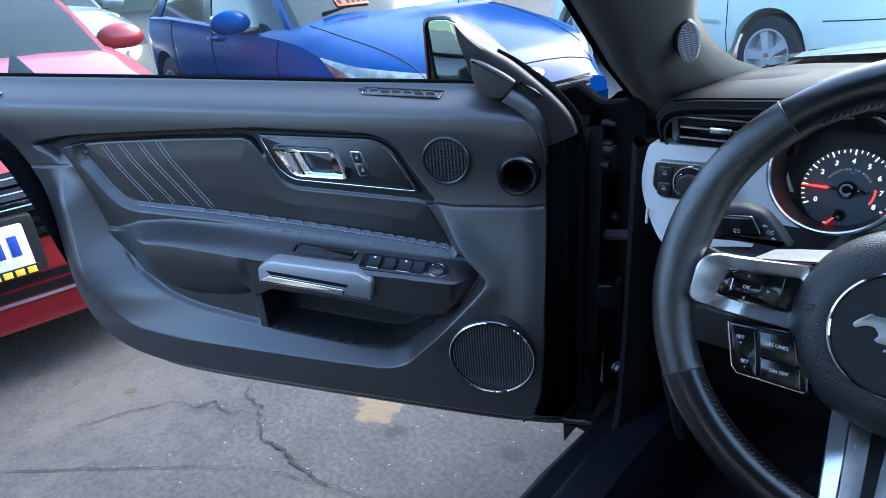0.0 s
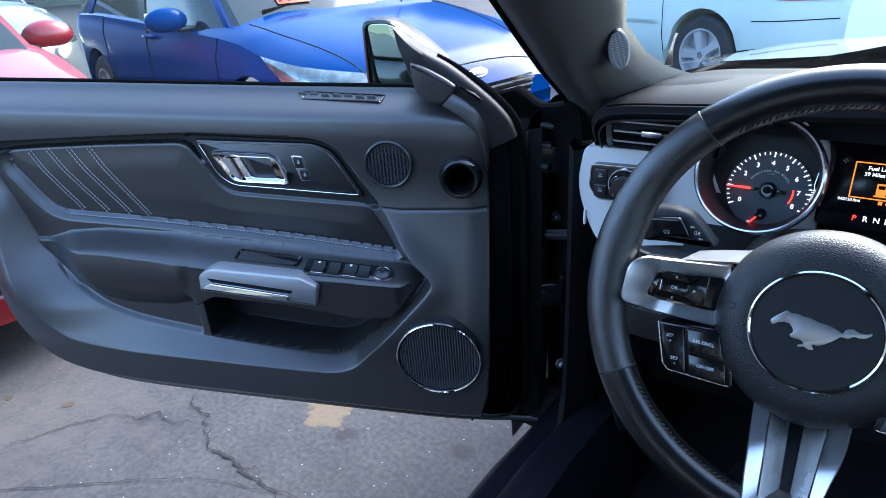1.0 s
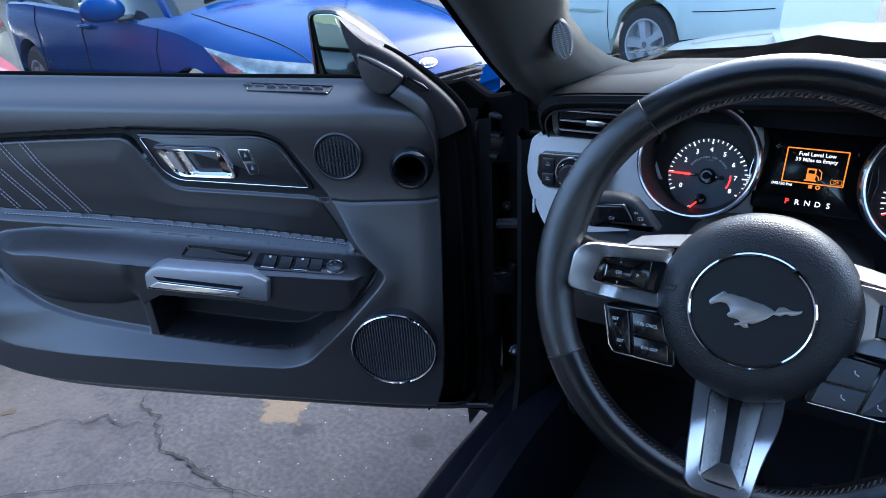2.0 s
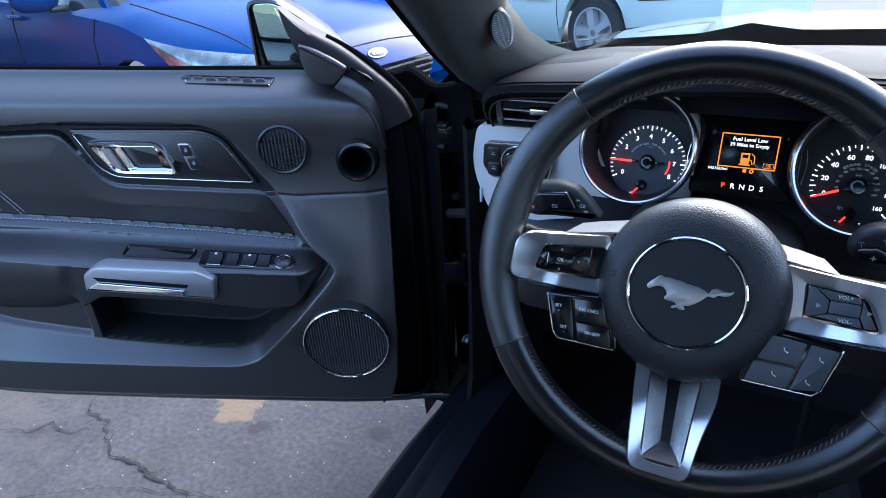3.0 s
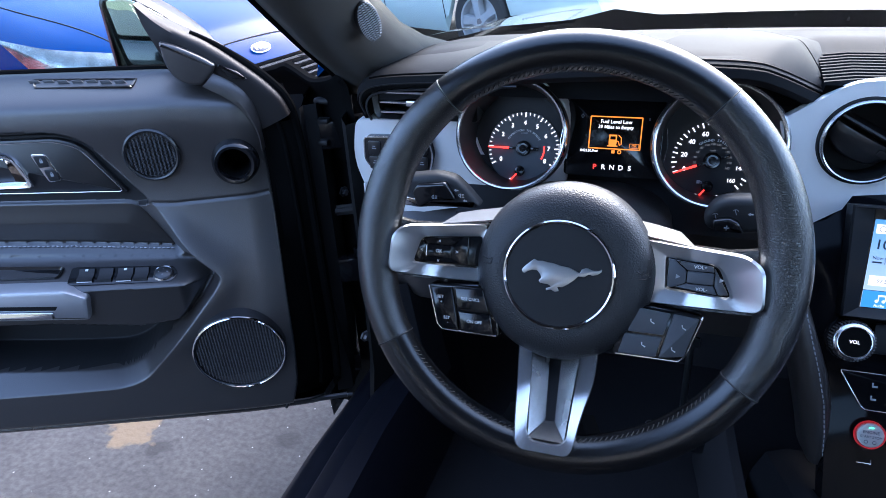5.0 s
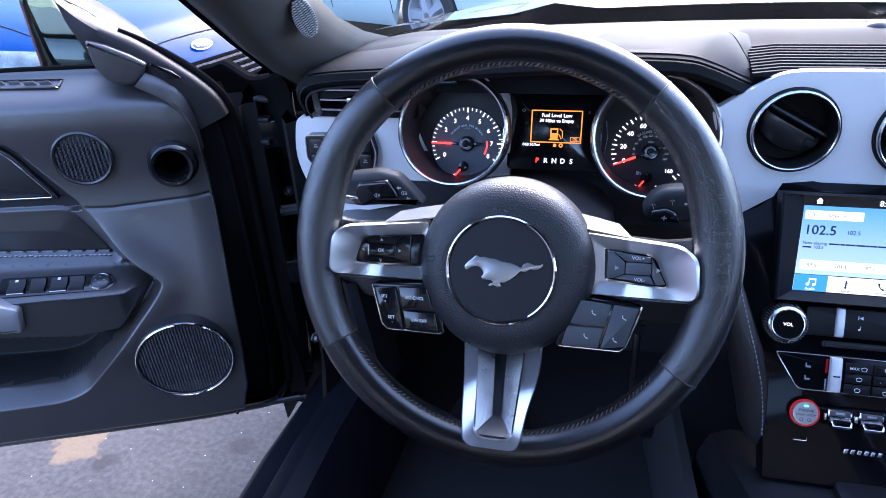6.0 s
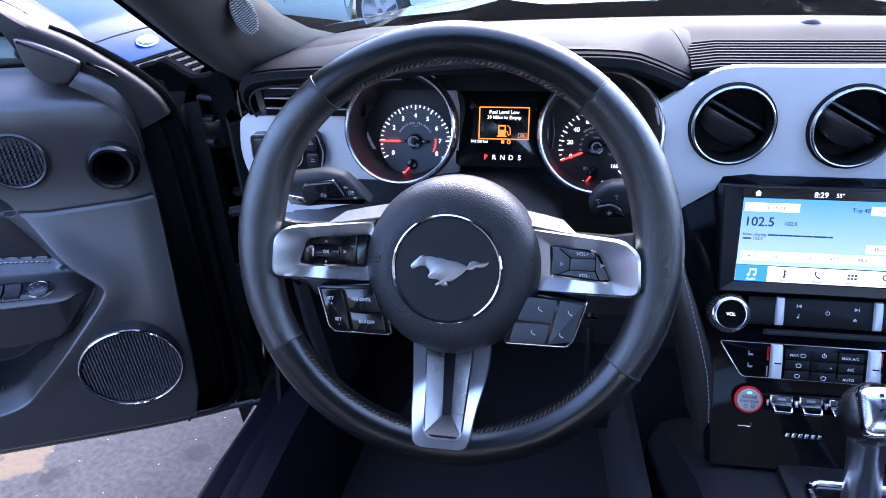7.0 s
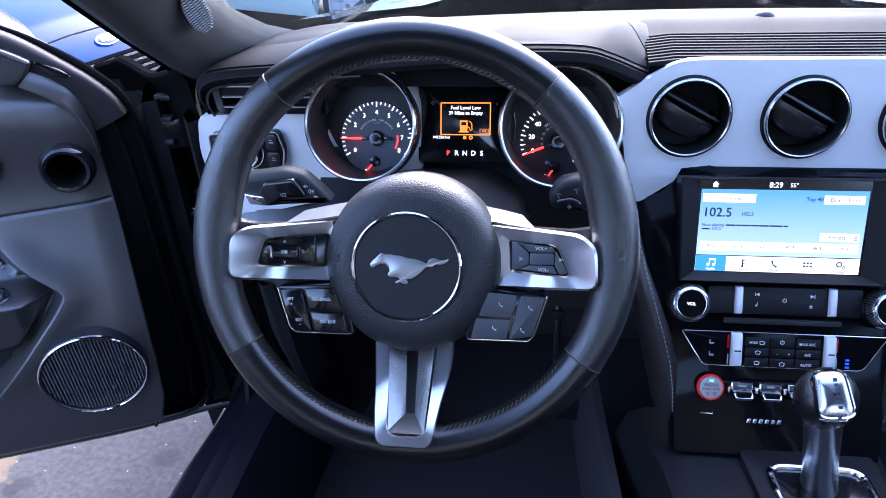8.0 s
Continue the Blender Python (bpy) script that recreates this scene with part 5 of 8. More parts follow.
revolve(bm, [(0.0, 0.007), (0.01, 0.0065), (0.0125, 0.005), (0.0135, 0.002)], 32, m @ pose(0.062, 0, 0))
dpart("mirror_knob", bm, PLASTIC2, "round mirror adjuster", swp)
bm = bmesh.new()
revolve(bm, [(0.0125, 0.003), (0.014, 0.0045), (0.0155, 0.002)], 32, m @ pose(0.062, 0, 0))
for a in range(4):
    box(bm, (0.062 + 0.006 * math.cos(a * 1.57), 0.006 * math.sin(a * 1.57), 0.0068), (0.002, 0.002, 0.0006), 0, m)
dpart("symbol", bm, ALU, parent=swp)
m = shelf_frame(0.40, 0.45)
bm = bmesh.new()
tray = rounded([(-0.058, -0.013), (0.058, -0.011), (0.062, 0.012), (-0.055, 0.014)], 0.006)
rows = [[m @ Vector((x, y, 0.001)) for x, y in tray], [m @ Vector((x * 0.97, y * 0.9, 0.0035)) for x, y in tray], [m @ Vector((x * 0.92, y * 0.75, 0.0)) for x, y in tray], [m @ Vector((x * 0.9, y * 0.7, -0.001)) for x, y in tray]]
loft(bm, rows, closed=True)
bm.faces.new([bm.verts.new(m @ Vector((x * 0.9, y * 0.7, -0.0008))) for x, y in tray])
dpart("tray", bm, GLOSS, "shallow tray in the armrest")
# demister outlet along the belt
bm = bmesh.new()
ov = rounded([(0.32, 0.9405), (0.176, 0.9305), (0.182, 0.9205), (0.318, 0.9305)], 0.003)
rows = []
for off, g in ((0.0, 1.0), (0.0025, 0.985), (0.0025, 0.95), (-0.002, 0.94)):
    cx, cz = 0.249, 0.9305
    rows.append([(cx + (x - cx) * g, depth_at(cx + (x - cx) * g, z) + off, cz + (z - cz) * (1 - (1 - g) * 5)) for x, z in ov])
loft(bm, rows, closed=True)
dv = dpart("demister_outlet", bm, PLASTIC2, "narrow slotted air outlet")
for k in range(7):
    u = 0.192 + 0.0195 * k
    z = 0.9265 + (u - 0.182) * 0.07
    bm = bmesh.new()
    prism(bm, [(u - 0.002, z - 0.003), (u + 0.014, z - 0.0025), (u + 0.016, z + 0.004), (u + 0.003, z + 0.004)], 0.0, 0.002, 0.0006, DF(depth_at(u, z)))
    dpart("vane", bm, GRILLE, parent=dv)
# lock pin at the rear
bm = bmesh.new()
revolve(bm, [(0.0, 0.008), (0.004, 0.0075), (0.0055, 0.004), (0.006, -0.002)], 20, DF(depth_at(1.035, 0.955)) @ pose(1.035, 0.955, 0))
dpart("lock_pin", bm, PLASTIC2)
# belt seal
bm = bmesh.new()
tube(bm, [(u, depth_at(u, line_at(BELT, u)) - 0.004, line_at(BELT, u) + 0.001) for u in np.linspace(0.12, 1.08, 40).tolist()], 0.0045, 8)
dpart("belt_seal", bm, RUBBER, "black rubber belt seal")
# corner piece beside the mirror: a smooth sail that sweeps from its tip down into the front edge
TOPLINE = spline([(0.151, 1.034), (0.128, 1.014), (0.101, 0.997), (0.065, 0.976), (0.028, 0.947), (-0.004, 0.918), (-0.026, 0.891), (-0.037, 0.864)], 6)
LOWLINE = spline([(0.151, 1.031), (0.147, 1.008), (0.138, 0.984), (0.128, 0.957), (0.114, 0.934), (0.099, 0.920), (0.077, 0.9205), (0.044, 0.897), (0.0245, 0.872), (0.0125, 0.842)], 5)


def along(pts, n):
    """n + 1 points at even steps along an open line."""
    ln = [0.0]
    for a, b in zip(pts, pts[1:]):
        ln.append(ln[-1] + (b - a).length)
    out = []
    for k in range(n + 1):
        d = ln[-1] * k / n
        i = max(j for j in range(len(ln) - 1) if ln[j] <= d + 1e-12)
        out.append(pts[i].lerp(pts[i + 1], (d - ln[i]) / max(1e-9, ln[i + 1] - ln[i])))
    return out


bm = bmesh.new()
rows = []
for i, (a, b) in enumerate(zip(along(TOPLINE, 40), along(LOWLINE, 40))):
    g = smooth(0.0, 0.25, i / 40)
    row = []
    for t, w in ((0.0, -0.060), (0.0, -0.022), (0.04, -0.012), (0.14, -0.007), (0.35, -0.007), (0.65, -0.009), (0.93, -0.012), (1.0, -0.020), (1.0, -0.050)):
        p = a.lerp(b, t)
        row.append((p.x, w * (0.55 + 0.45 * g) - 0.016 * (1 - g), p.y))
    rows.append(row)
loft(bm, rows)
sail = dpart("corner_sail", bm, SAIL, "black sail panel beside the mirror", angle=50)
bm = bmesh.new()
prism(bm, rounded([(0.1250, 0.985), (0.105, 0.979), (0.073, 0.961), (0.0555, 0.948), (0.062, 0.936), (0.078, 0.9215), (0.1013, 0.9225), (0.1175, 0.9375), (0.124, 0.957)], [0.003, 0.01, 0.02, 0.004, 0.01, 0.003, 0.012, 0.02, 0.02], 5), -0.016, 0.0035, 0.005, DF(0.0), 4)
dpart("corner_cover", bm, PLASTIC, "smooth cover of the sail panel", sail)
bm = bmesh.new()
prism(bm, rounded([(0.0540, 0.9485), (0.0274, 0.9345), (0.0155, 0.9228), (0.038, 0.9245), (0.047, 0.9365)], 0.003), -0.02, -0.003, 0.003, DF(0.0), 3)
dpart("end_cap", bm, PLASTIC2, "small black end cap", sail)
# curved blade that carries the cover's line down the front edge
bm = bmesh.new()
IN_ = along(spline([(0.079, 0.9195), (0.046, 0.8965), (0.0265, 0.872), (0.0150, 0.842), (0.0140, 0.815)], 6), 30)
OU_ = along(spline([(0.0600, 0.9370), (0.034, 0.9215), (0.0155, 0.895), (0.0095, 0.862), (0.0090, 0.815)], 6), 30)
loft(bm, [[(a.x + 0.001, min(-0.004, depth_at(a.x + 0.003, a.y) - 0.001), a.y), (a.x, 0.0035, a.y), (a.lerp(b, 0.25).x, 0.0035, a.lerp(b, 0.25).y), (a.lerp(b, 0.7).x, -0.004, a.lerp(b, 0.7).y), (b.x, -0.013, b.y), (b.x - 0.003, -0.03, b.y)] for a, b in zip(IN_, OU_)])
dpart("corner_blade", bm, PLASTIC, "smooth blade along the door's front edge")
# rubber land between the trim and the shut face, and the two seals on it
EDGE = [(float(np.interp(z, *FRONT)), z) for z in np.linspace(0.335, 0.852, 34).tolist()]
bm = bmesh.new()
rows = []
for u, z in EDGE:
    w0 = depth_at(u + 0.004, z)
    k = smooth(0.40, 0.34, z)
    rows.append([(u + 0.003, w0 - 0.002, z), (u - 0.002, w0 - 0.004, z), (u - 0.008 + 0.004 * k, w0 * 0.6 - 0.012, z), (-0.012, w0 * 0.3 - 0.016, z), (-0.026, -0.018, z), (-0.040, -0.026, z), (-0.048, -0.06, z)])
loft(bm, rows)
dpart("front_land", bm, RUBBER, "black rubber land of the door's front edge")
bm = bmesh.new()
tube(bm, [(u + 0.001, depth_at(u + 0.004, z) - 0.0035, z) for u, z in EDGE], 0.0028, 8)
dpart("trim_edge", bm, PLASTIC2, "rolled edge of the trim")
SEAL = [Vector((p.x - 0.003, -0.030, p.y)) for p in TOPLINE[14:-1]] + spline([(-0.038, -0.030, 0.864), (-0.044, -0.032, 0.80), (-0.046, -0.03, 0.70), (-0.047, -0.022, 0.55), (-0.048, -0.012, 0.43), (-0.045, 0.0, 0.36)], 8)
bm = bmesh.new()
tube(bm, SEAL, [0.003 + 0.0045 * smooth(0, 14, i) for i in range(len(SEAL))], 10)
dpart("front_seal", bm, RUBBER, "black rubber seal")
LIP = spline([(0.030, -0.014, 0.9375), (0.013, -0.014, 0.921), (-0.004, -0.015, 0.890), (-0.014, -0.016, 0.858), (-0.0205, -0.017, 0.81), (-0.0225, -0.015, 0.70), (-0.0225, -0.004, 0.55), (-0.021, 0.008, 0.42), (-0.014, 0.014, 0.36)], 8)
bm = bmesh.new()
tube(bm, LIP, [0.0015 + 0.0025 * smooth(0, 12, i) for i in range(len(LIP))], 8)
dpart("seal_lip", bm, RUBBER, "thin inner seal lip")
# shut face with ledges at the hinge end
bm = bmesh.new()
rows = []
for z in np.linspace(0.295, 0.865, 17).tolist():
    o = 0.02 * smooth(0.5, 0.33, z)
    rows.append([(-0.040, -0.030, z), (-0.05 - o, -0.034, z), (-0.055 - o, -0.05, z), (-0.075, -0.055, z), (-0.085, -0.08, z), (-0.09, -0.12, z), (0.0, -0.13, z)])
loft(bm, rows)
dpart("shut_face", bm, FLAT0, "black painted door edge")
# outer skin and bottom lip
bm = bmesh.new()
rows = []
for i in range(50):
    u = -0.09 + 1.175 * i / 49
    zbu, ztu = line_at(BOTTOM, max(0.09, u)) - 0.035 + 0.02 * smooth(0.8, 1.0, u), line_at(BELT, u) - 0.06 * smooth(0.06, -0.05, u)
    k = smooth(-0.07, -0.01, u)
    rows.append([(u, 0.105 * k - 0.06, zbu + 0.038), (u, 0.09 * k - 0.06, zbu + 0.01), (u, 0.06 * k - 0.06, zbu + 0.002), (u, -0.06, zbu), (u, -0.12, zbu + 0.1), (u, -0.13, max(0.7, zbu + 0.12)), (u, -0.115, max(0.82, zbu + 0.14)), (u, -0.08, ztu - 0.025), (u, -0.06, ztu - 0.006), (u, -0.05, ztu - 0.004)])
loft(bm, rows)
dpart("outer_skin", bm, PAINT_BLACK, "black painted outer skin")
bm = bmesh.new()
tube(bm, [(u, 0.035, line_at(BOTTOM, max(0.09, u)) - 0.012) for u in np.linspace(-0.06, 0.86, 40).tolist()], 0.005, 8)
dpart("bottom_seal", bm, PLASTIC2)
bm = bmesh.new()
tube(bm, [(u, 0.020, line_at(BOTTOM, max(0.09, u)) - 0.026) for u in np.linspace(-0.07, 0.86, 44).tolist()], 0.0035, 8)
dpart("bottom_lip", bm, SHADOWSTEEL, "thin metal lip under the door")
# raised frameless window
bm = bmesh.new()
gl = [(0.132, 0.93), (0.166, 1.03), (0.245, 1.075), (0.40, 1.16), (0.60, 1.22), (1.0, 1.24), (1.12, 1.2), (1.16, 0.98)]
prism(bm, gl, -0.0645, -0.0605, 0, DF(0.0))
gw = dpart("window_pane", bm, WINDOW, "clear frameless side window")
gw.visible_shadow = False
# outside mirror
MP = rounded([(0.228, 0.915), (0.227, 1.037), (0.182, 1.038), (0.136, 1.008), (0.084, 0.958), (0.07, 0.915)], [0.012, 0.012, 0.012, 0.03, 0.03, 0.01], 5)
mrs = resample(MP, 64)
mcx, mcz = 0.155, 0.965
bm = bmesh.new()
rows = []
for k, w in ((0.94, -0.118), (1.0, -0.122), (1.02, -0.15), (0.99, -0.19), (0.86, -0.225), (0.55, -0.245), (0.05, -0.25)):
    rows.append([(mcx + (p.x - mcx) * k, w, mcz + (p.y - mcz) * k) for p in mrs])
loft(bm, rows, closed=True)
mh = dpart("outside_mirror", bm, PLASTIC2, "black outside mirror")
bm = bmesh.new()
MT = Matrix.Translation((mcx, -0.124, mcz)) @ pose(0, 0, 0, -6, 0, -8) @ Matrix.Translation((-mcx, 0.124, -mcz))   # turned outwards and a little down, so the camera sees ground in it, not sky
prism(bm, [(mcx + (p.x - mcx) * 0.93, mcz + (p.y - mcz) * 0.93) for p in mrs], -0.126, -0.1205, 0.001, MT @ DF(0))
dpart("mirror_glass", bm, MIRROR, "mirror glass", mh)
bm = bmesh.new()
box(bm, (0.10, -0.095, 0.925), (0.06, 0.10, 0.03), 0.012)
dpart("mirror_foot", bm, PLASTIC2, parent=mh)
# check strap and hinges
bm = bmesh.new()
tube(bm, [(-0.075, -0.075, 0.665), (-0.16, -0.085, 0.66), (-0.19, -0.09, 0.66)], 0.007, 8)
box(bm, (-0.10, -0.078, 0.664), (0.08, 0.006, 0.02), 0.002)
dpart("check_strap", bm, SHADOWSTEEL, "dull steel check strap")
for z in (0.81, 0.55):
    bm = bmesh.new()
    box(bm, (-0.09, -0.07, z), (0.05, 0.03, 0.05), 0.006)
    tube(bm, [(-0.115, -0.08, z - 0.035), (-0.115, -0.08, z + 0.035)], 0.011, 12)
    box(bm, (-0.145, -0.085, z), (0.06, 0.02, 0.045), 0.006)
    dpart("hinge", bm, GLOSS, "black door hinge")

# ---- dashboard ----
ORANGE = mat("orange_display", (1.0, 0.28, 0.03), 0.5, vary=0, emit=0.16)
REDGLOW = mat("red_needle", (1.0, 0.03, 0.02), 0.4, vary=0, emit=0.5)
WGLOW = mat("lit_white_print", (0.9, 0.92, 0.95), 0.5, vary=0, emit=0.25)
GLOWGREY = mat("dim_print", (0.35, 0.36, 0.38), 0.5, vary=0, emit=0.05)
BLUEGLOW = mat("blue_indicator", (0.02, 0.05, 1.0), 0.4, vary=0, emit=0.35)
GREENGLOW = mat("green_indicator", (0.1, 0.9, 0.4), 0.4, vary=0, emit=0.4)
DIAL = mat("grey_dial", (0.075, 0.08, 0.09), 0.45, vary=0.06, scale=40)
SHEEN = leather("sheened_black_vinyl", (0.016, 0.016, 0.0175), 0.60, 520, 0.3, 0.05)
FLAT = mat("matt_black", (0.01, 0.01, 0.011), 0.55, vary=0.1, scale=20)
dash = thing("dashboard", Matrix.Translation((MID, 0.9, 0.0)), "black dashboard with satin silver trim", "dashboard")
DI = Matrix.Translation((-MID, -0.9, 0.0))


def dpt(name, bm, material, label="", parent=None, angle=35):
    bm.transform(DI)
    return part(name, bm, material, parent or dash, label, angle=angle)


def FR(y, tilt=0.0, x=0.0, z=0.0):
    """A plane facing the driver at depth y: x right, y up, z towards the driver; tilt leans it back."""
    return pose(x, y, z, 90 - tilt, 0, 0)


def dash_end(x):
    return 1.06 - 0.13 * ((x - MID) / 0.7) ** 2


# top, with its rolled front edge
bm = bmesh.new()
rows = []
for j in range(61):
    x = -0.265 + 1.41 * j / 60
    ye = dash_end(x)
    row = []
    y0 = 0.893 if x > 0.3 else 0.80 + 0.09 * smooth(-0.215, -0.255, x)
    for i in range(26):
        t = i / 25
        y = y0 + (ye - y0) * t
        z = 0.952 + 0.014 * smooth(0.0, 0.5, t) - 0.004 * smooth(0.8, 1, t) - 0.03 * (1 - smooth(0, 0.08, t)) - 0.018 * smooth(-0.1, -0.26, x)
        row.append((x, y, z))
    row.append((x, ye + 0.005, 0.93))
    rows.append(row)
loft(bm, rows)
dpt("dash_top", bm, SHEEN, "black soft dashboard top")
# hood over the instruments: a rolled brow that ends in a point beside the centre panel
BROW = spline([(-0.235, 0.80, 0.905), (-0.237, 0.792, 0.925), (-0.225, 0.786, 0.942), (-0.19, 0.78, 0.951), (-0.12, 0.77, 0.958), (-0.03, 0.755, 0.967), (0.06, 0.748, 0.975), (0.16, 0.745, 0.979), (0.225, 0.746, 0.977), (0.255, 0.753, 0.968), (0.285, 0.768, 0.953), (0.306, 0.785, 0.941)], 5)
bm = bmesh.new()
rows = []
for i, p in enumerate(BROW):
    t = i / (len(BROW) - 1)
    back = 0.12 * smooth(0.05, 0.3, t) * (1 - 0.75 * smooth(0.75, 1.0, t)) + 0.03
    lip = 0.012
    rows.append([p + Vector((0, 0.10, -0.038)), p + Vector((0, 0.03, -0.026)), p + Vector((0, 0.004, -0.02)), p + Vector((0, -0.003, -0.013)), p + Vector((0, -0.002, -0.004)), p + Vector((0, 0.008, 0.0)),
                 p + Vector((0, 0.03, 0.005 * smooth(0.1, 0.4, t))), p + Vector((0, back, 0.006 * smooth(0.1, 0.4, t) - 0.001)), p + Vector((0.012 * smooth(0.7, 1, t), back + 0.03, -0.014)), p + Vector((0.012 * smooth(0.7, 1, t), back + 0.045, -0.04))])
loft(bm, rows)
hood = dpt("cluster_hood", bm, SHEEN, "stitched black hood over the instruments")
bm = bmesh.new()
L = [p + Vector((0, -0.001, -0.0015)) for p in BROW[12:]]
tube(bm, L, 0.0012, 5)
dpt("seam", bm, RUBBER, parent=hood)
# groove lines round the outer vent
for off in (0.0, 0.008):
    bm = bmesh.new()
    tube(bm, [p + Vector((0.003 + off, -0.002, -0.012 - off)) for p in BROW[:26]], 0.0016, 6)
    dpt("bead", bm, PLASTIC2, parent=hood)
# padded end of the hood, with the cheek that steps down to the dash top
def even(pts, n):
    out = []
    for k in range(n + 1):
        f = (len(pts) - 1) * k / n
        i = min(int(f), len(pts) - 2)
        out.append(pts[i].lerp(pts[i + 1], f - i))
    return out


RIM = even(spline([(0.215, 0.985, 0.971), (0.2612, 0.962, 0.973), (0.2834, 0.905, 0.976), (0.2937, 0.8868, 0.974), (0.2998, 0.8434, 0.964), (0.3066, 0.82, 0.951), (0.3090, 0.7990, 0.9425)], 6), 30)
FOOT = even(spline([(0.225, 1.000, 0.962), (0.2900, 0.998, 0.962), (0.3239, 0.975, 0.963), (0.3180, 0.890, 0.961), (0.3127, 0.862, 0.956), (0.3112, 0.829, 0.950), (0.3105, 0.795, 0.940)], 6), 30)
TAIL = even(BROW[-24:], 30)
bm = bmesh.new()
loft(bm, [[a.lerp(b, t) + Vector((0, 0.010 * (1 - t), 0.002 * (1 - t) + 0.009 * math.sin(math.pi * t) * (1 - k / 30) ** 0.5)) for t in [j / 10 for j in range(11)]] for k, (a, b) in enumerate(zip(TAIL, RIM))])
dpt("hood_end", bm, SHEEN, "padded end of the hood", hood)
bm = bmesh.new()
loft(bm, [[b + Vector((0, 0, -0.001)), b.lerp(c, 0.12) + Vector((0, 0, -0.003)), b.lerp(c, 0.5) + Vector((0, 0, -0.001)), c, c + Vector((0.002, 0.002, -0.01))] for b, c in zip(RIM, FOOT)])
dpt("hood_cheek", bm, SHEEN, "cheek beside the hood", hood)
bm = bmesh.new()
tube(bm, [b + Vector((0.0006, 0, -0.0008)) for b in RIM], 0.0009, 6)
dpt("seam", bm, RUBBER, parent=hood)
# wall under the hood, above the dials
bm = bmesh.new()
rows = []
for j in range(25):
    x = -0.10 + 0.41 * j / 24
    rows.append([(x, 0.80, 0.955), (x, 0.845, 0.935), (x, 0.85, 0.85), (x, 0.80, 0.79), (x, 0.76, 0.775)])
loft(bm, rows)
dpt("cluster_lining", bm, FLAT, "matt black lining of the instrument cave")
# silver trim left of the wheel
LEFTP = rounded([(-0.252, 0.882), (-0.10, 0.886), (-0.09, 0.944), (0.006, 0.944), (0.037, 0.905), (0.037, 0.80), (0.03, 0.775), (-0.10, 0.765), (-0.222, 0.735), (-0.243, 0.77), (-0.262, 0.825)], [0.012, 0.005, 0.03, 0.03, 0.02, 0.01, 0.01, 0.05, 0.02, 0.02, 0.03])
bm = bmesh.new()
prism_holes(bm, LEFTP, [(-0.026, 0.884, 0.0615)], -0.03, 0.0, FR(0.807, 0), 0.004)
bm.transform(Matrix.Translation((0, 0.807, 0)) @ Matrix.Shear("XZ", 4, (0, 0)) @ Matrix.Translation((0, -0.807, 0)))
st = dpt("silver_trim", bm, SILVER, "satin silver panel beside the wheel")
bm = bmesh.new()
box(bm, (-0.2475, 0.8055, 0.778), (0.003, 0.006, 0.022), 0.001, Matrix())
dpt("trim_sticker", bm, WHITE, "small white paper label", st)
# outer vent
bm = bmesh.new()
VO = rounded([(-0.222, 0.938), (-0.075, 0.946), (-0.075, 0.888), (-0.217, 0.887)], [0.02, 0.005, 0.005, 0.01])
vi = [(-0.15 + (x + 0.15) * 0.90, 0.914 + (z - 0.914) * 0.80) for x, z in VO]
m = FR(0.80)
loft(bm, [[m @ Vector((x, z, -0.03)) for x, z in VO], [m @ Vector((x, z, 0.002)) for x, z in VO], [m @ Vector((x * 0.985 - 0.0022, 0.914 + (z - 0.914) * 0.93, 0.006)) for x, z in VO], [m @ Vector((x, z, 0.0)) for x, z in vi], [m @ Vector((x, z, -0.05)) for x, z in vi]], closed=True)
bm.faces.new([bm.verts.new(m @ Vector((x, z, -0.048))) for x, z in vi])
ov = dpt("outer_vent", bm, PLASTIC2, "black air vent with thin slats")
for z in (0.897, 0.910, 0.923):
    bm = bmesh.new()
    box(bm, (-0.147, 0.806, z), (0.126, 0.018, 0.003), 0.0008)
    sl = dpt("slat", bm, PLASTIC2, parent=ov)
    bm = bmesh.new()
    box(bm, (-0.147, 0.7965, z), (0.122, 0.0012, 0.0012))
    dpt("slat_edge", bm, ALU, parent=ov)
bm = bmesh.new()
box(bm, (-0.158, 0.795, 0.9105), (0.026, 0.008, 0.008), 0.002)
dpt("vent_tab", bm, ALU, "silver vent tab", ov)
# light switch
m = FR(0.797)
bm = bmesh.new()
LS = rounded([(-0.236, 0.862), (-0.145, 0.866), (-0.139, 0.84), (-0.145, 0.815), (-0.225, 0.813), (-0.238, 0.83)], 0.006)
prism(bm, LS, -0.01, 0.003, 0.002, m)
ls = dpt("light_switch", bm, GLOSS, "black light switch with a round knob")
bm = bmesh.new()
tube(bm, [(x, z, 0.0025) for x, z in LS], 0.0013, 6, closed=True, m=m)
dpt("bright_line", bm, ALU, "thin bright outline", ls)
bm = bmesh.new()
revolve(bm, [(0.0, 0.016), (0.013, 0.0155), (0.0155, 0.013), (0.0165, 0.002), (0.0195, 0.003), (0.0215, 0.0)], 40, m @ pose(-0.188, 0.839, 0.002))
dpt("knob", bm, PLASTIC2, parent=ls)
bm = bmesh.new()
revolve(bm, [(0.0150, 0.0143), (0.0168, 0.0152), (0.0176, 0.0135)], 40, m @ pose(-0.188, 0.839, 0.002))
revolve(bm, [(0.0205, 0.002), (0.0212, 0.0045), (0.0224, 0.0045), (0.0232, 0.001)], 44, m @ pose(-0.188, 0.839, 0.002))
dpt("knob_ring", bm, CHROME, parent=ls)
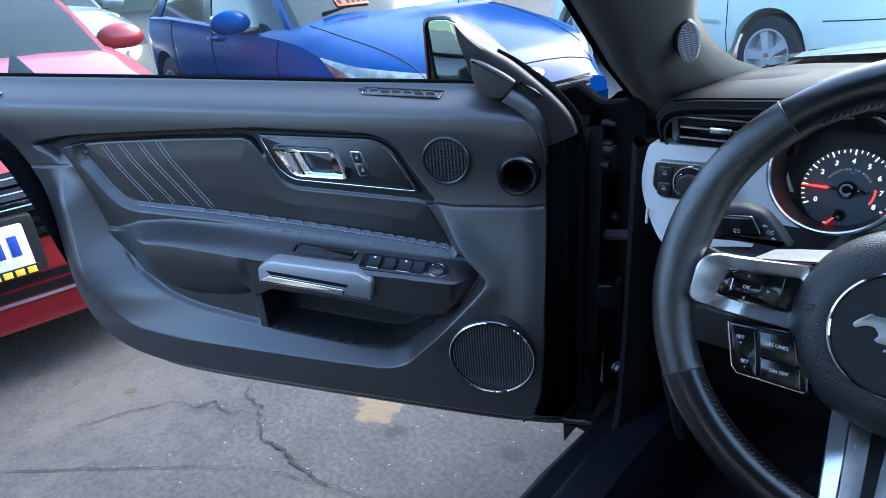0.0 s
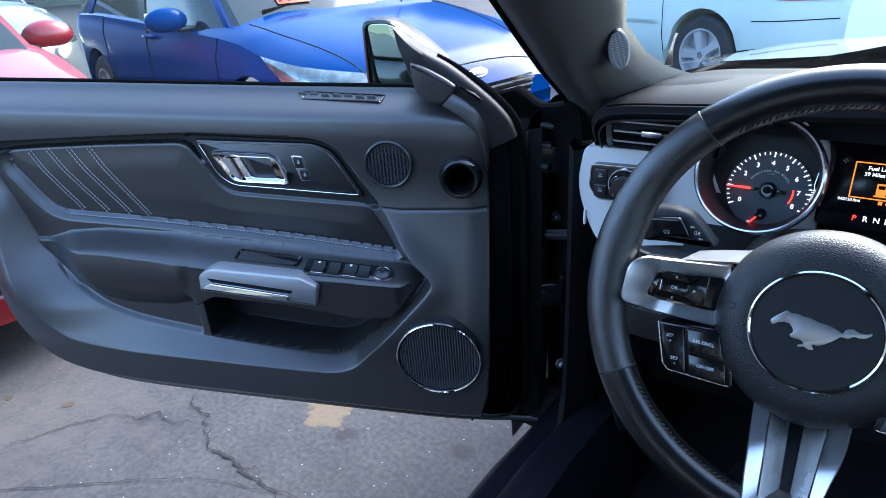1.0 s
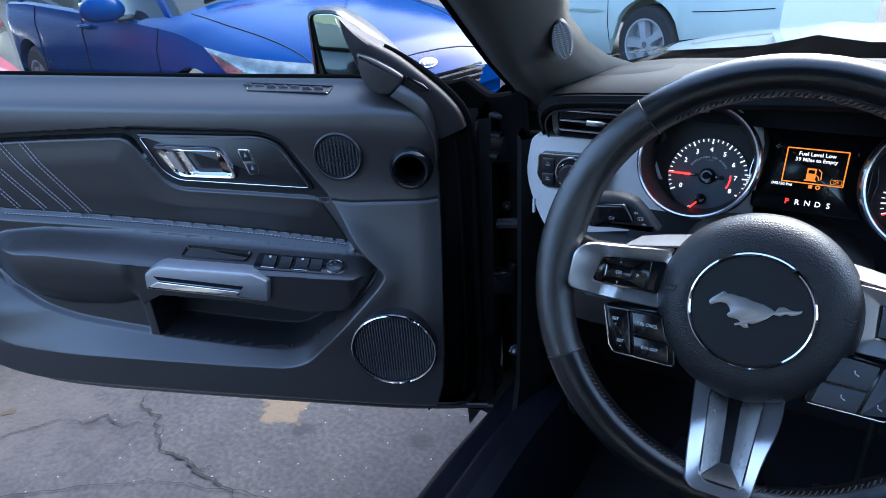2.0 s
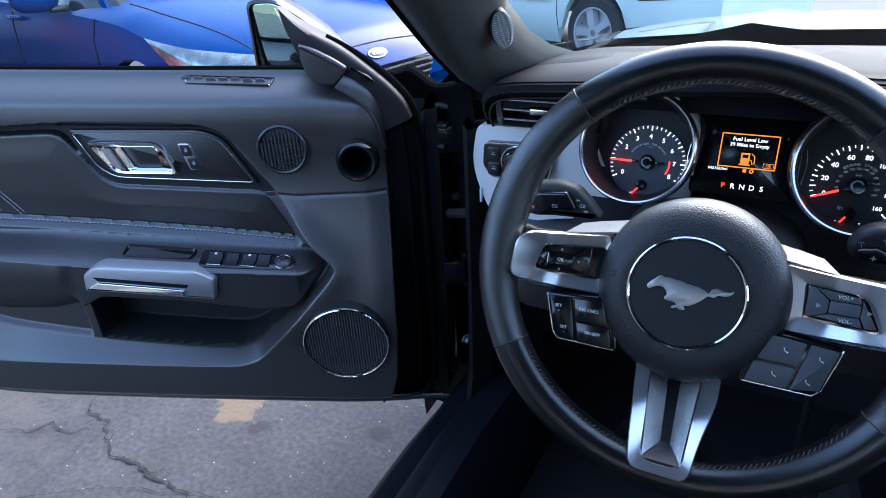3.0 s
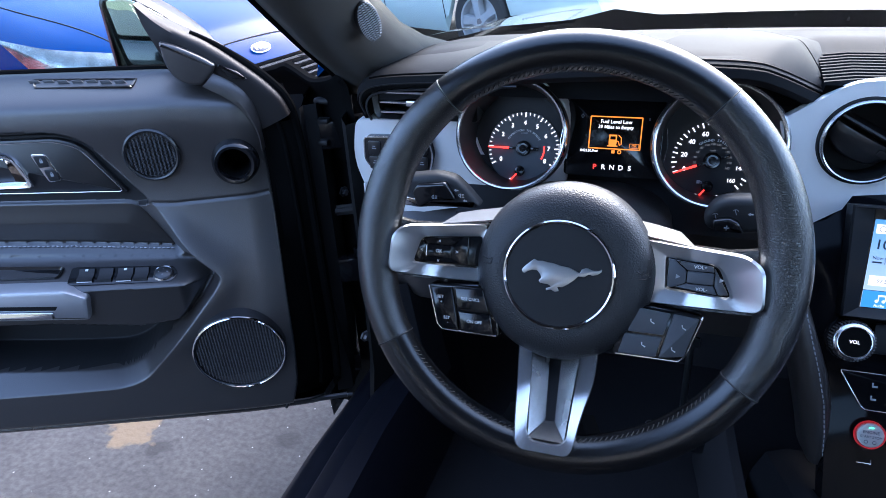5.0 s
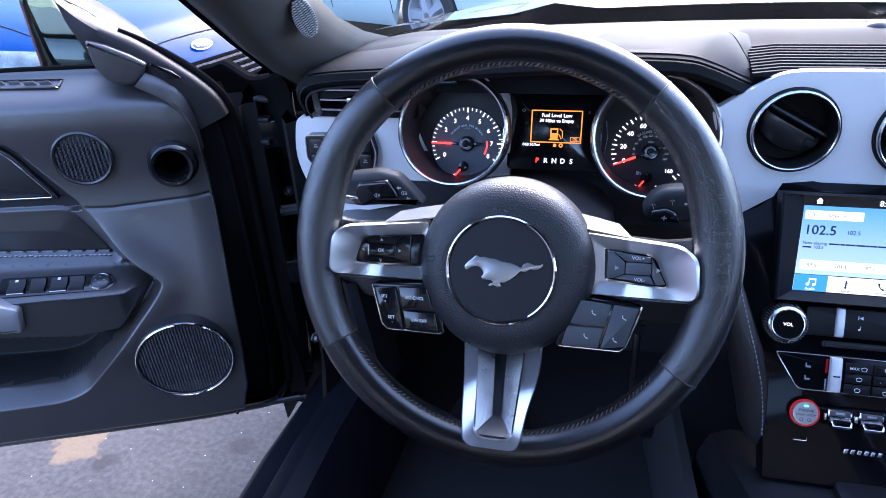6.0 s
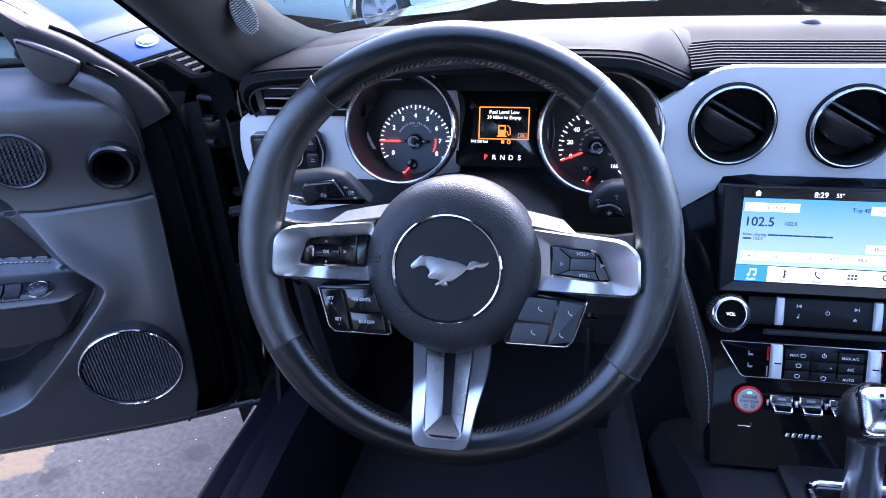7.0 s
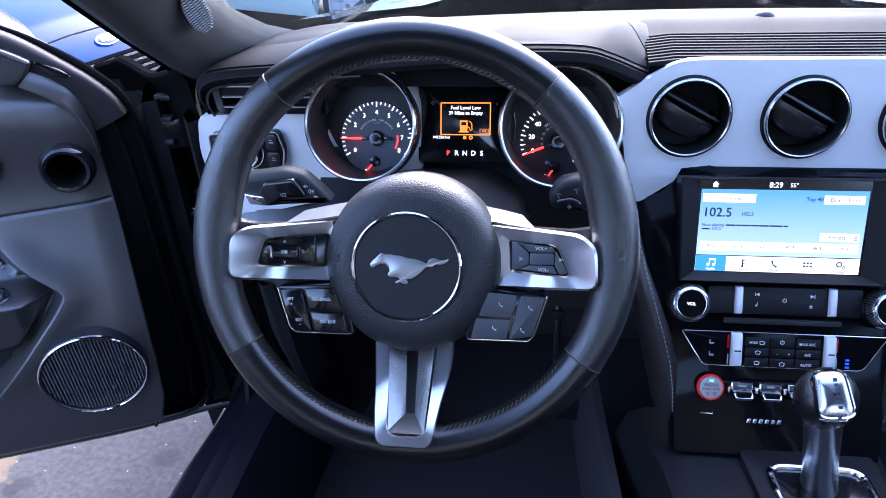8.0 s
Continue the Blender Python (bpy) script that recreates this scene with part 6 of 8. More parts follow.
for x, z, w, h in ((-0.222, 0.847, 0.018, 0.02), (-0.222, 0.826, 0.018, 0.018), (-0.154, 0.852, 0.016, 0.02), (-0.154, 0.828, 0.016, 0.02)):
    bm = bmesh.new()
    prism(bm, rounded([(x - w / 2, z - h / 2), (x + w / 2, z - h / 2), (x + w / 2, z + h / 2), (x - w / 2, z + h / 2)], 0.003), 0.0025, 0.005, 0.001, m)
    dpt("key", bm, PLASTIC2, parent=ls)
    bm = bmesh.new()
    box(bm, (x, z, 0.0052), (0.006, 0.0015, 0.0004), 0, m)
    box(bm, (x, z + 0.003, 0.0052), (0.004, 0.001, 0.0004), 0, m)
    dpt("symbol", bm, GREYP, parent=ls)

# ---- instruments ----
cluster = thing("instrument_cluster", Matrix.Translation((0.095, 0.815, 0.80)), "instrument cluster with two round dials and an orange display", "instruments")
CI = Matrix.Translation((-0.095, -0.815, -0.80))


def cpt(name, bm, material, label="", parent=None, angle=35):
    bm.transform(CI)
    return part(name, bm, material, parent or cluster, label, angle=angle)


def cword(text, size, material, m, parent=None):
    return writing("lettering", text, size, material, parent or cluster, CI @ m)


def dial(x0, r, hx, hy, a0, a1, n_major, minor, labels, needle_deg, label, glow=False):
    g = FR(0.755, 20, x0, 0.889)
    bm = bmesh.new()
    revolve(bm, [(r * 0.86, -0.066), (r * 0.93, -0.02), (r * 0.955, -0.001), (r, 0.0), (r * 1.03, -0.004), (r * 1.04, -0.03)], 64, g)
    gd = cpt("dial", bm, FLAT, label)
    bm = bmesh.new()
    revolve(bm, [(r * 0.955, 0.0), (r * 0.965, 0.0035), (r * 0.99, 0.0045), (r * 1.02, 0.0025), (r * 1.035, -0.004)], 72, g)
    cpt("chrome_ring", bm, ALU, "bright dial ring", gd)
    bm = bmesh.new()
    revolve(bm, [(0.0, -0.065), (r * 0.9, -0.065)], 64, g)
    cpt("dial_face", bm, FLAT, parent=gd)
    f = g @ Matrix.Translation((hx, hy, -0.0625))
    R = 0.0462
    if glow:
        bm = bmesh.new()
        revolve(bm, [(0.0, 0.0005), (R, 0.0005), (R + 0.0012, -0.002)], 64, f)
        cpt("inner_face", bm, DIAL, "grey inner dial", gd)
    for k in range(n_major * minor + 1):
        a = radians(a0 + (a1 - a0) * k / (n_major * minor))
        big = k % minor == 0
        r0, r1 = (R * 0.86, R * 0.985) if big else (R * 0.915, R * 0.985)
        bm = bmesh.new()
        w = 0.0007 if big else 0.00045
        mm = f @ pose(0, 0, 0.0012, 0, 0, math.degrees(a))
        box(bm, ((r0 + r1) / 2, 0, 0), (r1 - r0, 2 * w, 0.0005), 0, mm)
        cpt("tick", bm, WGLOW, parent=gd)
    for k, s in labels:
        a = radians(a0 + (a1 - a0) * k / n_major)
        cword(s, 0.0076 if len(s) < 3 else 0.0064, WGLOW, f @ pose(R * 0.70 * math.cos(a), R * 0.70 * math.sin(a), 0.0016), gd)
    bm = bmesh.new()
    tip = f @ pose(0, 0, 0.006, 0, 0, needle_deg)
    rows = [[tip @ Vector((x, -w, 0)), tip @ Vector((x, -w * 0.4, 0.0014)), tip @ Vector((x, w * 0.4, 0.0014)), tip @ Vector((x, w, 0))] for x, w in ((0.018, 0.0016), (R * 0.99, 0.0008))]
    loft(bm, rows, closed=True, cap=True)
    cpt("needle", bm, REDGLOW, "red needle", gd)
    bm = bmesh.new()
    revolve(bm, [(0.0, 0.008), (0.0085, 0.0075), (0.0098, 0.005), (0.01, 0.001)], 32, f)
    box(bm, (0.012, 0, 0.0055), (0.016, 0.0036, 0.002), 0.0006, f @ pose(0, 0, 0, 0, 0, needle_deg))
    box(bm, (-0.015, 0, 0.0055), (0.010, 0.004, 0.002), 0.0006, f @ pose(0, 0, 0, 0, 0, needle_deg))
    cpt("needle_hub", bm, GLOSS, parent=gd)
    bm = bmesh.new()
    revolve(bm, [(0.0046, 0.0081), (0.0056, 0.0086), (0.0066, 0.008)], 28, f, 20, 330)
    cpt("hub_mark", bm, GREYP, parent=gd)
    return gd, f


tach, f1 = dial(-0.026, 0.0655, 0.0070, -0.0155, 208, -28, 8, 4, [(0, "0"), (2, "2"), (3, "3"), (4, "4"), (5, "5"), (6, "6"), (7, "7"), (8, "8")], 180, "rev counter dial", True)
R = 0.0462
bm = bmesh.new()
revolve(bm, [(R * 0.56, 0.0012), (R * 0.60, 0.0012)], 20, f1, -28, 8)
cpt("red_band", bm, REDGLOW, parent=tach)
for k in range(13):
    bm = bmesh.new()
    box(bm, (R * 1.02, 0, 0.0015), (R * 0.1, 0.0006, 0.0004), 0, f1 @ pose(0, 0, 0, 0, 0, -30 + 3.2 * k))
    cpt("red_line_tick", bm, WGLOW, parent=tach)
# arched words, letter by letter
for text, rad, size, a_mid, step in (("REVOLUTIONS PER MINUTE", R * 0.50, 0.0034, 90, 5.6),):
    n = len(text)
    for i, ch in enumerate(text):
        if ch != " ":
            a = a_mid - step * (i - (n - 1) / 2)
            cword(ch, size, WHITE, f1 @ pose(0, 0, 0.0016, 0, 0, a - 90) @ pose(0, rad, 0), tach)
cword("x 1000", 0.003, GREYP, f1 @ pose(0, R * 0.42, 0.0016), tach)


def small_gauge(f, x, y, deg, parent, a, b, span):
    m = f @ Matrix.Translation((x, y, 0.001))
    bm = bmesh.new()
    revolve(bm, [(0.0, 0.004), (0.006, 0.0035), (0.0068, 0.001)], 28, m)
    cpt("small_hub", bm, GLOSS, parent=parent)
    bm = bmesh.new()
    box(bm, (0.0105, 0, 0.003), (0.011, 0.0017, 0.0012), 0, m @ pose(0, 0, 0, 0, 0, deg))
    cpt("small_needle", bm, REDGLOW, parent=parent)
    for k in range(5):
        bm = bmesh.new()
        q = span[0] + (span[1] - span[0]) * k / 4
        box(bm, (0.0165, 0, 0.001), (0.0035 if k % 2 == 0 else 0.0025, 0.0008, 0.0004), 0, m @ pose(0, 0, 0, 0, 0, q))
        cpt("small_tick", bm, WGLOW, parent=parent)
    for s, q in ((a, span[0] - 14), (b, span[1] + 14)):
        cword(s, 0.0045, WGLOW, m @ pose(0.0165 * math.cos(radians(q)), 0.0165 * math.sin(radians(q)), 0.001), parent)


small_gauge(f1, -0.003, -0.029, 230, tach, "C", "H", (240, 300))
speedo, f2 = dial(0.207, 0.069, 0.0012, -0.0175, 201, -44, 16, 2, [(0, "0"), (2, "20"), (4, "40"), (6, "60"), (8, "80"), (10, "100"), (12, "120"), (14, "140"), (16, "160")], 202, "speed dial")
text = "GROUND SPEED"
for i, ch in enumerate(text):
    if ch != " ":
        a = 90 - 7.0 * (i - (len(text) - 1) / 2)
        cword(ch, 0.0040, WHITE, f2 @ pose(0, 0, 0.0016, 0, 0, a - 90) @ pose(0, R * 0.52, 0), speedo)
for k, s in enumerate(("20", "40", "60", "80", "100", "120", "140", "160", "180", "200", "220", "240")):
    a = radians(190 - 19.5 * k)
    cword(s, 0.0036, GLOWGREY, f2 @ pose(R * 0.42 * math.cos(a), R * 0.42 * math.sin(a), 0.0014), speedo)
cword("km/h", 0.003, GLOWGREY, f2 @ pose(0, R * 0.26, 0.0014), speedo)
small_gauge(f2, -0.002, -0.031, 235, speedo, "E", "F", (238, 302))
bm = bmesh.new()
box(bm, (-0.0125, -0.026, 0.0015), (0.0035, 0.004, 0.0004), 0, f2)
tube(bm, [(-0.0105, -0.025, 0.0015), (-0.009, -0.0255, 0.0015), (-0.009, -0.028, 0.0015)], 0.0005, 5, m=f2)
cpt("pump_symbol", bm, GREYP, parent=speedo)
# display between the dials
CD = FR(0.815, 20, 0.10, 0.865)
bm = bmesh.new()
prism(bm, rounded([(-0.066, 0.055), (0.05, 0.055), (0.05, -0.043), (-0.066, -0.043)], 0.006), -0.006, 0.0, 0.001, CD)
disp = cpt("display_panel", bm, GLOSS, "gloss black display panel")
bm = bmesh.new()
for c, s in (((-0.0063, 0.031, 0.0008), (0.0618, 0.0014, 0.0006)), ((-0.0063, -0.008, 0.0008), (0.0618, 0.0014, 0.0006)), ((-0.0372, 0.0115, 0.0008), (0.0014, 0.0395, 0.0006)), ((0.0246, 0.0115, 0.0008), (0.0014, 0.0395, 0.0006))):
    box(bm, c, s, 0, CD)
cpt("display_frame", bm, ORANGE, parent=disp)
cword("Fuel Level Low", 0.0062, WGLOW, CD @ pose(-0.0063, 0.025, 0.001), disp)
cword("39 Miles to Empty", 0.0058, WGLOW, CD @ pose(-0.0063, 0.0185, 0.001), disp)
bm = bmesh.new()
for c, s in (((-0.0085, 0.0085, 0.001), (0.009, 0.002, 0.0006)), ((-0.0125, 0.004, 0.001), (0.0016, 0.011, 0.0006)), ((-0.0045, 0.004, 0.001), (0.0016, 0.011, 0.0006)), ((-0.0085, -0.0005, 0.001), (0.009, 0.008, 0.0006)), ((-0.0085, -0.0045, 0.001), (0.0125, 0.0015, 0.0006))):
    box(bm, c, s, 0, CD)
tube(bm, [(-0.002, 0.009, 0.001), (0.0015, 0.006, 0.001), (0.002, -0.002, 0.001), (0.0, -0.0035, 0.001), (-0.0015, 0.001, 0.001), (-0.0035, 0.002, 0.001)], 0.0006, 5, m=CD)
cpt("pump_symbol", bm, ORANGE, parent=disp)
cword("OK", 0.004, ORANGE, CD @ pose(0.0175, -0.0035, 0.001), disp)
bm = bmesh.new()
for c, s in (((0.0175, -0.001, 0.0008), (0.011, 0.0005, 0.0004)), ((0.0175, -0.006, 0.0008), (0.011, 0.0005, 0.0004)), ((0.012, -0.0035, 0.0008), (0.0005, 0.005, 0.0004)), ((0.023, -0.0035, 0.0008), (0.0005, 0.005, 0.0004))):
    box(bm, c, s, 0, CD)
cpt("key_frame", bm, ORANGE, parent=disp)
bm = bmesh.new()
box(bm, (-0.007, -0.0115, 0.0008), (0.004, 0.004, 0.0004), 0, CD)
revolve(bm, [(0.0012, 0.0008), (0.0026, 0.0008)], 16, CD @ pose(0.0005, -0.0115, 0))
cpt("warning_symbol", bm, ORANGE, parent=disp)
cword("042150.9mi", 0.0046, WGLOW, CD @ pose(-0.0365, -0.0115, 0.001), disp)
for i, ch in enumerate("PRNDS"):
    cword(ch, 0.0085, REDGLOW if ch == "P" else WGLOW, CD @ pose(-0.0278 + 0.0106 * i, -0.0312, 0.001), disp)
bm = bmesh.new()
for k in range(4):
    a = k * 1.57
    box(bm, (-0.0475 + 0.0018 * math.cos(a), 0.031 + 0.0018 * math.sin(a), 0.0008), (0.0014, 0.0014, 0.0004), 0, CD @ pose(0, 0, 0))
cpt("compass_mark", bm, GREYP, parent=disp)
cword("E", 0.004, GREYP, CD @ pose(0.033, 0.0295, 0.001), disp)
for s in (-1, 1):
    bm = bmesh.new()
    tube(bm, [(-0.008 + s * 0.062, 0.02, 0.0), (-0.008 + s * 0.0645, 0.0, 0.002), (-0.008 + s * 0.062, -0.02, 0.0)], 0.0007, 6, m=CD)
    cpt("edge_glint", bm, ALU, parent=disp)
# end cap of the dash
bm = bmesh.new()
box(bm, (-0.243, 0.935, 0.845), (0.016, 0.16, 0.17), 0.006)
dpt("dash_end", bm, FLAT0, "black end of the dashboard")
# column shroud and lower panel
bm = bmesh.new()
rows = []
for y, w, zt, zb in ((0.56, 0.045, 0.845, 0.79), (0.60, 0.065, 0.845, 0.765), (0.66, 0.085, 0.84, 0.74), (0.74, 0.10, 0.825, 0.70), (0.83, 0.11, 0.81, 0.67)):
    rows.append([(0.071 + w * math.copysign(abs(math.cos(a)) ** 0.7, math.cos(a)), y, (zt + zb) / 2 + (zt - zb) / 2 * math.copysign(abs(math.sin(a)) ** 0.7, math.sin(a))) for a in [2 * math.pi * k / 32 for k in range(32)]])
loft(bm, rows, closed=True, cap=True)
dpt("column_shroud", bm, PLASTIC, "black steering column shroud")
bm = bmesh.new()
rows = []
for j in range(25):
    x = -0.225 + 0.57 * j / 24
    k = 0.02 * smooth(-0.225, -0.17, x)
    rows.append([(x, 0.84, 0.765), (x, 0.815 - k * 0.3, 0.752), (x, 0.80 - k, 0.725), (x, 0.80 - k, 0.66), (x, 0.83 - k, 0.60), (x, 0.87, 0.57), (x, 0.96, 0.56)])
loft(bm, rows)
kp_ = dpt("knee_panel", bm, PLASTIC, "black lower dash panel")
for k in range(4):
    bm = bmesh.new()
    box(bm, (0.012, 0.7785, 0.668 - 0.016 * k), (0.014, 0.004, 0.006), 0.001)
    dpt("slot", bm, GREYP, "small grey slot", kp_)


# trim in the footwell: bright kick strip, kick cover, pedal arm and tunnel side
bm = bmesh.new()
prism(bm, rounded([(-0.271, 0.487), (-0.2455, 0.493), (-0.254, 0.43), (-0.272, 0.370)], 0.006), -0.02, 0.0, 0.004, FR(0.83), 3)
dpt("kick_strip", bm, WHEELSIL, "satin grey strip at the front of the sill")
bm = bmesh.new()
loft(bm, [[(x0 - 0.012, y + 0.06, z), (x0, y + 0.012, z), ((x0 + x1) / 2, y, z), (x1, y + 0.006, z), (x1 + 0.012, y + 0.07, z)] for z, x0, x1, y in ((0.625, -0.222, -0.196, 0.80), (0.58, -0.218, -0.190, 0.80), (0.538, -0.215, -0.184, 0.80), (0.50, -0.208, -0.180, 0.802), (0.458, -0.198, -0.176, 0.806), (0.40, -0.190, -0.170, 0.82))])
dpt("kick_cover", bm, CONSOLE0, "dark grey cover beside the footwell")
bm = bmesh.new()
tube(bm, [(0.2345, 0.93, 0.56), (0.2345, 0.90, 0.50), (0.2365, 0.895, 0.42), (0.240, 0.90, 0.36)], 0.006, 10)
box(bm, (0.2335, 0.888, 0.527), (0.022, 0.006, 0.018), 0.002)
box(bm, (0.232, 0.88, 0.335), (0.10, 0.014, 0.05), 0.006)
dpt("brake_pedal", bm, PLASTIC2, "black pedal with a steel arm")
bm = bmesh.new()
prof = [(0.945, 0.22, 0.415), (0.86, 0.255, 0.43), (0.74, 0.284, 0.445), (0.60, 0.31, 0.465), (0.40, 0.33, 0.47)]
loft(bm, [[(0.290, y, z0 - 0.004), (0.277, y, z0), (0.275, y, z0 + 0.012), (0.282, y, z1 - 0.01), (0.288, y, z1), (0.300, y, z1 + 0.002)] for y, z0, z1 in prof])
dpt("tunnel_cover", bm, CARPET, "dark grey cover along the tunnel")

# stalks on the column: a boxy body, a lever in front of it, small marks
def stalk(name, at, outline, lever, lever_mat, marks, label):
    t = thing(name, Matrix.Translation(at), label, "stalk")
    inv = Matrix.Translation(-Vector(at))
    bm = bmesh.new()
    prism(bm, rounded(outline, 0.006), -0.016, 0.0, 0.008, FR(0.655), 4)
    bm.transform(inv)
    body = part("arm", bm, FLAT0, t)
    bm = bmesh.new()
    prism(bm, rounded(lever, 0.003), -0.002, 0.006, 0.003, FR(0.654), 3)
    bm.transform(inv)
    part("paddle", bm, lever_mat, t)
    for x, z, kind in marks:
        bm = bmesh.new()
        f = FR(0.6468, 0, x, z)
        if kind == "lamp":
            revolve(bm, [(0.0016, 0.0), (0.0023, 0.0)], 16, f, 90, 270)
            box(bm, (0.0003, 0, 0), (0.0006, 0.0046, 0.0004), 0, f)
            for k in (-1, 0, 1):
                box(bm, (0.0028, 0.0016 * k, 0), (0.0026, 0.0005, 0.0004), 0, f)
        elif kind == "arrow":
            prism(bm, [(-0.0024, 0), (0, 0.0018), (0, 0.0006), (0.0024, 0.0006), (0.0024, -0.0006), (0, -0.0006), (0, -0.0018)], 0.0, 0.0004, 0, f)
        elif kind == "plus":
            box(bm, (0, 0, 0), (0.005, 0.0009, 0.0005), 0, f)
            box(bm, (0, 0, 0), (0.0009, 0.005, 0.0005), 0, f)
        else:
            revolve(bm, [(0.0022, 0.0), (0.0028, 0.0)], 16, f, 20, 160)
            box(bm, (0, -0.0008, 0), (0.0006, 0.0052, 0.0004), 0, f @ pose(0, 0, 0, 0, 0, 20))
        bm.transform(inv)
        part("symbol", bm, GREYP, body)
    return t


ls_ = stalk("light_stalk", (-0.05, 0.69, 0.84), [(-0.1411, 0.849), (-0.1333, 0.866), (-0.089, 0.873), (-0.068, 0.869), (-0.0546, 0.856), (-0.038, 0.836), (-0.0575, 0.833), (-0.096, 0.831), (-0.116, 0.828), (-0.1347, 0.832)],
            [(-0.1174, 0.8527), (-0.110, 0.8615), (-0.077, 0.866), (-0.0686, 0.8523), (-0.0658, 0.8457), (-0.0918, 0.8438), (-0.1074, 0.834), (-0.1121, 0.8366)], GLOSS, [(-0.064, 0.8595, "arrow"), (-0.0595, 0.8535, "lamp"), (-0.0545, 0.8475, "arrow"), (-0.0906, 0.849, "lamp")], "black light stalk on the steering column")
bm = bmesh.new()
prism(bm, rounded([(-0.1355, 0.8475), (-0.1125, 0.844), (-0.1085, 0.8335), (-0.1315, 0.8345)], 0.003), -0.002, 0.004, 0.002, FR(0.654))
bm.transform(Matrix.Translation((0.05, -0.69, -0.84)))
part("chrome_insert", bm, CHROME, ls_, "bright insert")
stalk("wiper_stalk", (0.22, 0.69, 0.84), [(0.1924, 0.8463), (0.199, 0.8606), (0.210, 0.8683), (0.2323, 0.8706), (0.262, 0.862), (0.262, 0.836), (0.2374, 0.8316), (0.2097, 0.8296), (0.1948, 0.8346)],
      [(0.2018, 0.8352), (0.1993, 0.8467), (0.2144, 0.8506), (0.2239, 0.8467), (0.2305, 0.8352)], GLOSS, [(0.2129, 0.8413, "plus"), (0.2007, 0.8539, "wipe"), (0.2184, 0.8593, "wipe"), (0.232, 0.858, "arrow")], "black wiper stalk on the steering column")

# ---- centre panel ----
VP = FR(0.765, 5, 0.47, 0.899)
bm = bmesh.new()
prism_holes(bm, rounded([(-0.205, 0.018), (-0.145, 0.058), (-0.12, 0.061), (0.42, 0.061), (0.42, -0.060), (-0.105, -0.063), (-0.125, -0.075), (-0.166, -0.105), (-0.18, -0.095), (-0.19, -0.03)], [0.006, 0.02, 0.03, 0.005, 0.005, 0.02, 0.02, 0.006, 0.01, 0.02]), [(-0.1215 + 0.1232 * k, -0.0015, 0.0445) for k in range(4)], -0.012, 0.0, VP, 0.004)
sc = dpt("silver_centre_panel", bm, SILVER, "satin silver centre panel")
for k in range(4):
    x = -0.1215 + 0.1232 * k
    vm = VP @ Matrix.Translation((x, -0.0015, 0.0))
    bm = bmesh.new()
    revolve(bm, [(0.0, -0.03), (0.039, -0.028), (0.0402, 0.003), (0.042, 0.006), (0.0455, 0.004), (0.0466, 0.0)], 56, vm)
    v = dpt("round_vent", bm, DARK, "round air vent in a chrome ring")
    bm = bmesh.new()
    revolve(bm, [(0.0402, 0.004), (0.0408, 0.0072), (0.0420, 0.0080), (0.0434, 0.0070), (0.0442, 0.0045)], 64, vm)
    dpt("chrome_ring", bm, ALU, "bright vent ring", v)
    fm = vm @ pose(0, 0, -0.008, 14, 0, -28) @ Matrix.Diagonal((1.1, 1.1, 1, 1))
    bm = bmesh.new()
    rows = []
    for i in range(9):
        t = -1 + 0.25 * i
        rows.append([fm @ Vector((0.0315 * t, y, z)) for y, z in ((0.0125, -0.014), (0.0118, 0.001), (0.0100, 0.0025), (0.0082, 0.001), (0.0075, -0.014))])
    loft(bm, rows)
    dpt("vane", bm, PLASTIC2, parent=v)
    # paddle of the shutter, bowed towards the driver
    bm = bmesh.new()
    rows = []
    for i in range(15):
        t = -1 + i / 7
        h = math.sqrt(max(0.0, 1 - (0.97 * t) ** 2))
        z = -0.004 + 0.007 * h
        rows.append([fm @ Vector((0.0300 * t, y, z + dz)) for y, dz in ((0.0045, -0.010), (0.0035, -0.001), (0.0015, 0.0), (-0.004 - 0.006 * h, 0.0015), (-0.005 - 0.0155 * h, -0.001), (-0.006 - 0.017 * h, -0.004), (-0.006 - 0.017 * h, -0.012))])
    loft(bm, rows)
    dpt("paddle", bm, PLASTIC2, parent=v)
    bm = bmesh.new()
    prism(bm, rounded([(0.017, 0.0005), (0.029, 0.0005), (0.027, -0.006), (0.017, -0.006)], 0.0015), -0.002, 0.004, 0.001, fm)
    dpt("vent_tab", bm, FLAT, parent=v)
# louvres on the dash top behind the silver panel
bm = bmesh.new()
loft(bm, [[(x, y, z) for y, z in ((0.772, 0.953), (0.78, 0.938), (0.885, 0.941), (0.893, 0.958))] for x in (0.300, 0.36, 0.9, 1.1)])
lv = dpt("speaker_louvre", bm, RUBBER, "black louvred panel on the dash top")
for k in range(10):
    t = k / 9
    y = 0.779 + 0.107 * t
    z = 0.9585 + 0.005 * t
    bm = bmesh.new()
    x0 = 0.299 + 0.013 * t
    path = [(x0, y - 0.002, z - 0.003), (x0 + 0.03, y, z), (0.75, y, z), (1.1, y, z)]
    for a, b in zip(path, path[1:]):
        a, b = Vector(a), Vector(b)
        loft(bm, [[p + Vector((0, -0.0017, -0.009)), p + Vector((0, -0.0014, 0.0)), p + Vector((0, 0.0014, 0.0005)), p + Vector((0, 0.0017, -0.009))] for p in (a, b)])
    dpt("louvre", bm, SHEEN, parent=lv)
bm = bmesh.new()
revolve(bm, [(0.0, 0.009), (0.008, 0.008), (0.013, 0.004), (0.016, 0.0)], 28, pose(0.485, 0.985, 0.9635))
dpt("light_sensor", bm, GLOSS, "small black sensor dome")

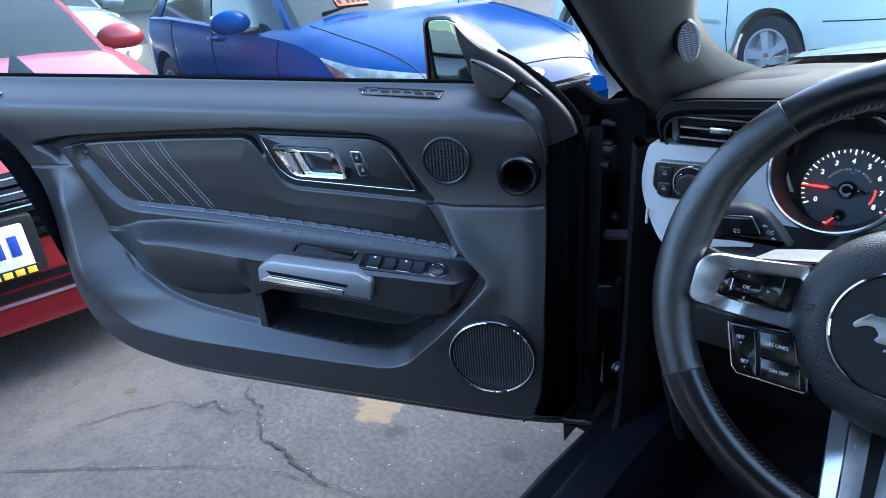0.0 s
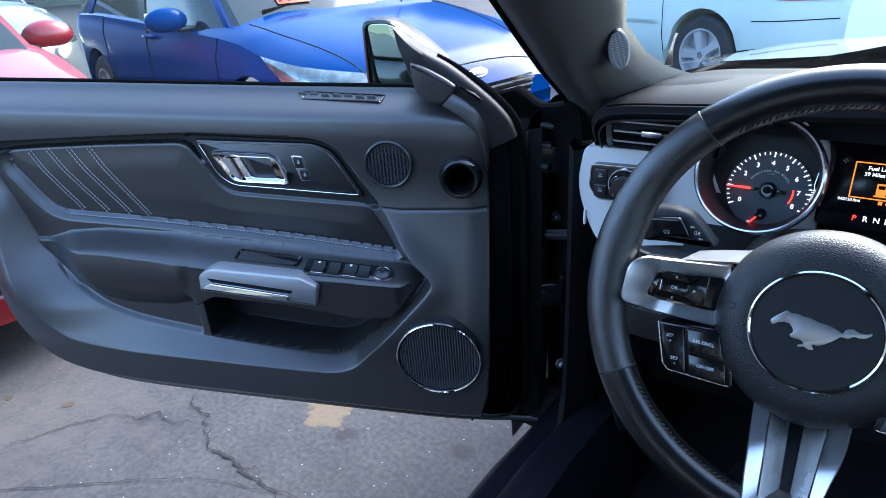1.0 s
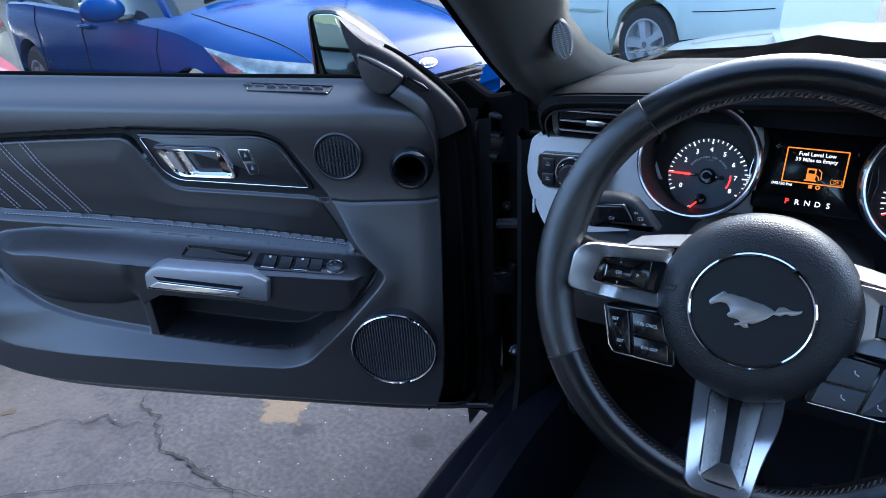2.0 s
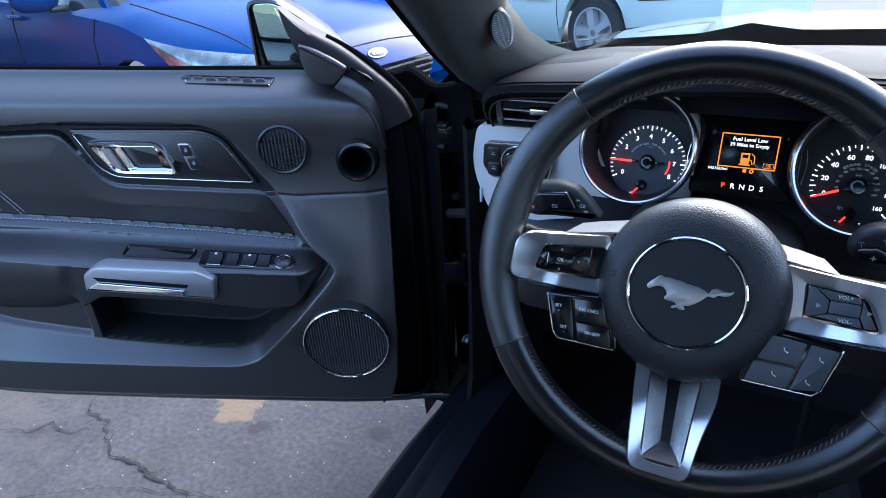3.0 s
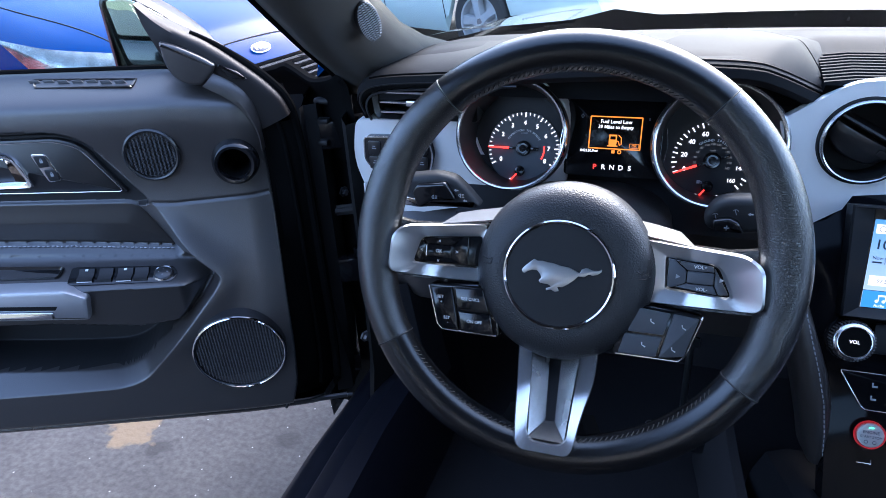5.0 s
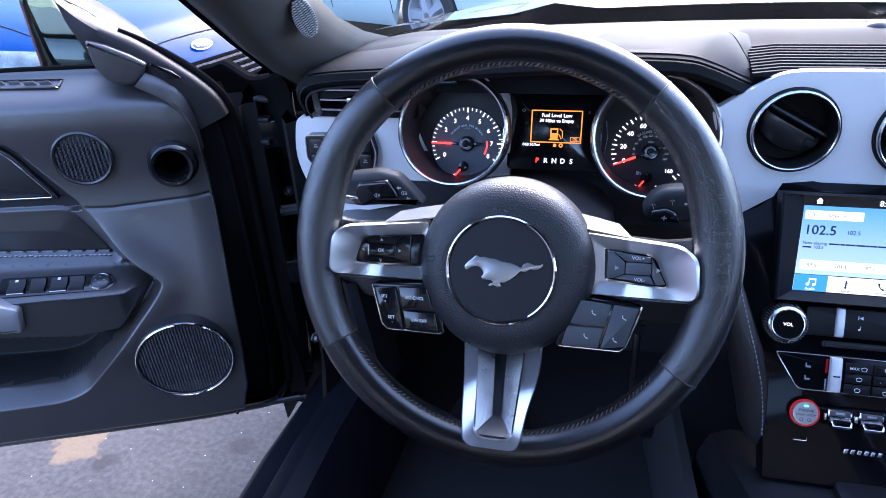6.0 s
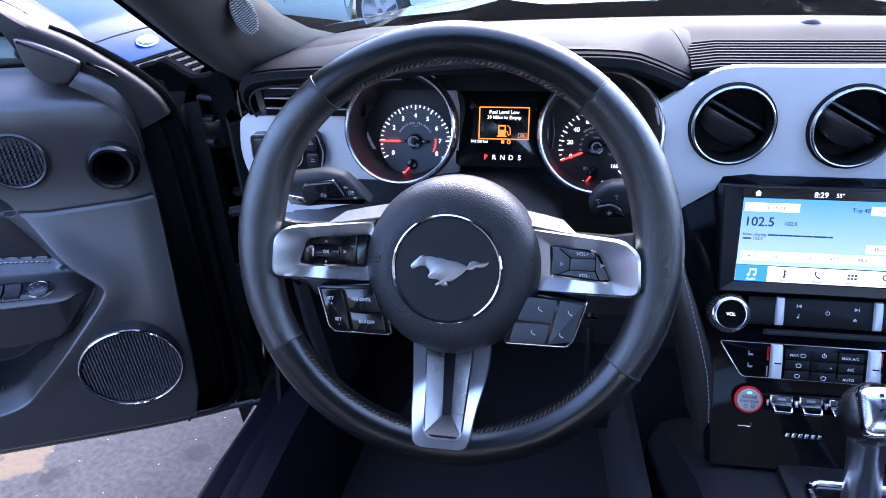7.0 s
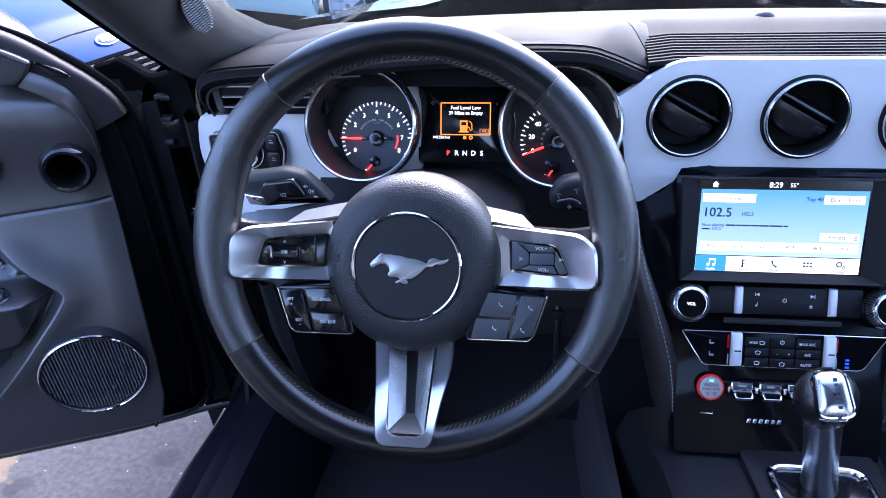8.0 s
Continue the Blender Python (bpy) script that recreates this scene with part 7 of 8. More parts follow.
# ---- centre stack ----
stack = thing("centre_stack", Matrix.Translation((0.46, 0.75, 0.5)), "gloss black centre stack with touch screen and controls", "console controls")
KI = Matrix.Translation((-0.46, -0.75, -0.5))


def kpt(name, bm, material, label="", parent=None, angle=35):
    bm.transform(KI)
    return part(name, bm, material, parent or stack, label, angle=angle)


def kword(text, size, material, m, parent, align="CENTER"):
    return writing("lettering", text, size, material, parent, KI @ m, align=align)


KEYBLACK = mat("satin_black_key", (0.008, 0.008, 0.009), 0.42, vary=0.1, scale=30, bump=0.05, bscale=900, spec=0.22)
PIANO = mat("deep_gloss_black", (0.004, 0.004, 0.005), 0.10, vary=0.05, scale=8, spec=0.08)
SC = FR(0.721, 18, 0.46, 0.785)
CT = FR(0.672, 26, 0.47, 0.665)
# body
bm = bmesh.new()
rows = []
for k, x in enumerate((0.334, 0.342, 0.40, 0.47, 0.56, 0.60, 0.608)):
    e = 0.012 if k in (0, 6) else 0.0
    g = (1.0, 0.8, 0.3, 0.0, -0.3, -0.8, -1.0)[k]
    b = 0.034 if abs(g) > 0.5 else 0.0   # the silver panel laps over the upper corners
    rows.append([(x - 0.046 * g, 0.757 + e + b, 0.842), (x - 0.042 * g, 0.743 + e + b, 0.838), (x - 0.016 * g, 0.709 + e, 0.722), (x - 0.014 * g, 0.702 + e, 0.716), (x + 0.014 * g, 0.640 + e, 0.586), (x + 0.018 * g, 0.612 + e, 0.535), (x + 0.018 * g, 0.66, 0.50)])
loft(bm, rows)
kpt("stack_body", bm, PIANO, "gloss black fascia", angle=50)
# screen
bm = bmesh.new()
outer = [(-0.118, 0.0555), (0.118, 0.0555), (0.112, -0.0645), (-0.112, -0.0645)]
inn = [(-0.0945, 0.0525), (0.0885, 0.0525), (0.0885, -0.0545), (-0.0935, -0.0545)]
loft(bm, [[SC @ Vector((x, y, -0.01)) for x, y in outer], [SC @ Vector((x, y, 0.010)) for x, y in outer], [SC @ Vector((x * 0.985, y * 0.975, 0.012)) for x, y in outer], [SC @ Vector((x, y, 0.0012)) for x, y in inn]], closed=True)
bz = kpt("screen_bezel", bm, KEYBLACK, "grey-black screen bezel", angle=20)
bm = bmesh.new()
prism(bm, [(-0.0945, 0.0525), (0.0885, 0.0525), (0.0885, -0.0545), (-0.0935, -0.0545)], -0.002, 0.0008, 0, SC)
scr = kpt("screen", bm, GLOSS, "touch screen showing a radio page", bz)


def screen_blue():
    m = mat("blue_screen", (0.25, 0.6, 0.95), 0.3, vary=0)
    nt = m.node_tree
    b = nt.nodes["Principled BSDF"]
    co = nt.nodes.new("ShaderNodeTexCoord")
    sep = nt.nodes.new("ShaderNodeSeparateXYZ")
    mr = nt.nodes.new("ShaderNodeMapRange")
    r = nt.nodes.new("ShaderNodeValToRGB")
    r.color_ramp.elements[0].color, r.color_ramp.elements[1].color = (0.46, 0.60, 0.82, 1), (0.06, 0.30, 0.68, 1)
    mr.inputs[1].default_value, mr.inputs[2].default_value = 0.25, 0.33
    nt.links.new(co.outputs["Object"], sep.inputs[0])
    nt.links.new(sep.outputs["Z"], mr.inputs[0])
    nt.links.new(mr.outputs[0], r.inputs[0])
    nt.links.new(r.outputs[0], b.inputs["Emission Color"])
    b.inputs["Base Color"].default_value = (0.02, 0.04, 0.06, 1)
    b.inputs["Emission Strength"].default_value = 0.15
    return m


SWHITE = mat("lit_white", (0.92, 0.93, 0.95), 0.4, vary=0, emit=0.19)
SCREAM = mat("lit_cream", (0.86, 0.87, 0.80), 0.4, vary=0, emit=0.17)
SBLUE = mat("lit_blue_tab", (0.04, 0.25, 0.62), 0.4, vary=0, emit=0.18)
SDARK = mat("dark_screen_print", (0.02, 0.03, 0.06), 0.5, vary=0)


def pane(name, x0, y0, x1, y1, z, material):
    bm = bmesh.new()
    prism(bm, [(x0, y0), (x1, y0), (x1, y1), (x0, y1)], z - 0.0003, z, 0, SC)
    return kpt(name, bm, material, parent=scr)


pane("page", -0.0925, -0.0345, 0.0865, 0.0415, 0.0012, screen_blue())
pane("tab_bar", -0.0925, -0.0535, 0.0865, -0.0355, 0.0012, SCREAM)
pane("active_tab", -0.0925, -0.0535, -0.0585, -0.0350, 0.0016, SBLUE)
for x0, y0, x1, y1 in ((-0.0904, 0.0267, -0.0332, 0.0364), (0.0398, 0.0264, 0.0825, 0.0361), (0.0402, -0.0159, 0.082, -0.0065), (-0.089, -0.0293, 0.0823, -0.0185)):
    pane("button", x0, y0, x1, y1, 0.0017, SWHITE)
for s, x, y, size, col, al in (("8:29", -0.0132, 0.0468, 0.0085, SWHITE, "CENTER"), ("55°", 0.0062, 0.0468, 0.0062, SWHITE, "CENTER"), ("Sources", -0.058, 0.0315, 0.0062, SDARK, "CENTER"), ("Top 40", 0.0385, 0.0315, 0.0062, SDARK, "RIGHT"),
                               ("Direct Tune", 0.0612, 0.0312, 0.0062, SDARK, "CENTER"), ("102.5", -0.0895, 0.0148, 0.0145, SDARK, "LEFT"), ("102.5", -0.0475, 0.0138, 0.0062, SDARK, "LEFT"), ("Presets", 0.058, -0.0112, 0.0062, SDARK, "CENTER")):
    kword(s, size, col, SC @ pose(x, y, 0.0022), scr, al)
for i, s in enumerate(("97.5", "101.1", "97.3", "97.7", "98.3", "99.3")):
    kword(s, 0.0056, SDARK, SC @ pose(-0.077 + 0.0288 * i, -0.0242, 0.0022), scr)
# a line naming the song: the names as plain bars
kword("Now playing", 0.0048, SDARK, SC @ pose(-0.0894, 0.0006, 0.0022), scr, "LEFT")
for y, x, xs in ((0.0006, -0.0632, (0.013, 0.006, 0.012, 0.011, 0.004, 0.009, 0.018, 0.006)), (-0.0040, -0.0892, (0.011, ))):
    for w in xs:
        bm = bmesh.new()
        box(bm, (x + w * 0.42, y, 0.0021), (w * 0.78, 0.0017, 0.0002), 0, SC)
        kpt("text_bar", bm, SDARK, parent=scr)
        x += w * 0.86
kword("102.5", 0.0048, SDARK, SC @ pose(-0.0785, -0.0040, 0.0022), scr, "LEFT")
for i, word in enumerate(("Audio", "Climate", "Phone", "Apps", "Settings")):
    kword(word, 0.0042, SWHITE if i == 0 else SDARK, SC @ pose(-0.0755 + 0.0352 * i, -0.0508, 0.0022), scr)
x = -0.0755
bm = bmesh.new()
for dx in (-0.003, 0.0035):
    revolve(bm, [(0.0, 0.0022), (0.0017, 0.0022)], 14, SC @ pose(x + dx, -0.0458, 0))
    box(bm, (x + dx + 0.0014, -0.0428, 0.0022), (0.0008, 0.0062, 0.0002), 0, SC)
box(bm, (x + 0.0016, -0.0398, 0.0022), (0.0075, 0.0018, 0.0002), 0, SC)
kpt("note_icon", bm, SWHITE, parent=scr)
bm = bmesh.new()
box(bm, (-0.0403, -0.0428, 0.0022), (0.0014, 0.008, 0.0002), 0, SC)
for k in range(3):
    box(bm, (-0.0388, -0.0402 - 0.0018 * k, 0.0022), (0.002, 0.0007, 0.0002), 0, SC)
revolve(bm, [(0.0, 0.0022), (0.0013, 0.0022)], 12, SC @ pose(-0.0403, -0.0468, 0))
kpt("thermometer_icon", bm, SDARK, parent=scr)
bm = bmesh.new()
tube(bm, [(-0.008, -0.0395, 0.0022), (-0.0078, -0.0425, 0.0022), (-0.0058, -0.0452, 0.0022), (-0.003, -0.0465, 0.0022)], [0.0012, 0.0006, 0.0006, 0.0012], 6, m=SC)
kpt("phone_icon", bm, SDARK, parent=scr)
bm = bmesh.new()
for a in range(3):
    for b in range(2):
        box(bm, (0.027 + 0.0036 * a, -0.0415 - 0.0036 * b, 0.0022), (0.0024, 0.0022, 0.0002), 0, SC)
kpt("apps_icon", bm, SDARK, parent=scr)
bm = bmesh.new()
revolve(bm, [(0.002, 0.0022), (0.0034, 0.0022)], 14, SC @ pose(0.0645, -0.042, 0))
revolve(bm, [(0.0011, 0.0022), (0.0021, 0.0022)], 12, SC @ pose(0.0695, -0.0455, 0))
kpt("gears_icon", bm, SDARK, parent=scr)
bm = bmesh.new()
prism(bm, [(-0.0815, 0.0470), (-0.078, 0.0505), (-0.0745, 0.0470), (-0.0755, 0.0470), (-0.0755, 0.0438), (-0.0805, 0.0438), (-0.0805, 0.0470)], 0.0018, 0.0021, 0, SC)
kpt("home_icon", bm, SWHITE, parent=scr)
bm = bmesh.new()
revolve(bm, [(0.0026, 0.0022), (0.0033, 0.0022)], 18, SC @ pose(-0.0845, 0.0315, 0))
kpt("source_icon", bm, SDARK, parent=scr)
bm = bmesh.new()
for k in range(3):
    box(bm, (0.0778, -0.0088 - 0.0024 * k, 0.0021), (0.0036, 0.0009, 0.0002), 0, SC)
kpt("list_icon", bm, SDARK, parent=scr)


# knobs and keys
def half_round(bm, x, w, y0, y1, rise):
    """A rounded upright bar on the fascia, crowned across its width and rolled over at its ends."""
    rows = []
    for y, k in ((y0, 0.2), (y0 - 0.0012, 0.85), (y0 - 0.004, 1.0), ((y0 + y1) / 2, 1.06), (y1 + 0.004, 1.0), (y1 + 0.0012, 0.85), (y1, 0.2)):
        rows.append([CT @ Vector((x + w * math.cos(a), y, 0.001 + rise * k * math.sin(a) ** 0.3)) for a in [math.pi * j / 12 for j in range(13)]])
    loft(bm, rows)


def knob(x, word):
    m = CT @ Matrix.Translation((x, 0.039, 0.0))
    bm = bmesh.new()
    revolve(bm, [(0.0, 0.019), (0.0155, 0.019), (0.0165, 0.018), (0.0170, 0.004), (0.0, 0.004)], 40, m)
    k = kpt("knob", bm, RUBBER, "round black knob with knurled chrome ring")
    bm = bmesh.new()
    revolve(bm, [(0.0150, 0.0180), (0.0158, 0.0198), (0.0168, 0.0200), (0.0176, 0.0190), (0.0196, 0.0180), (0.0207, 0.0155), (0.0212, 0.004)], 56, m)
    kpt("chrome_ring", bm, ALU, "bright ring", k)
    for i in range(40):
        bm = bmesh.new()
        box(bm, (0.0212, 0, 0.0105), (0.0012, 0.0014, 0.011), 0, m @ pose(0, 0, 0, 0, 0, 9 * i))
        kpt("knurl", bm, SHADOWSTEEL, parent=k)
    bm = bmesh.new()
    revolve(bm, [(0.0, 0.0005), (0.0235, 0.003), (0.0245, 0.0)], 40, m)
    kpt("knob_well", bm, GLOSS, parent=k)
    kword(word, 0.0052, WGLOW, m @ pose(0, 0, 0.0194), k)


knob(-0.1085, "VOL")
knob(0.1067, "TUNE")
bm = bmesh.new()
prism(bm, rounded([(-0.086, 0.0595), (0.084, 0.0595), (0.084, 0.027), (-0.086, 0.027)], 0.004), -0.004, 0.003, 0.0012, CT)
bar = kpt("radio_bar", bm, KEYBLACK, "black radio key bar")
for x in (-0.052, 0.0506):
    bm = bmesh.new()
    half_round(bm, x, 0.0044, 0.0600, 0.0270, 0.007)
    kpt("chrome_key", bm, SILVER, "upright chrome rocker", bar)
for x, y, kind in ((-0.0314, 0.0503, 1), (0.0293, 0.0496, 2), (-0.001, 0.044, 3), (-0.032, 0.0385, 4), (0.028, 0.0375, 5)):
    bm = bmesh.new()
    if kind < 3:
        s = -1 if kind == 1 else 1
        prism(bm, [(x - s * 0.0025, y - 0.002), (x + s * 0.0015, y), (x - s * 0.0025, y + 0.002)], 0.003, 0.0034, 0, CT)
        box(bm, (x + s * 0.0022, y, 0.0033), (0.0007, 0.004, 0.0004), 0, CT)
    elif kind == 3:
        revolve(bm, [(0.0017, 0.0034), (0.0024, 0.0034)], 16, CT @ pose(x, y, 0), 120, 420)
        box(bm, (x, y + 0.0018, 0.0034), (0.0006, 0.0028, 0.0004), 0, CT)
    elif kind == 4:
        revolve(bm, [(0.0, 0.0034), (0.0012, 0.0034)], 12, CT @ pose(x, y - 0.0012, 0))
        box(bm, (x + 0.001, y + 0.0008, 0.0034), (0.0006, 0.004, 0.0004), 0, CT)
    else:
        prism(bm, [(x - 0.002, y), (x + 0.002, y), (x, y + 0.0022)], 0.003, 0.0034, 0, CT)
        box(bm, (x, y - 0.001, 0.0033), (0.004, 0.0006, 0.0004), 0, CT)
    kpt("symbol", bm, WHITE, parent=bar)
bm = bmesh.new()
prism(bm, rounded([(-0.066, 0.0215), (0.064, 0.0215), (0.064, 0.0150), (-0.066, 0.0150)], 0.002), -0.006, -0.0005, 0, CT)
box(bm, (0, 0.0185, 0.0005), (0.128, 0.0035, 0.0012), 0.0004, CT)
kpt("disc_slot", bm, FLAT, "narrow disc slot")
# climate panel
CL = rounded([(-0.1135, 0.0055), (0.1135, 0.0055), (0.088, -0.0345), (-0.088, -0.0345)], [0.003, 0.003, 0.006, 0.006])
bm = bmesh.new()
prism(bm, CL, -0.004, 0.003, 0.001, CT)
cl = kpt("climate_panel", bm, PIANO, "black climate panel with a bright outline")
bm = bmesh.new()
tube(bm, [(x, y, 0.003) for x, y in CL], 0.0008, 6, closed=True, m=CT)
kpt("bright_line", bm, ALU, parent=cl)
for x in (-0.052, 0.0506):
    bm = bmesh.new()
    half_round(bm, x, 0.0062, 0.0050, -0.0345, 0.009)
    kpt("chrome_rocker", bm, SILVER, "tall chrome temperature rocker", cl)
    bm = bmesh.new()
    box(bm, (x, -0.0155, 0.0100), (0.007, 0.0018, 0.0012), 0.0003, CT)
    kpt("notch", bm, FLAT, parent=cl)
    s = -1 if x < 0 else 1
    bm = bmesh.new()
    box(bm, (x + (-0.0085 if x < 0 else 0.0085), -0.006, 0.0034), (0.0022, 0.016, 0.0006), 0, CT)
    kpt("warm_mark", bm, REDLENS, "red warm mark", cl)
    bm = bmesh.new()
    box(bm, (x + (-0.0085 if x < 0 else 0.0085), -0.0265, 0.0034), (0.0012, 0.012, 0.0006), 0, CT)
    kpt("cool_mark", bm, GREYP, parent=cl)
for i in range(3):
    for j in range(3):
        bm = bmesh.new()
        x, y = -0.0285 + 0.028 * i, -0.0055 - 0.0118 * j
        prism(bm, rounded([(x - 0.0132, y - 0.0053), (x + 0.0132, y - 0.0053), (x + 0.0132, y + 0.0053), (x - 0.0132, y + 0.0053)], 0.001), 0.002, 0.0045, 0.0007, CT)
        kpt("key", bm, KEYBLACK, parent=cl)
for s, x, y, z in (("MAX", -0.033, -0.006, 0.0046), ("MAX A/C", 0.0262, -0.006, 0.0046), ("A/C", 0.0271, -0.0185, 0.0046), ("AUTO", 0.0256, -0.0302, 0.0046), ("-", -0.0065, -0.0182, 0.0046), ("+", 0.0065, -0.0182, 0.0046)):
    kword(s, 0.0044, WHITE, CT @ pose(x, y, z + 0.0003), cl)
for x, y in ((-0.0235, -0.006), (-0.0277, -0.0175), (-0.0285, -0.0297), (-0.0006, -0.0302)):
    bm = bmesh.new()
    tube(bm, [(x - 0.003, y + 0.001, 0.0048), (x, y + 0.0022, 0.0048), (x + 0.003, y + 0.001, 0.0048), (x + 0.0018, y - 0.002, 0.0048), (x - 0.0018, y - 0.002, 0.0048)], 0.0004, 5, closed=True, m=CT)
    kpt("symbol", bm, WHITE, parent=cl)
bm = bmesh.new()
revolve(bm, [(0.0017, 0.005), (0.0024, 0.005)], 16, CT @ pose(-0.0014, -0.0045, 0), 120, 420)
box(bm, (-0.0014, -0.0027, 0.005), (0.0006, 0.0028, 0.0004), 0, CT)
kpt("symbol", bm, WHITE, parent=cl)
for y in (-0.0085, -0.0225):
    bm = bmesh.new()
    box(bm, (-0.079, y, 0.0033), (0.005, 0.002, 0.0004), 0, CT)
    box(bm, (-0.0812, y + 0.002, 0.0033), (0.0012, 0.004, 0.0004), 0, CT)
    kpt("seat_symbol", bm, GREYP, parent=cl)
for k in range(3):
    bm = bmesh.new()
    box(bm, (0.071, -0.0225 - 0.0042 * k, 0.0036), (0.0042, 0.0020, 0.0008), 0.0003, CT)
    kpt("indicator", bm, BLUEGLOW, "blue indicator", cl)
# start button and toggles
m = CT @ Matrix.Translation((-0.078, -0.0612, 0.0))
bm = bmesh.new()
revolve(bm, [(0.0, 0.0065), (0.0128, 0.006), (0.0138, 0.004), (0.0142, 0.0)], 40, m)
sb = kpt("start_button", bm, SHAFTSIL, "round silver start button with a red ring")
bm = bmesh.new()
revolve(bm, [(0.0140, 0.003), (0.0143, 0.0052), (0.0151, 0.0052), (0.0154, 0.002)], 48, m)
kpt("red_ring", bm, mat("red_button_ring", (0.6, 0.02, 0.03), 0.4, vary=0, emit=0.06), parent=sb)
bm = bmesh.new()
box(bm, (0, 0.0085, 0.0066), (0.0045, 0.0018, 0.0008), 0.0003, m)
kpt("indicator", bm, GREENGLOW, parent=sb)
kword("ENGINE", 0.0045, SDARK, m @ pose(0, 0.0035, 0.0070), sb)
kword("START STOP", 0.0036, SDARK, m @ pose(0, -0.0015, 0.0070), sb)
bm = bmesh.new()
for x in (-0.004, 0.004):
    revolve(bm, [(0.0014, 0.0069), (0.0020, 0.0069)], 12, m @ pose(x, -0.007, 0))
kpt("symbol", bm, SDARK, parent=sb)
bm = bmesh.new()
prism(bm, rounded([(-0.066, -0.052), (0.07, -0.052), (0.07, -0.073), (-0.060, -0.073)], 0.003), -0.004, 0.001, 0.0008, CT)
tg = kpt("toggle_panel", bm, PIANO, "row of chrome toggle switches")
for k in range(4):
    x = -0.0425 + 0.0315 * k
    bm = bmesh.new()
    prism(bm, rounded([(x - 0.0125, -0.0535), (x + 0.0125, -0.0535), (x + 0.0125, -0.0625), (x - 0.0125, -0.0625)], 0.001), 0.0, 0.004, 0.001, CT)
    tk = kpt("toggle", bm, CHROME, "chrome toggle", tg)
    bm = bmesh.new()
    loft(bm, [[CT @ Vector((x + s * w, y, z)) for s in (-1, 1)] for y, z, w in ((-0.0625, 0.002, 0.011), (-0.066, 0.010, 0.0105), (-0.070, 0.013, 0.0095), (-0.0735, 0.010, 0.0085), (-0.0735, 0.004, 0.0085), (-0.064, 0.0, 0.011))])
    kpt("lever", bm, ALU, parent=tk)
    # black patch that paints in the dark upper part of the chrome lever
    bm = bmesh.new()
    prism(bm, rounded([(x - 0.0085, -0.0640), (x + 0.0085, -0.0640), (x + 0.0075, -0.0695), (x - 0.0075, -0.0695)], 0.001), 0.008, 0.0131, 0.0006, CT)
    kpt("lever_inset", bm, PIANO, "black patch painting the lever's shade", tk)
    bm = bmesh.new()
    prism(bm, rounded([(x - 0.0105, -0.0550), (x + 0.0105, -0.0550), (x + 0.0105, -0.0612), (x - 0.0105, -0.0612)], 0.001), 0.002, 0.0043, 0.0003, CT)
    kpt("face", bm, SHADOWSTEEL, "dull grey face", tk)
    for s in (-1, 1):
        bm = bmesh.new()
        box(bm, (x + s * 0.0152, -0.062, 0.004), (0.0031, 0.008, 0.006), 0.001, CT)
        kpt("post", bm, ALU, parent=tk)
    bm = bmesh.new()
    box(bm, (x, -0.0580, 0.0045), (0.009, 0.0022, 0.0004), 0, CT)
    kpt("symbol", bm, GREYP, parent=tk)
# maker's plate as plain slanted bars, and a small hook mark
for i in range(6):
    bm = bmesh.new()
    x = -0.0325 + 0.0068 * i
    prism(bm, [(x - 0.0022, -0.1028), (x + 0.0022, -0.1028), (x + 0.0036, -0.0976), (x - 0.0008, -0.0976)], 0.0, 0.0012, 0.0003, CT)
    kpt("badge_bar", bm, ALU, "pale badge bar")
bm = bmesh.new()
tube(bm, [(-0.087, -0.0935, 0.001), (-0.073, -0.0935, 0.001), (-0.073, -0.089, 0.001)], 0.0007, 5, m=CT)
kpt("hook_mark", bm, ALU)
# padded sides of the stack
for s in (-1, 1):
    bm = bmesh.new()
    rows = []
    for y, z, xl, xr in ((0.74, 0.835, 0.268, 0.286), (0.70, 0.80, 0.270, 0.294), (0.675, 0.745, 0.285, 0.311), (0.662, 0.70, 0.297, 0.330), (0.655, 0.665, 0.307, 0.345), (0.645, 0.63, 0.318, 0.355), (0.638, 0.595, 0.328, 0.358), (0.634, 0.565, 0.336, 0.358), (0.634, 0.553, 0.343, 0.354)):
        if s > 0:
            xl, xr = 0.942 - xr, 0.942 - xl
        cx, d = (xl + xr) / 2, xr - xl
        rows.append([(cx + d / 2 * math.copysign(abs(math.cos(a)) ** 0.7, math.cos(a)), y + 0.03 + 0.03 * math.copysign(abs(math.sin(a)) ** 0.7, math.sin(a)), z - 0.010 * math.sin(a)) for a in [2 * math.pi * k / 20 for k in range(20)]])
    loft(bm, rows, closed=True, cap=True)
    pd = kpt("side_pad", bm, SOFT, "stitched padded side")
    for i in range(1, 8):
        bm = bmesh.new()
        p, q = [Vector((sum(v[0] for v in r) / 20 - s * 0.006, min(v[1] for v in r) + 0.0006, sum(v[2] for v in r) / 20 + 0.010)) for r in rows[i - 1:i + 1]]
        n = max(3, int((q - p).length / 0.006))
        for k in range(n):
            tube(bm, [p.lerp(q, (k + 0.1) / n), p.lerp(q, (k + 0.7) / n)], 0.0006, 5)
        kpt("stitching", bm, GREYP, parent=pd)

# ---- centre console and gear lever ----
CONSOLE = mat("dull_black_console", (0.010, 0.010, 0.012), 0.5, vary=0.15, scale=12, bump=0.25, bscale=800, spec=0.2)
console = thing("centre_console", Matrix.Translation((0.47, 0.3, 0.2)), "black centre console with a chrome framed gear gate", "console")
NI = Matrix.Translation((-0.47, -0.3, -0.2))


def npt(name, bm, material, label="", parent=None):
    bm.transform(NI)
    return part(name, bm, material, parent or console, label)


bm = bmesh.new()
rows = []
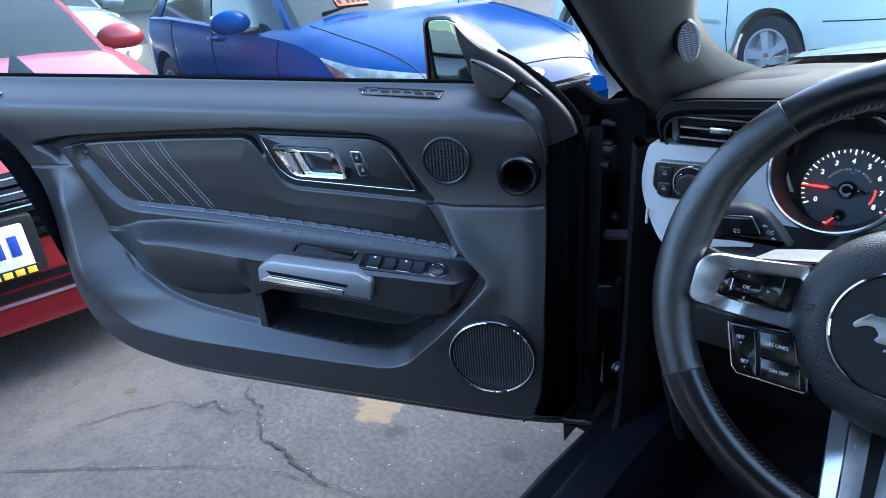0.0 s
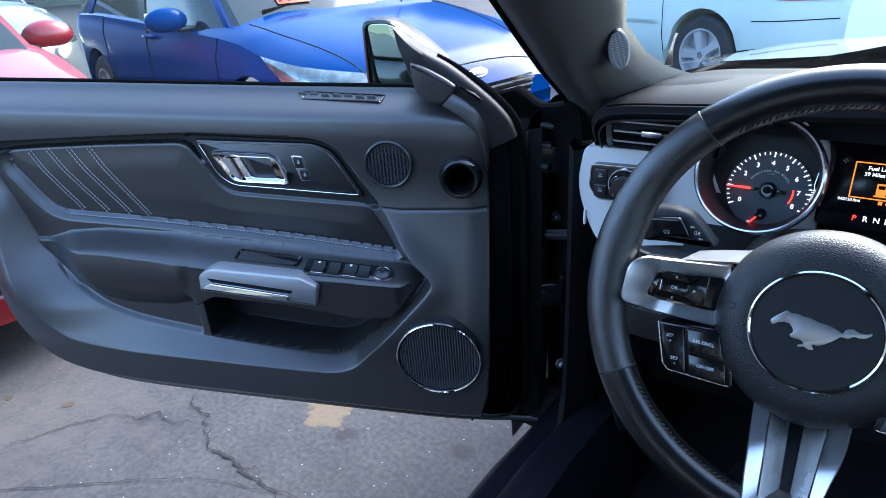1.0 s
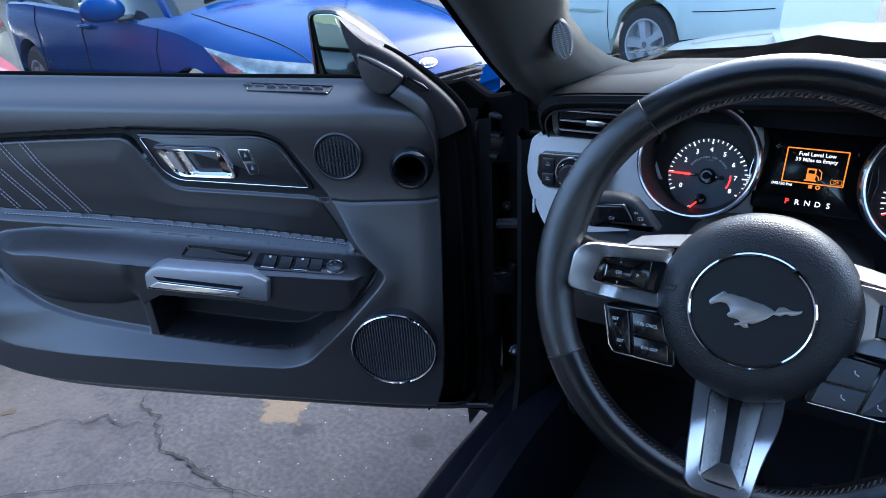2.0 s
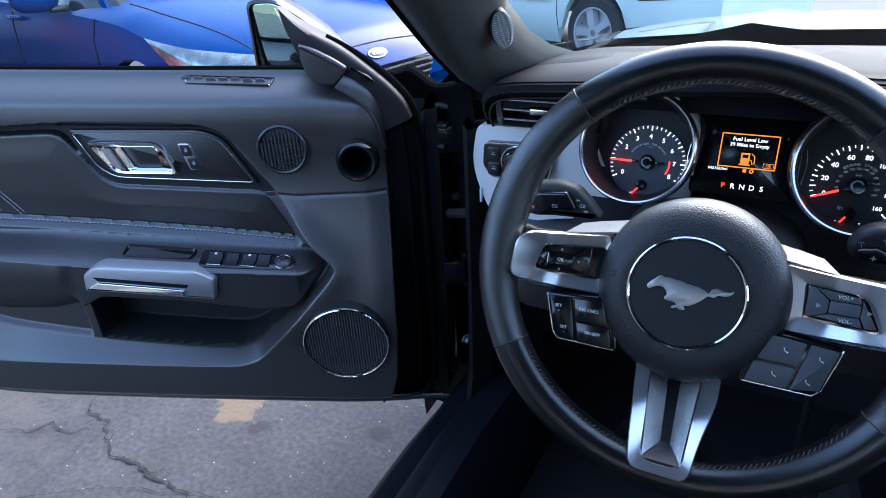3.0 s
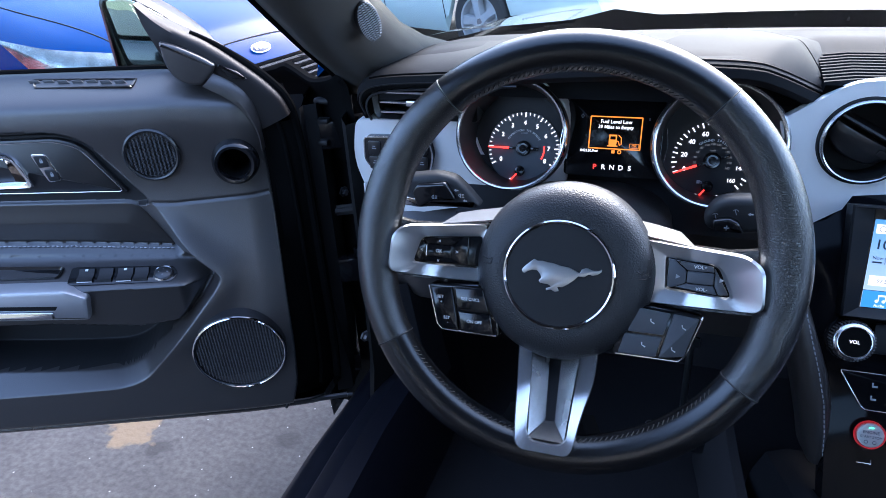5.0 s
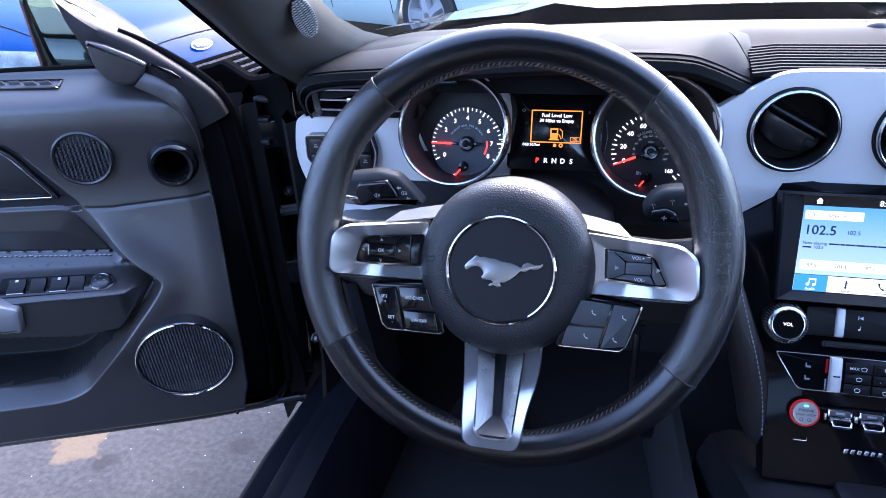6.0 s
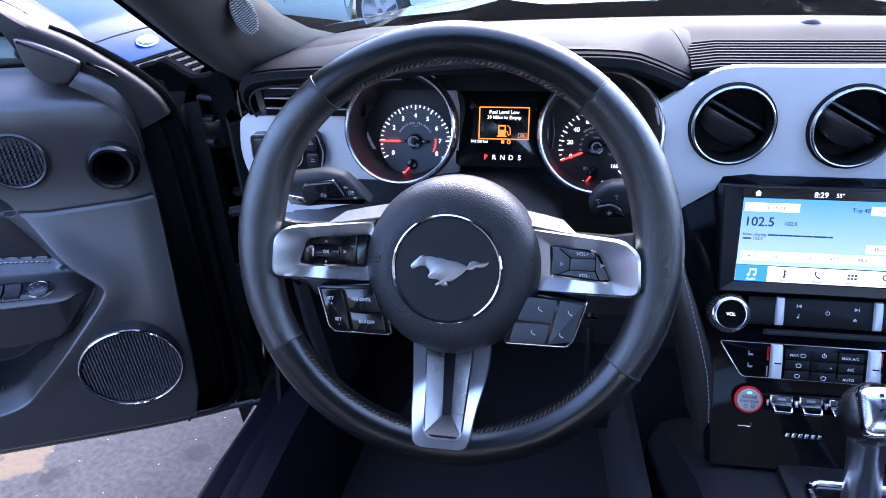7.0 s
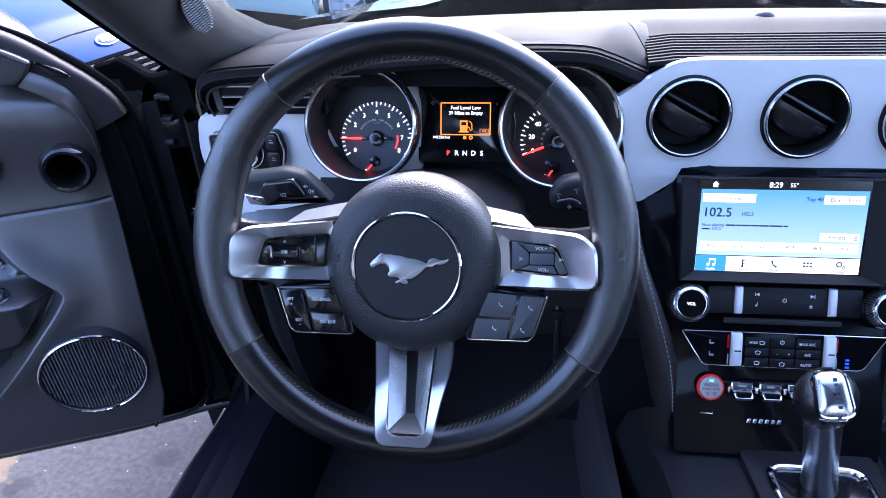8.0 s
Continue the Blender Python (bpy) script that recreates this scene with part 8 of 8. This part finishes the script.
for y, zt, w in ((0.72, 0.50, 0.16), (0.64, 0.525, 0.15), (0.60, 0.53, 0.14), (0.45, 0.535, 0.125), (0.2, 0.54, 0.12), (0.0, 0.60, 0.12), (-0.4, 0.60, 0.12)):
    rows.append([(0.47 - w - 0.02, y, 0.2), (0.47 - w, y, zt - 0.05), (0.47 - w + 0.012, y, zt - 0.012), (0.47 - w + 0.035, y, zt), (0.47 + w - 0.035, y, zt), (0.47 + w - 0.012, y, zt - 0.012), (0.47 + w, y, zt - 0.05), (0.47 + w + 0.02, y, 0.2)])
loft(bm, rows)
npt("console_body", bm, CONSOLE, "black console body")
GT = pose(0.505, 0.53, 0.537)
bm = bmesh.new()
prism(bm, rounded([(-0.075, 0.088), (0.075, 0.088), (0.062, -0.16), (-0.062, -0.16)], 0.012), -0.006, 0.003, 0.002, GT)
gp = npt("gate_plate", bm, CONSOLE, "black gear plate")
bm = bmesh.new()
ring = rounded([(-0.052, 0.062), (0.052, 0.062), (0.045, -0.14), (-0.045, -0.14)], 0.02, 6)
tube(bm, [(x, y, 0.004) for x, y in ring], 0.0045, 10, closed=True, m=GT)
npt("chrome_frame", bm, CHROME, "chrome gate frame", gp)
bm = bmesh.new()
prism(bm, [(x * 0.93, y * 0.95) for x, y in ring], 0.002, 0.0045, 0.001, GT)
npt("gate_floor", bm, GLOSS, parent=gp)
SHAFT = mat("brushed_shaft_metal", (0.55, 0.55, 0.57), 0.3, metal=1.0, vary=0.02, scale=30, rvary=0.05)
gear = thing("gear_lever", Matrix.Translation((0.503, 0.57, 0.54)), "automatic gear lever with black leather knob and silver shaft", "gear lever")
GI = Matrix.Translation((-0.503, -0.57, -0.54))
AX = Matrix.Translation((0.503, 0.57, 0.54)) @ Vector((-0.053, -0.04, 0.168)).to_track_quat("Z", "Y").to_matrix().to_4x4()
bm = bmesh.new()
revolve(bm, [(0.0, 0.0), (0.019, 0.0), (0.0185, 0.008), (0.0178, 0.02), (0.017, 0.04), (0.0165, 0.09), (0.0165, 0.150)], 36, AX)
bm.transform(GI)
part("shaft", bm, SHAFT, gear, "silver gear shaft")
bm = bmesh.new()
rows = []
KN2 = Matrix.Translation((-0.001, 0, 0.008)) @ AX @ pose(0, 0, 0.165)
for i in range(13):
    t = i / 12
    a = math.pi * (0.04 + 0.92 * t)
    r, z = 0.0265 * math.sin(a) ** 0.75, -0.0285 * math.cos(a)
    rows.append([KN2 @ Vector((r * math.cos(b) * 1.0, r * math.sin(b) * 1.12, z)) for b in [2 * math.pi * k / 28 for k in range(28)]])
loft(bm, rows, closed=True, cap=True)
bm.transform(GI)
part("knob", bm, LEATHER, gear, "black leather knob")
cn = Vector((-0.26, -0.63, 0.73)).normalized()
cx_ = (Vector((1, 0.08, 0.0)) - cn * Vector((1, 0.08, 0.0)).dot(cn)).normalized()
cy_ = cn.cross(cx_)
c0 = KN2.translation + cn * 0.0275 + Vector((0.001, 0, 0))
CAP = Matrix(((cx_.x, cy_.x, cn.x, c0.x), (cx_.y, cy_.y, cn.y, c0.y), (cx_.z, cy_.z, cn.z, c0.z), (0, 0, 0, 1)))
oval = rounded([(-0.0155, -0.021), (0.0155, -0.021), (0.0135, 0.023), (-0.0135, 0.023)], 0.010, 6)
bm = bmesh.new()
loft(bm, [[CAP @ Vector((x * k, y * k, z)) for x, y in oval] for k, z in ((1.08, -0.008), (1.06, 0.002), (1.0, 0.005), (0.93, 0.004))], closed=True)
bm.transform(GI)
part("cap_frame", bm, CHROME, gear, "chrome rim of the knob cap")
bm = bmesh.new()
loft(bm, [[CAP @ Vector((x * k, y * k, z)) for x, y in oval] for k, z in ((0.94, 0.003), (0.7, 0.0062), (0.4, 0.0078), (0.05, 0.0085))], closed=True)
bm.transform(GI)
part("knob_cap", bm, ALU, gear, "polished cap with small marks")
bm = bmesh.new()
for k in range(6):
    y = 0.013 - 0.005 * k
    box(bm, (0.003, y, 0.0088 - 9.0 * y * y * 0.6), (0.0032, 0.0027, 0.0008), 0, CAP)
bm.transform(GI)
part("gear_mark", bm, SDARK, gear)

# ---- steering wheel: x right, y up its plane, z towards the driver ----
WHEEL = Matrix(((1, 0, 0, 0.071), (0, 0.372, -0.928, 0.4985), (0, 0.928, 0.372, 0.872), (0, 0, 0, 1)))
wheel = thing("steering_wheel", WHEEL, "black leather steering wheel with silver spokes and a round hub", "steering wheel")
MAJ, MIN = 0.168, 0.0165


def rim_section(a, b, grow=0.0):
    """Point of the rim at angle a round the wheel and b round the section; thicker where the thumbs rest."""
    da = min(abs((a - t + math.pi) % (2 * math.pi) - math.pi) for t in (radians(8), radians(172)))
    inward = 0.005 * math.exp(-(da / radians(20)) ** 2)
    rr = MIN + grow
    cr = math.cos(b) * rr - (inward if math.cos(b) < 0 else 0) * abs(math.cos(b)) ** 1.5
    r = MAJ + cr
    return Vector((math.cos(a) * r, math.sin(a) * r, (0.0178 + grow) * math.sin(b)))


def rim_run(a0, a1, n):
    bm = bmesh.new()
    loft(bm, [[rim_section(radians(a0 + (a1 - a0) * i / n), 2 * math.pi * k / 24) for k in range(24)] for i in range(n + 1)], closed=True)
    return bm


THREAD = mat("dull_tan_thread", (0.045, 0.038, 0.03), 0.8, vary=0.2, scale=200)
SEAMS = (50, 130, 211, 329)
rim = part("rim", rim_run(50, 130, 40), LEATHER_WORN, wheel, "smooth worn leather upper rim")
part("rim", rim_run(211, 329, 60), LEATHER_WORN, wheel, "smooth worn leather lower rim")
part("rim_grip", rim_run(130, 211, 40), LEATHER, wheel, "grained leather grip")
part("rim_grip", rim_run(-31, 50, 40), LEATHER, wheel, "grained leather grip")
for s in SEAMS:
    bm = bmesh.new()
    tube(bm, [rim_section(radians(s), 2 * math.pi * k / 24, -0.0001) for k in range(24)], 0.0007, 6, closed=True)
    part("rim_seam", bm, FLAT, wheel)
for a0, a1 in ((216, 324), (56, 124)):
    bm = bmesh.new()
    n = int((a1 - a0) * 0.62)
    for i in range(n):
        a = radians(a0 + (a1 - a0) * i / n)
        p, q = rim_section(a, radians(148), 0.0004), rim_section(a + radians(1.0), radians(160), 0.0004)
        tube(bm, [p, q], 0.00045, 5)
    part("stitching", bm, THREAD if a0 > 100 else FLAT0, wheel, "pale thread along the inner edge")
# hub with its badge
HB_ = pose(0.006, -0.0065, 0)
bm = bmesh.new()
prof = [(0.0, 0.0405), (0.043, 0.040), (0.0445, 0.0405), (0.052, 0.0395), (0.060, 0.036), (0.066, 0.030), (0.0695, 0.022), (0.0715, 0.012), (0.0715, -0.012), (0.066, -0.03)]
revolve(bm, prof, 72, HB_)
for v in bm.verts:
    if v.co.y < -0.03:
        v.co.y -= 0.05 * (-(v.co.y + 0.03))
part("hub", bm, leather("grained_hub_vinyl", (0.024, 0.024, 0.0255), 0.42, 420, 1.0), wheel, "round grained airbag cover")
BG = pose(0.0045, -0.006, 0.0)
bm = bmesh.new()
revolve(bm, [(0.0, 0.0425), (0.0395, 0.0425), (0.0402, 0.0415)], 56, BG)
badge = part("badge_disc", bm, FLAT0, wheel, "smooth black disc with a silver emblem")
bm = bmesh.new()
revolve(bm, [(0.0395, 0.041), (0.0402, 0.0435), (0.0413, 0.0442), (0.0424, 0.0435), (0.0431, 0.040)], 72, BG)
part("chrome_ring", bm, CHROME, badge, "thin chrome ring")
# the frame's silver again, its colour darkened to hold down the facet's sky reflection
FACETSIL = mat("darkened_spoke_silver", (0.17, 0.175, 0.185), 0.42, metal=0.8, vary=0.02, scale=50, rvary=0.03)
WSIL = mat("satin_spoke_silver", (0.54, 0.54, 0.545), 0.34, metal=0.95, vary=0.01, scale=50, rvary=0.03)
# plain running emblem of a few rounded shapes
EM = [(-0.0278, 0.0019), (-0.0256, 0.0048), (-0.0227, 0.0074), (-0.0205, 0.0096), (-0.0189, 0.0108), (-0.0166, 0.0095), (-0.0125, 0.0099), (-0.0085, 0.0091), (-0.0044, 0.0089), (0.0012, 0.0074), (0.008, 0.0067), (0.0131, 0.0048), (0.0159, 0.0032), (0.0173, 0.0065), (0.0208, 0.0079), (0.0255, 0.0063), (0.0298, 0.0066), (0.0322, 0.008), (0.032, 0.006), (0.0291, 0.0036), (0.0256, 0.0026), (0.0226, 0.0032), (0.0197, 0.0007), (0.0152, 0.001), (0.012, -0.0027), (0.0077, -0.0063), (0.0037, -0.0088), (-0.0001, -0.0089), (0.0017, -0.0121), (-0.0015, -0.0129), (-0.0046, -0.0114), (-0.0079, -0.0127), (-0.0085, -0.0112), (-0.0044, -0.0093), (-0.0067, -0.0077), (-0.0131, -0.0073), (-0.0144, -0.0056), (-0.0125, -0.0032), (-0.0133, -0.0006), (-0.016, 0.0022), (-0.0198, 0.0023), (-0.0233, 0.0008), (-0.0257, -0.0011), (-0.0273, -0.0002)]
bm = bmesh.new()
prism(bm, rounded(EM, 0.0007, 2), 0.0425, 0.0438, 0.0003, BG)
part("emblem", bm, WSIL, badge, "silver running emblem")
writing("lettering", "AIRBAG", 0.0075, GLOSS, wheel, pose(0.008, -0.0615, 0.0365, -22, 0, 0))
for x in (-0.052, 0.066):
    bm = bmesh.new()
    tube(bm, [(x - 0.004, 0.002, 0.0385), (x, 0.0, 0.0385), (x + 0.004, 0.002, 0.0385), (x + 0.003, -0.003, 0.0385), (x - 0.003, -0.003, 0.0385)], 0.0004, 5)
    part("horn_mark", bm, FLAT0, wheel)
# side spokes
for s in (-1, 1):
    mx = Matrix.Diagonal((s, 1, 1, 1))

    # dark core from hub to rim
    bm = bmesh.new()
    rows = []
    for x, y0, y1, z in ((0.05, -0.030, 0.028, 0.0), (0.09, -0.028, 0.022, 0.002), (0.13, -0.028, 0.020, 0.004), (0.158, -0.028, 0.024, 0.004)):
        rows.append([mx @ Vector((x, y0, -0.012)), mx @ Vector((x, y0, z)), mx @ Vector((x, y1, z)), mx @ Vector((x, y1, -0.012))])
    loft(bm, rows, closed=True, cap=True)
    core = part("spoke", bm, LEATHER, wheel, "side spoke with a silver frame")
    # upper bright facet
    bm = bmesh.new()
    loft(bm, [[mx @ Vector(p) for p in r] for r in ([(0.050, 0.039, -0.013), (0.075, 0.0345, -0.013), (0.092, 0.0305, -0.012)], [(0.050, 0.0345, -0.001), (0.076, 0.030, -0.001), (0.097, 0.026, -0.001)], [(0.050, 0.030, 0.0105), (0.077, 0.0255, 0.0105), (0.102, 0.0215, 0.0095)])])
    bmesh.ops.solidify(bm, geom=bm.faces[:], thickness=0.002)
    part("upper_facet", bm, FACETSIL, core, "bright silver upper edge")
    # silver frame round the keys
    OUT = rounded([(0.060, 0.026), (0.1385, 0.0175), (0.150, 0.008), (0.1525, -0.0255), (0.062, -0.0250)], [0.002, 0.014, 0.012, 0.008, 0.002], 5)
    # bed of the keys: corners inner top, outer top, outer bottom, inner bottom; and the middle key
    bed, mid, half = (([(0.0655, 0.0135), (0.1205, 0.0085), (0.1285, -0.0145), (0.0655, -0.0122)], (0.1025, -0.0022), (0.0112, 0.0050)) if s < 0 else
                      ([(0.0832, 0.0115), (0.1190, 0.0085), (0.1300, -0.0163), (0.0850, -0.0122)], (0.1075, -0.0022), (0.0095, 0.0046)))
    INN = rounded(bed, [0.002, 0.006, 0.004, 0.002], 5)
    bm = bmesh.new()
    c = Vector(mid)
    OR_, IR_ = resample(OUT, 72), resample(INN, 72)
    first = min(range(72), key=lambda k: (IR_[k] - OR_[0]).length)
    IR_ = IR_[first:] + IR_[:first]
    loft(bm, [[mx @ Vector((p.x, p.y, 0.0)) for p in OR_], [mx @ Vector((p.x, p.y, 0.010)) for p in OR_], [mx @ Vector((p.lerp(q, 0.10).x, p.lerp(q, 0.10).y, 0.0130)) for p, q in zip(OR_, IR_)], [mx @ Vector((p.lerp(q, 0.55).x, p.lerp(q, 0.55).y, 0.0115)) for p, q in zip(OR_, IR_)], [mx @ Vector((p.lerp(q, 0.92).x, p.lerp(q, 0.92).y, 0.0100)) for p, q in zip(OR_, IR_)], [mx @ Vector((q.x, q.y, 0.006)) for q in IR_]], closed=True)
    fr = part("silver_frame", bm, WSIL, core, "satin silver frame", angle=30)
    bm = bmesh.new()
    prism(bm, INN, 0.004, 0.0075, 0.0005, mx)
    part("key_bed", bm, GLOSS, core)
    g = 0.0006
    (x0, y0), (x1, y1) = (mid[0] - half[0], mid[1] - half[1]), (mid[0] + half[0], mid[1] + half[1])
    a, b, d, e = bed
    lx = max(a[0], x0 - 0.016)
    keys = {"c": [(x0, y1), (x1, y1), (x1, y0), (x0, y0)],
            "u": [(lx + 0.006, a[1] - 0.0014), (b[0] - 0.003, b[1] - 0.0012), (x1, y1 + g), (x0, y1 + g)],
            "d": [(lx + 0.006, e[1] + 0.0010), (d[0] - 0.010, d[1] + 0.0022), (x1, y0 - g), (x0, y0 - g)],
            "l": [(lx + 0.001, a[1] - 0.0014), (lx + 0.005, a[1] - 0.0014), (x0 - g, y1), (x0 - g, y0), (lx + 0.005, e[1] + 0.0010), (lx + 0.001, e[1] + 0.0010)],
            "r": [(b[0] - 0.002, b[1] - 0.0020), (d[0] - 0.0015, d[1] + 0.0030), (d[0] - 0.0085, d[1] + 0.0022), (x1 + g, y0), (x1 + g, y1)]}
    # same keys, darker left and greyer right: the light on them is in the colour
    for kk, poly in keys.items():
        bm = bmesh.new()
        prism(bm, rounded(poly, 0.0010, 2), 0.006, 0.0098 if kk != "c" else 0.0104, 0.0007, mx)
        part("key", bm, GLOSS if s < 0 else DIAL, core)
    if s < 0:
        writing("lettering", "OK", 0.0040, WHITE, core, pose(-mid[0], mid[1], 0.0108))
        for ch, x, y in (("<", -0.1187, -0.0025), (">", -0.0863, -0.0018), ("^", -0.1024, 0.0058), ("v", -0.1029, -0.0104)):
            writing("lettering", ch, 0.0048, WHITE, core, pose(x, y, 0.0101))
        bm = bmesh.new()
        box(bm, (-x1 - 0.0004, mid[1], 0.0102), (0.0009, 0.009, 0.0006))
        part("key_glint", bm, ALU, core)
    else:
        writing("lettering", "VOL+", 0.0038, WHITE, core, pose(0.1068, 0.0062, 0.0101))
        writing("lettering", "VOL-", 0.0038, WHITE, core, pose(0.1090, -0.0108, 0.0101))
        for x in (0.0915, 0.1225):
            bm = bmesh.new()
            prism(bm, [(x - 0.0016, -0.0042), (x + 0.0016, -0.0024), (x - 0.0016, -0.0006)], 0.0098, 0.0102, 0)
            part("symbol", bm, GREYP, core)
    # lower key pods
    bm = bmesh.new()
    PO = rounded([(0.055, -0.030), (0.114, -0.0335), (0.1045, -0.068), (0.099, -0.0735), (0.047, -0.0735)], [0.002, 0.003, 0.004, 0.003, 0.003])
    prism(bm, PO, -0.022, 0.0, 0.0015, mx)
    pod = part("key_pod", bm, GLOSS, wheel, "gloss black key pod")
    bm = bmesh.new()
    tube(bm, [mx @ Vector(p) for p in ((0.1135, -0.0345, 0.0), (0.1035, -0.068, 0.0), (0.0985, -0.0728, 0.0), (0.050, -0.0728, 0.0))], 0.0007, 6)
    part("bright_line", bm, ALU, pod)
    # pod keys too are greyed on the right to imitate light falling there
    for poly in ([(0.092, -0.0345), (0.111, -0.036), (0.1025, -0.068), (0.0835, -0.0715)], [(0.064, -0.0325), (0.0895, -0.0345), (0.0855, -0.0525), (0.058, -0.0525)], [(0.056, -0.0545), (0.085, -0.0545), (0.0812, -0.0715), (0.052, -0.0715)]):
        bm = bmesh.new()
        prism(bm, rounded(poly, 0.0012, 2), -0.002, 0.0025, 0.001, mx)
        part("key", bm, GLOSS if s < 0 else DIAL, pod)
    if s < 0:
        for tx, x, y, z in (("SET", -0.1015, -0.0435, 0.0028), ("+", -0.1005, -0.048, 0.0028), ("SET", -0.0945, -0.0615, 0.0028), ("-", -0.0935, -0.0655, 0.0028), ("RES CNCL", -0.0745, -0.043, 0.0028), ("ON OFF", -0.0695, -0.0625, 0.0028)):
            writing("lettering", tx, 0.0038, WHITE, pod, pose(x, y, z))
    else:
        for x, y in ((0.076, -0.042), (0.071, -0.062), (0.1, -0.044), (0.094, -0.063)):
            bm = bmesh.new()
            tube(bm, [(x - 0.0013, y + 0.0019, 0.0028), (x - 0.001, y - 0.0003, 0.0028), (x + 0.0018, y - 0.0017, 0.0028)], [0.0006, 0.0003, 0.0006], 5)
            part("symbol", bm, WHITE, pod)
# lower spoke: bright frame round a faceted slot, its foot standing proud of the rim
def proud(bm):
    for v in bm.verts:
        v.co.z += 0.0135 * smooth(-0.105, -0.155, v.co.y)
    return bm


LOWSIL = mat("bright_spoke_silver", (0.62, 0.62, 0.625), 0.24, metal=0.9, vary=0.01, scale=50, rvary=0.03)
POLISHED = mat("polished_silver", (0.62, 0.60, 0.58), 0.26, metal=0.95, vary=0.02, scale=30)
bm = bmesh.new()
OUT = rounded([(-0.0275, -0.058), (0.0385, -0.058), (0.0365, -0.100), (0.028, -0.128), (0.0225, -0.157), (0.018, -0.1618), (-0.021, -0.1618), (-0.0255, -0.157), (-0.0275, -0.128)], [0, 0, 0.02, 0.02, 0.006, 0.004, 0.004, 0.006, 0.02], 5)
INN = rounded([(-0.0150, -0.064), (0.0245, -0.064), (0.0165, -0.1475), (0.011, -0.1525), (-0.010, -0.1525), (-0.0150, -0.1475)], [0, 0, 0.006, 0.004, 0.004, 0.006], 6)


OR, IR = resample(OUT, 80), resample(INN, 80)
cz = Vector((0.003, -0.11))
loft(bm, [[(p.x, p.y, -0.012) for p in OR], [(p.x, p.y, 0.006) for p in OR], [(cz.x + (p.x - cz.x) * 0.96, cz.y + (p.y - cz.y) * 0.985, 0.0085) for p in OR], [(cz.x + (p.x - cz.x) * 1.05, cz.y + (p.y - cz.y) * 1.02, 0.0085) for p in IR], [(p.x, p.y, 0.0065) for p in IR]], closed=True)
low = part("lower_spoke", proud(bm), LOWSIL, wheel, "polished lower spoke", angle=25)
for poly in (([(-0.0150, -0.064, 0.0065), (-0.0022, -0.064, -0.006), (-0.0022, -0.139, -0.006), (-0.0145, -0.149, 0.0065)]), ([(0.0245, -0.064, 0.0065), (0.0085, -0.064, -0.006), (0.0055, -0.139, -0.006), (0.0155, -0.149, 0.0065)]), ([(-0.0145, -0.1505, 0.0065), (-0.0022, -0.139, -0.006), (0.0055, -0.139, -0.006), (0.0155, -0.1505, 0.0065)])):
    bm = bmesh.new()
    bm.faces.new([bm.verts.new(p) for p in poly])
    bmesh.ops.solidify(bm, geom=bm.faces[:], thickness=0.001)
    part("facet", proud(bm), POLISHED, low)
bm = bmesh.new()
loft(bm, [[(-0.0035, -0.060 - 0.016 * k, -0.0062), (0.0105 - 0.0006 * k, -0.060 - 0.016 * k, -0.0062)] for k in range(6)])
bmesh.ops.solidify(bm, geom=bm.faces[:], thickness=0.002)
part("slot_floor", proud(bm), FLAT0, low)
bm = bmesh.new()
rows = []
for y, w, z in ((-0.130, 0.036, -0.004), (-0.145, 0.043, -0.003), (-0.158, 0.062, -0.002), (-0.166, 0.085, -0.004)):
    rows.append([(0.001 - w, y - 0.004, z - 0.008), (0.001 - w * 0.7, y, z + 0.004), (0.001 + w * 0.7, y, z + 0.004), (0.001 + w, y - 0.004, z - 0.008)])
loft(bm, rows)
part("spoke_root", bm, RUBBER, low, "leather where the spoke meets the rim")

# the wheel is dished: hub and keys lie deeper than the rim, and the spokes rise to it; all resized to fit the camera's
# view
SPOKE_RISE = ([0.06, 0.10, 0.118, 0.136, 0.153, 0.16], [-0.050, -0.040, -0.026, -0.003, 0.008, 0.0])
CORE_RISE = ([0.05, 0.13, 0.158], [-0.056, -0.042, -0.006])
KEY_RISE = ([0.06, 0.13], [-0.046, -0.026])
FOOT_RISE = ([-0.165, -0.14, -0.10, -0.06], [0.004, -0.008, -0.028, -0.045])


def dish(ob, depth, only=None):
    # (0.082, 0.080, 0.505): last camera place in wheel space; points slide along its rays
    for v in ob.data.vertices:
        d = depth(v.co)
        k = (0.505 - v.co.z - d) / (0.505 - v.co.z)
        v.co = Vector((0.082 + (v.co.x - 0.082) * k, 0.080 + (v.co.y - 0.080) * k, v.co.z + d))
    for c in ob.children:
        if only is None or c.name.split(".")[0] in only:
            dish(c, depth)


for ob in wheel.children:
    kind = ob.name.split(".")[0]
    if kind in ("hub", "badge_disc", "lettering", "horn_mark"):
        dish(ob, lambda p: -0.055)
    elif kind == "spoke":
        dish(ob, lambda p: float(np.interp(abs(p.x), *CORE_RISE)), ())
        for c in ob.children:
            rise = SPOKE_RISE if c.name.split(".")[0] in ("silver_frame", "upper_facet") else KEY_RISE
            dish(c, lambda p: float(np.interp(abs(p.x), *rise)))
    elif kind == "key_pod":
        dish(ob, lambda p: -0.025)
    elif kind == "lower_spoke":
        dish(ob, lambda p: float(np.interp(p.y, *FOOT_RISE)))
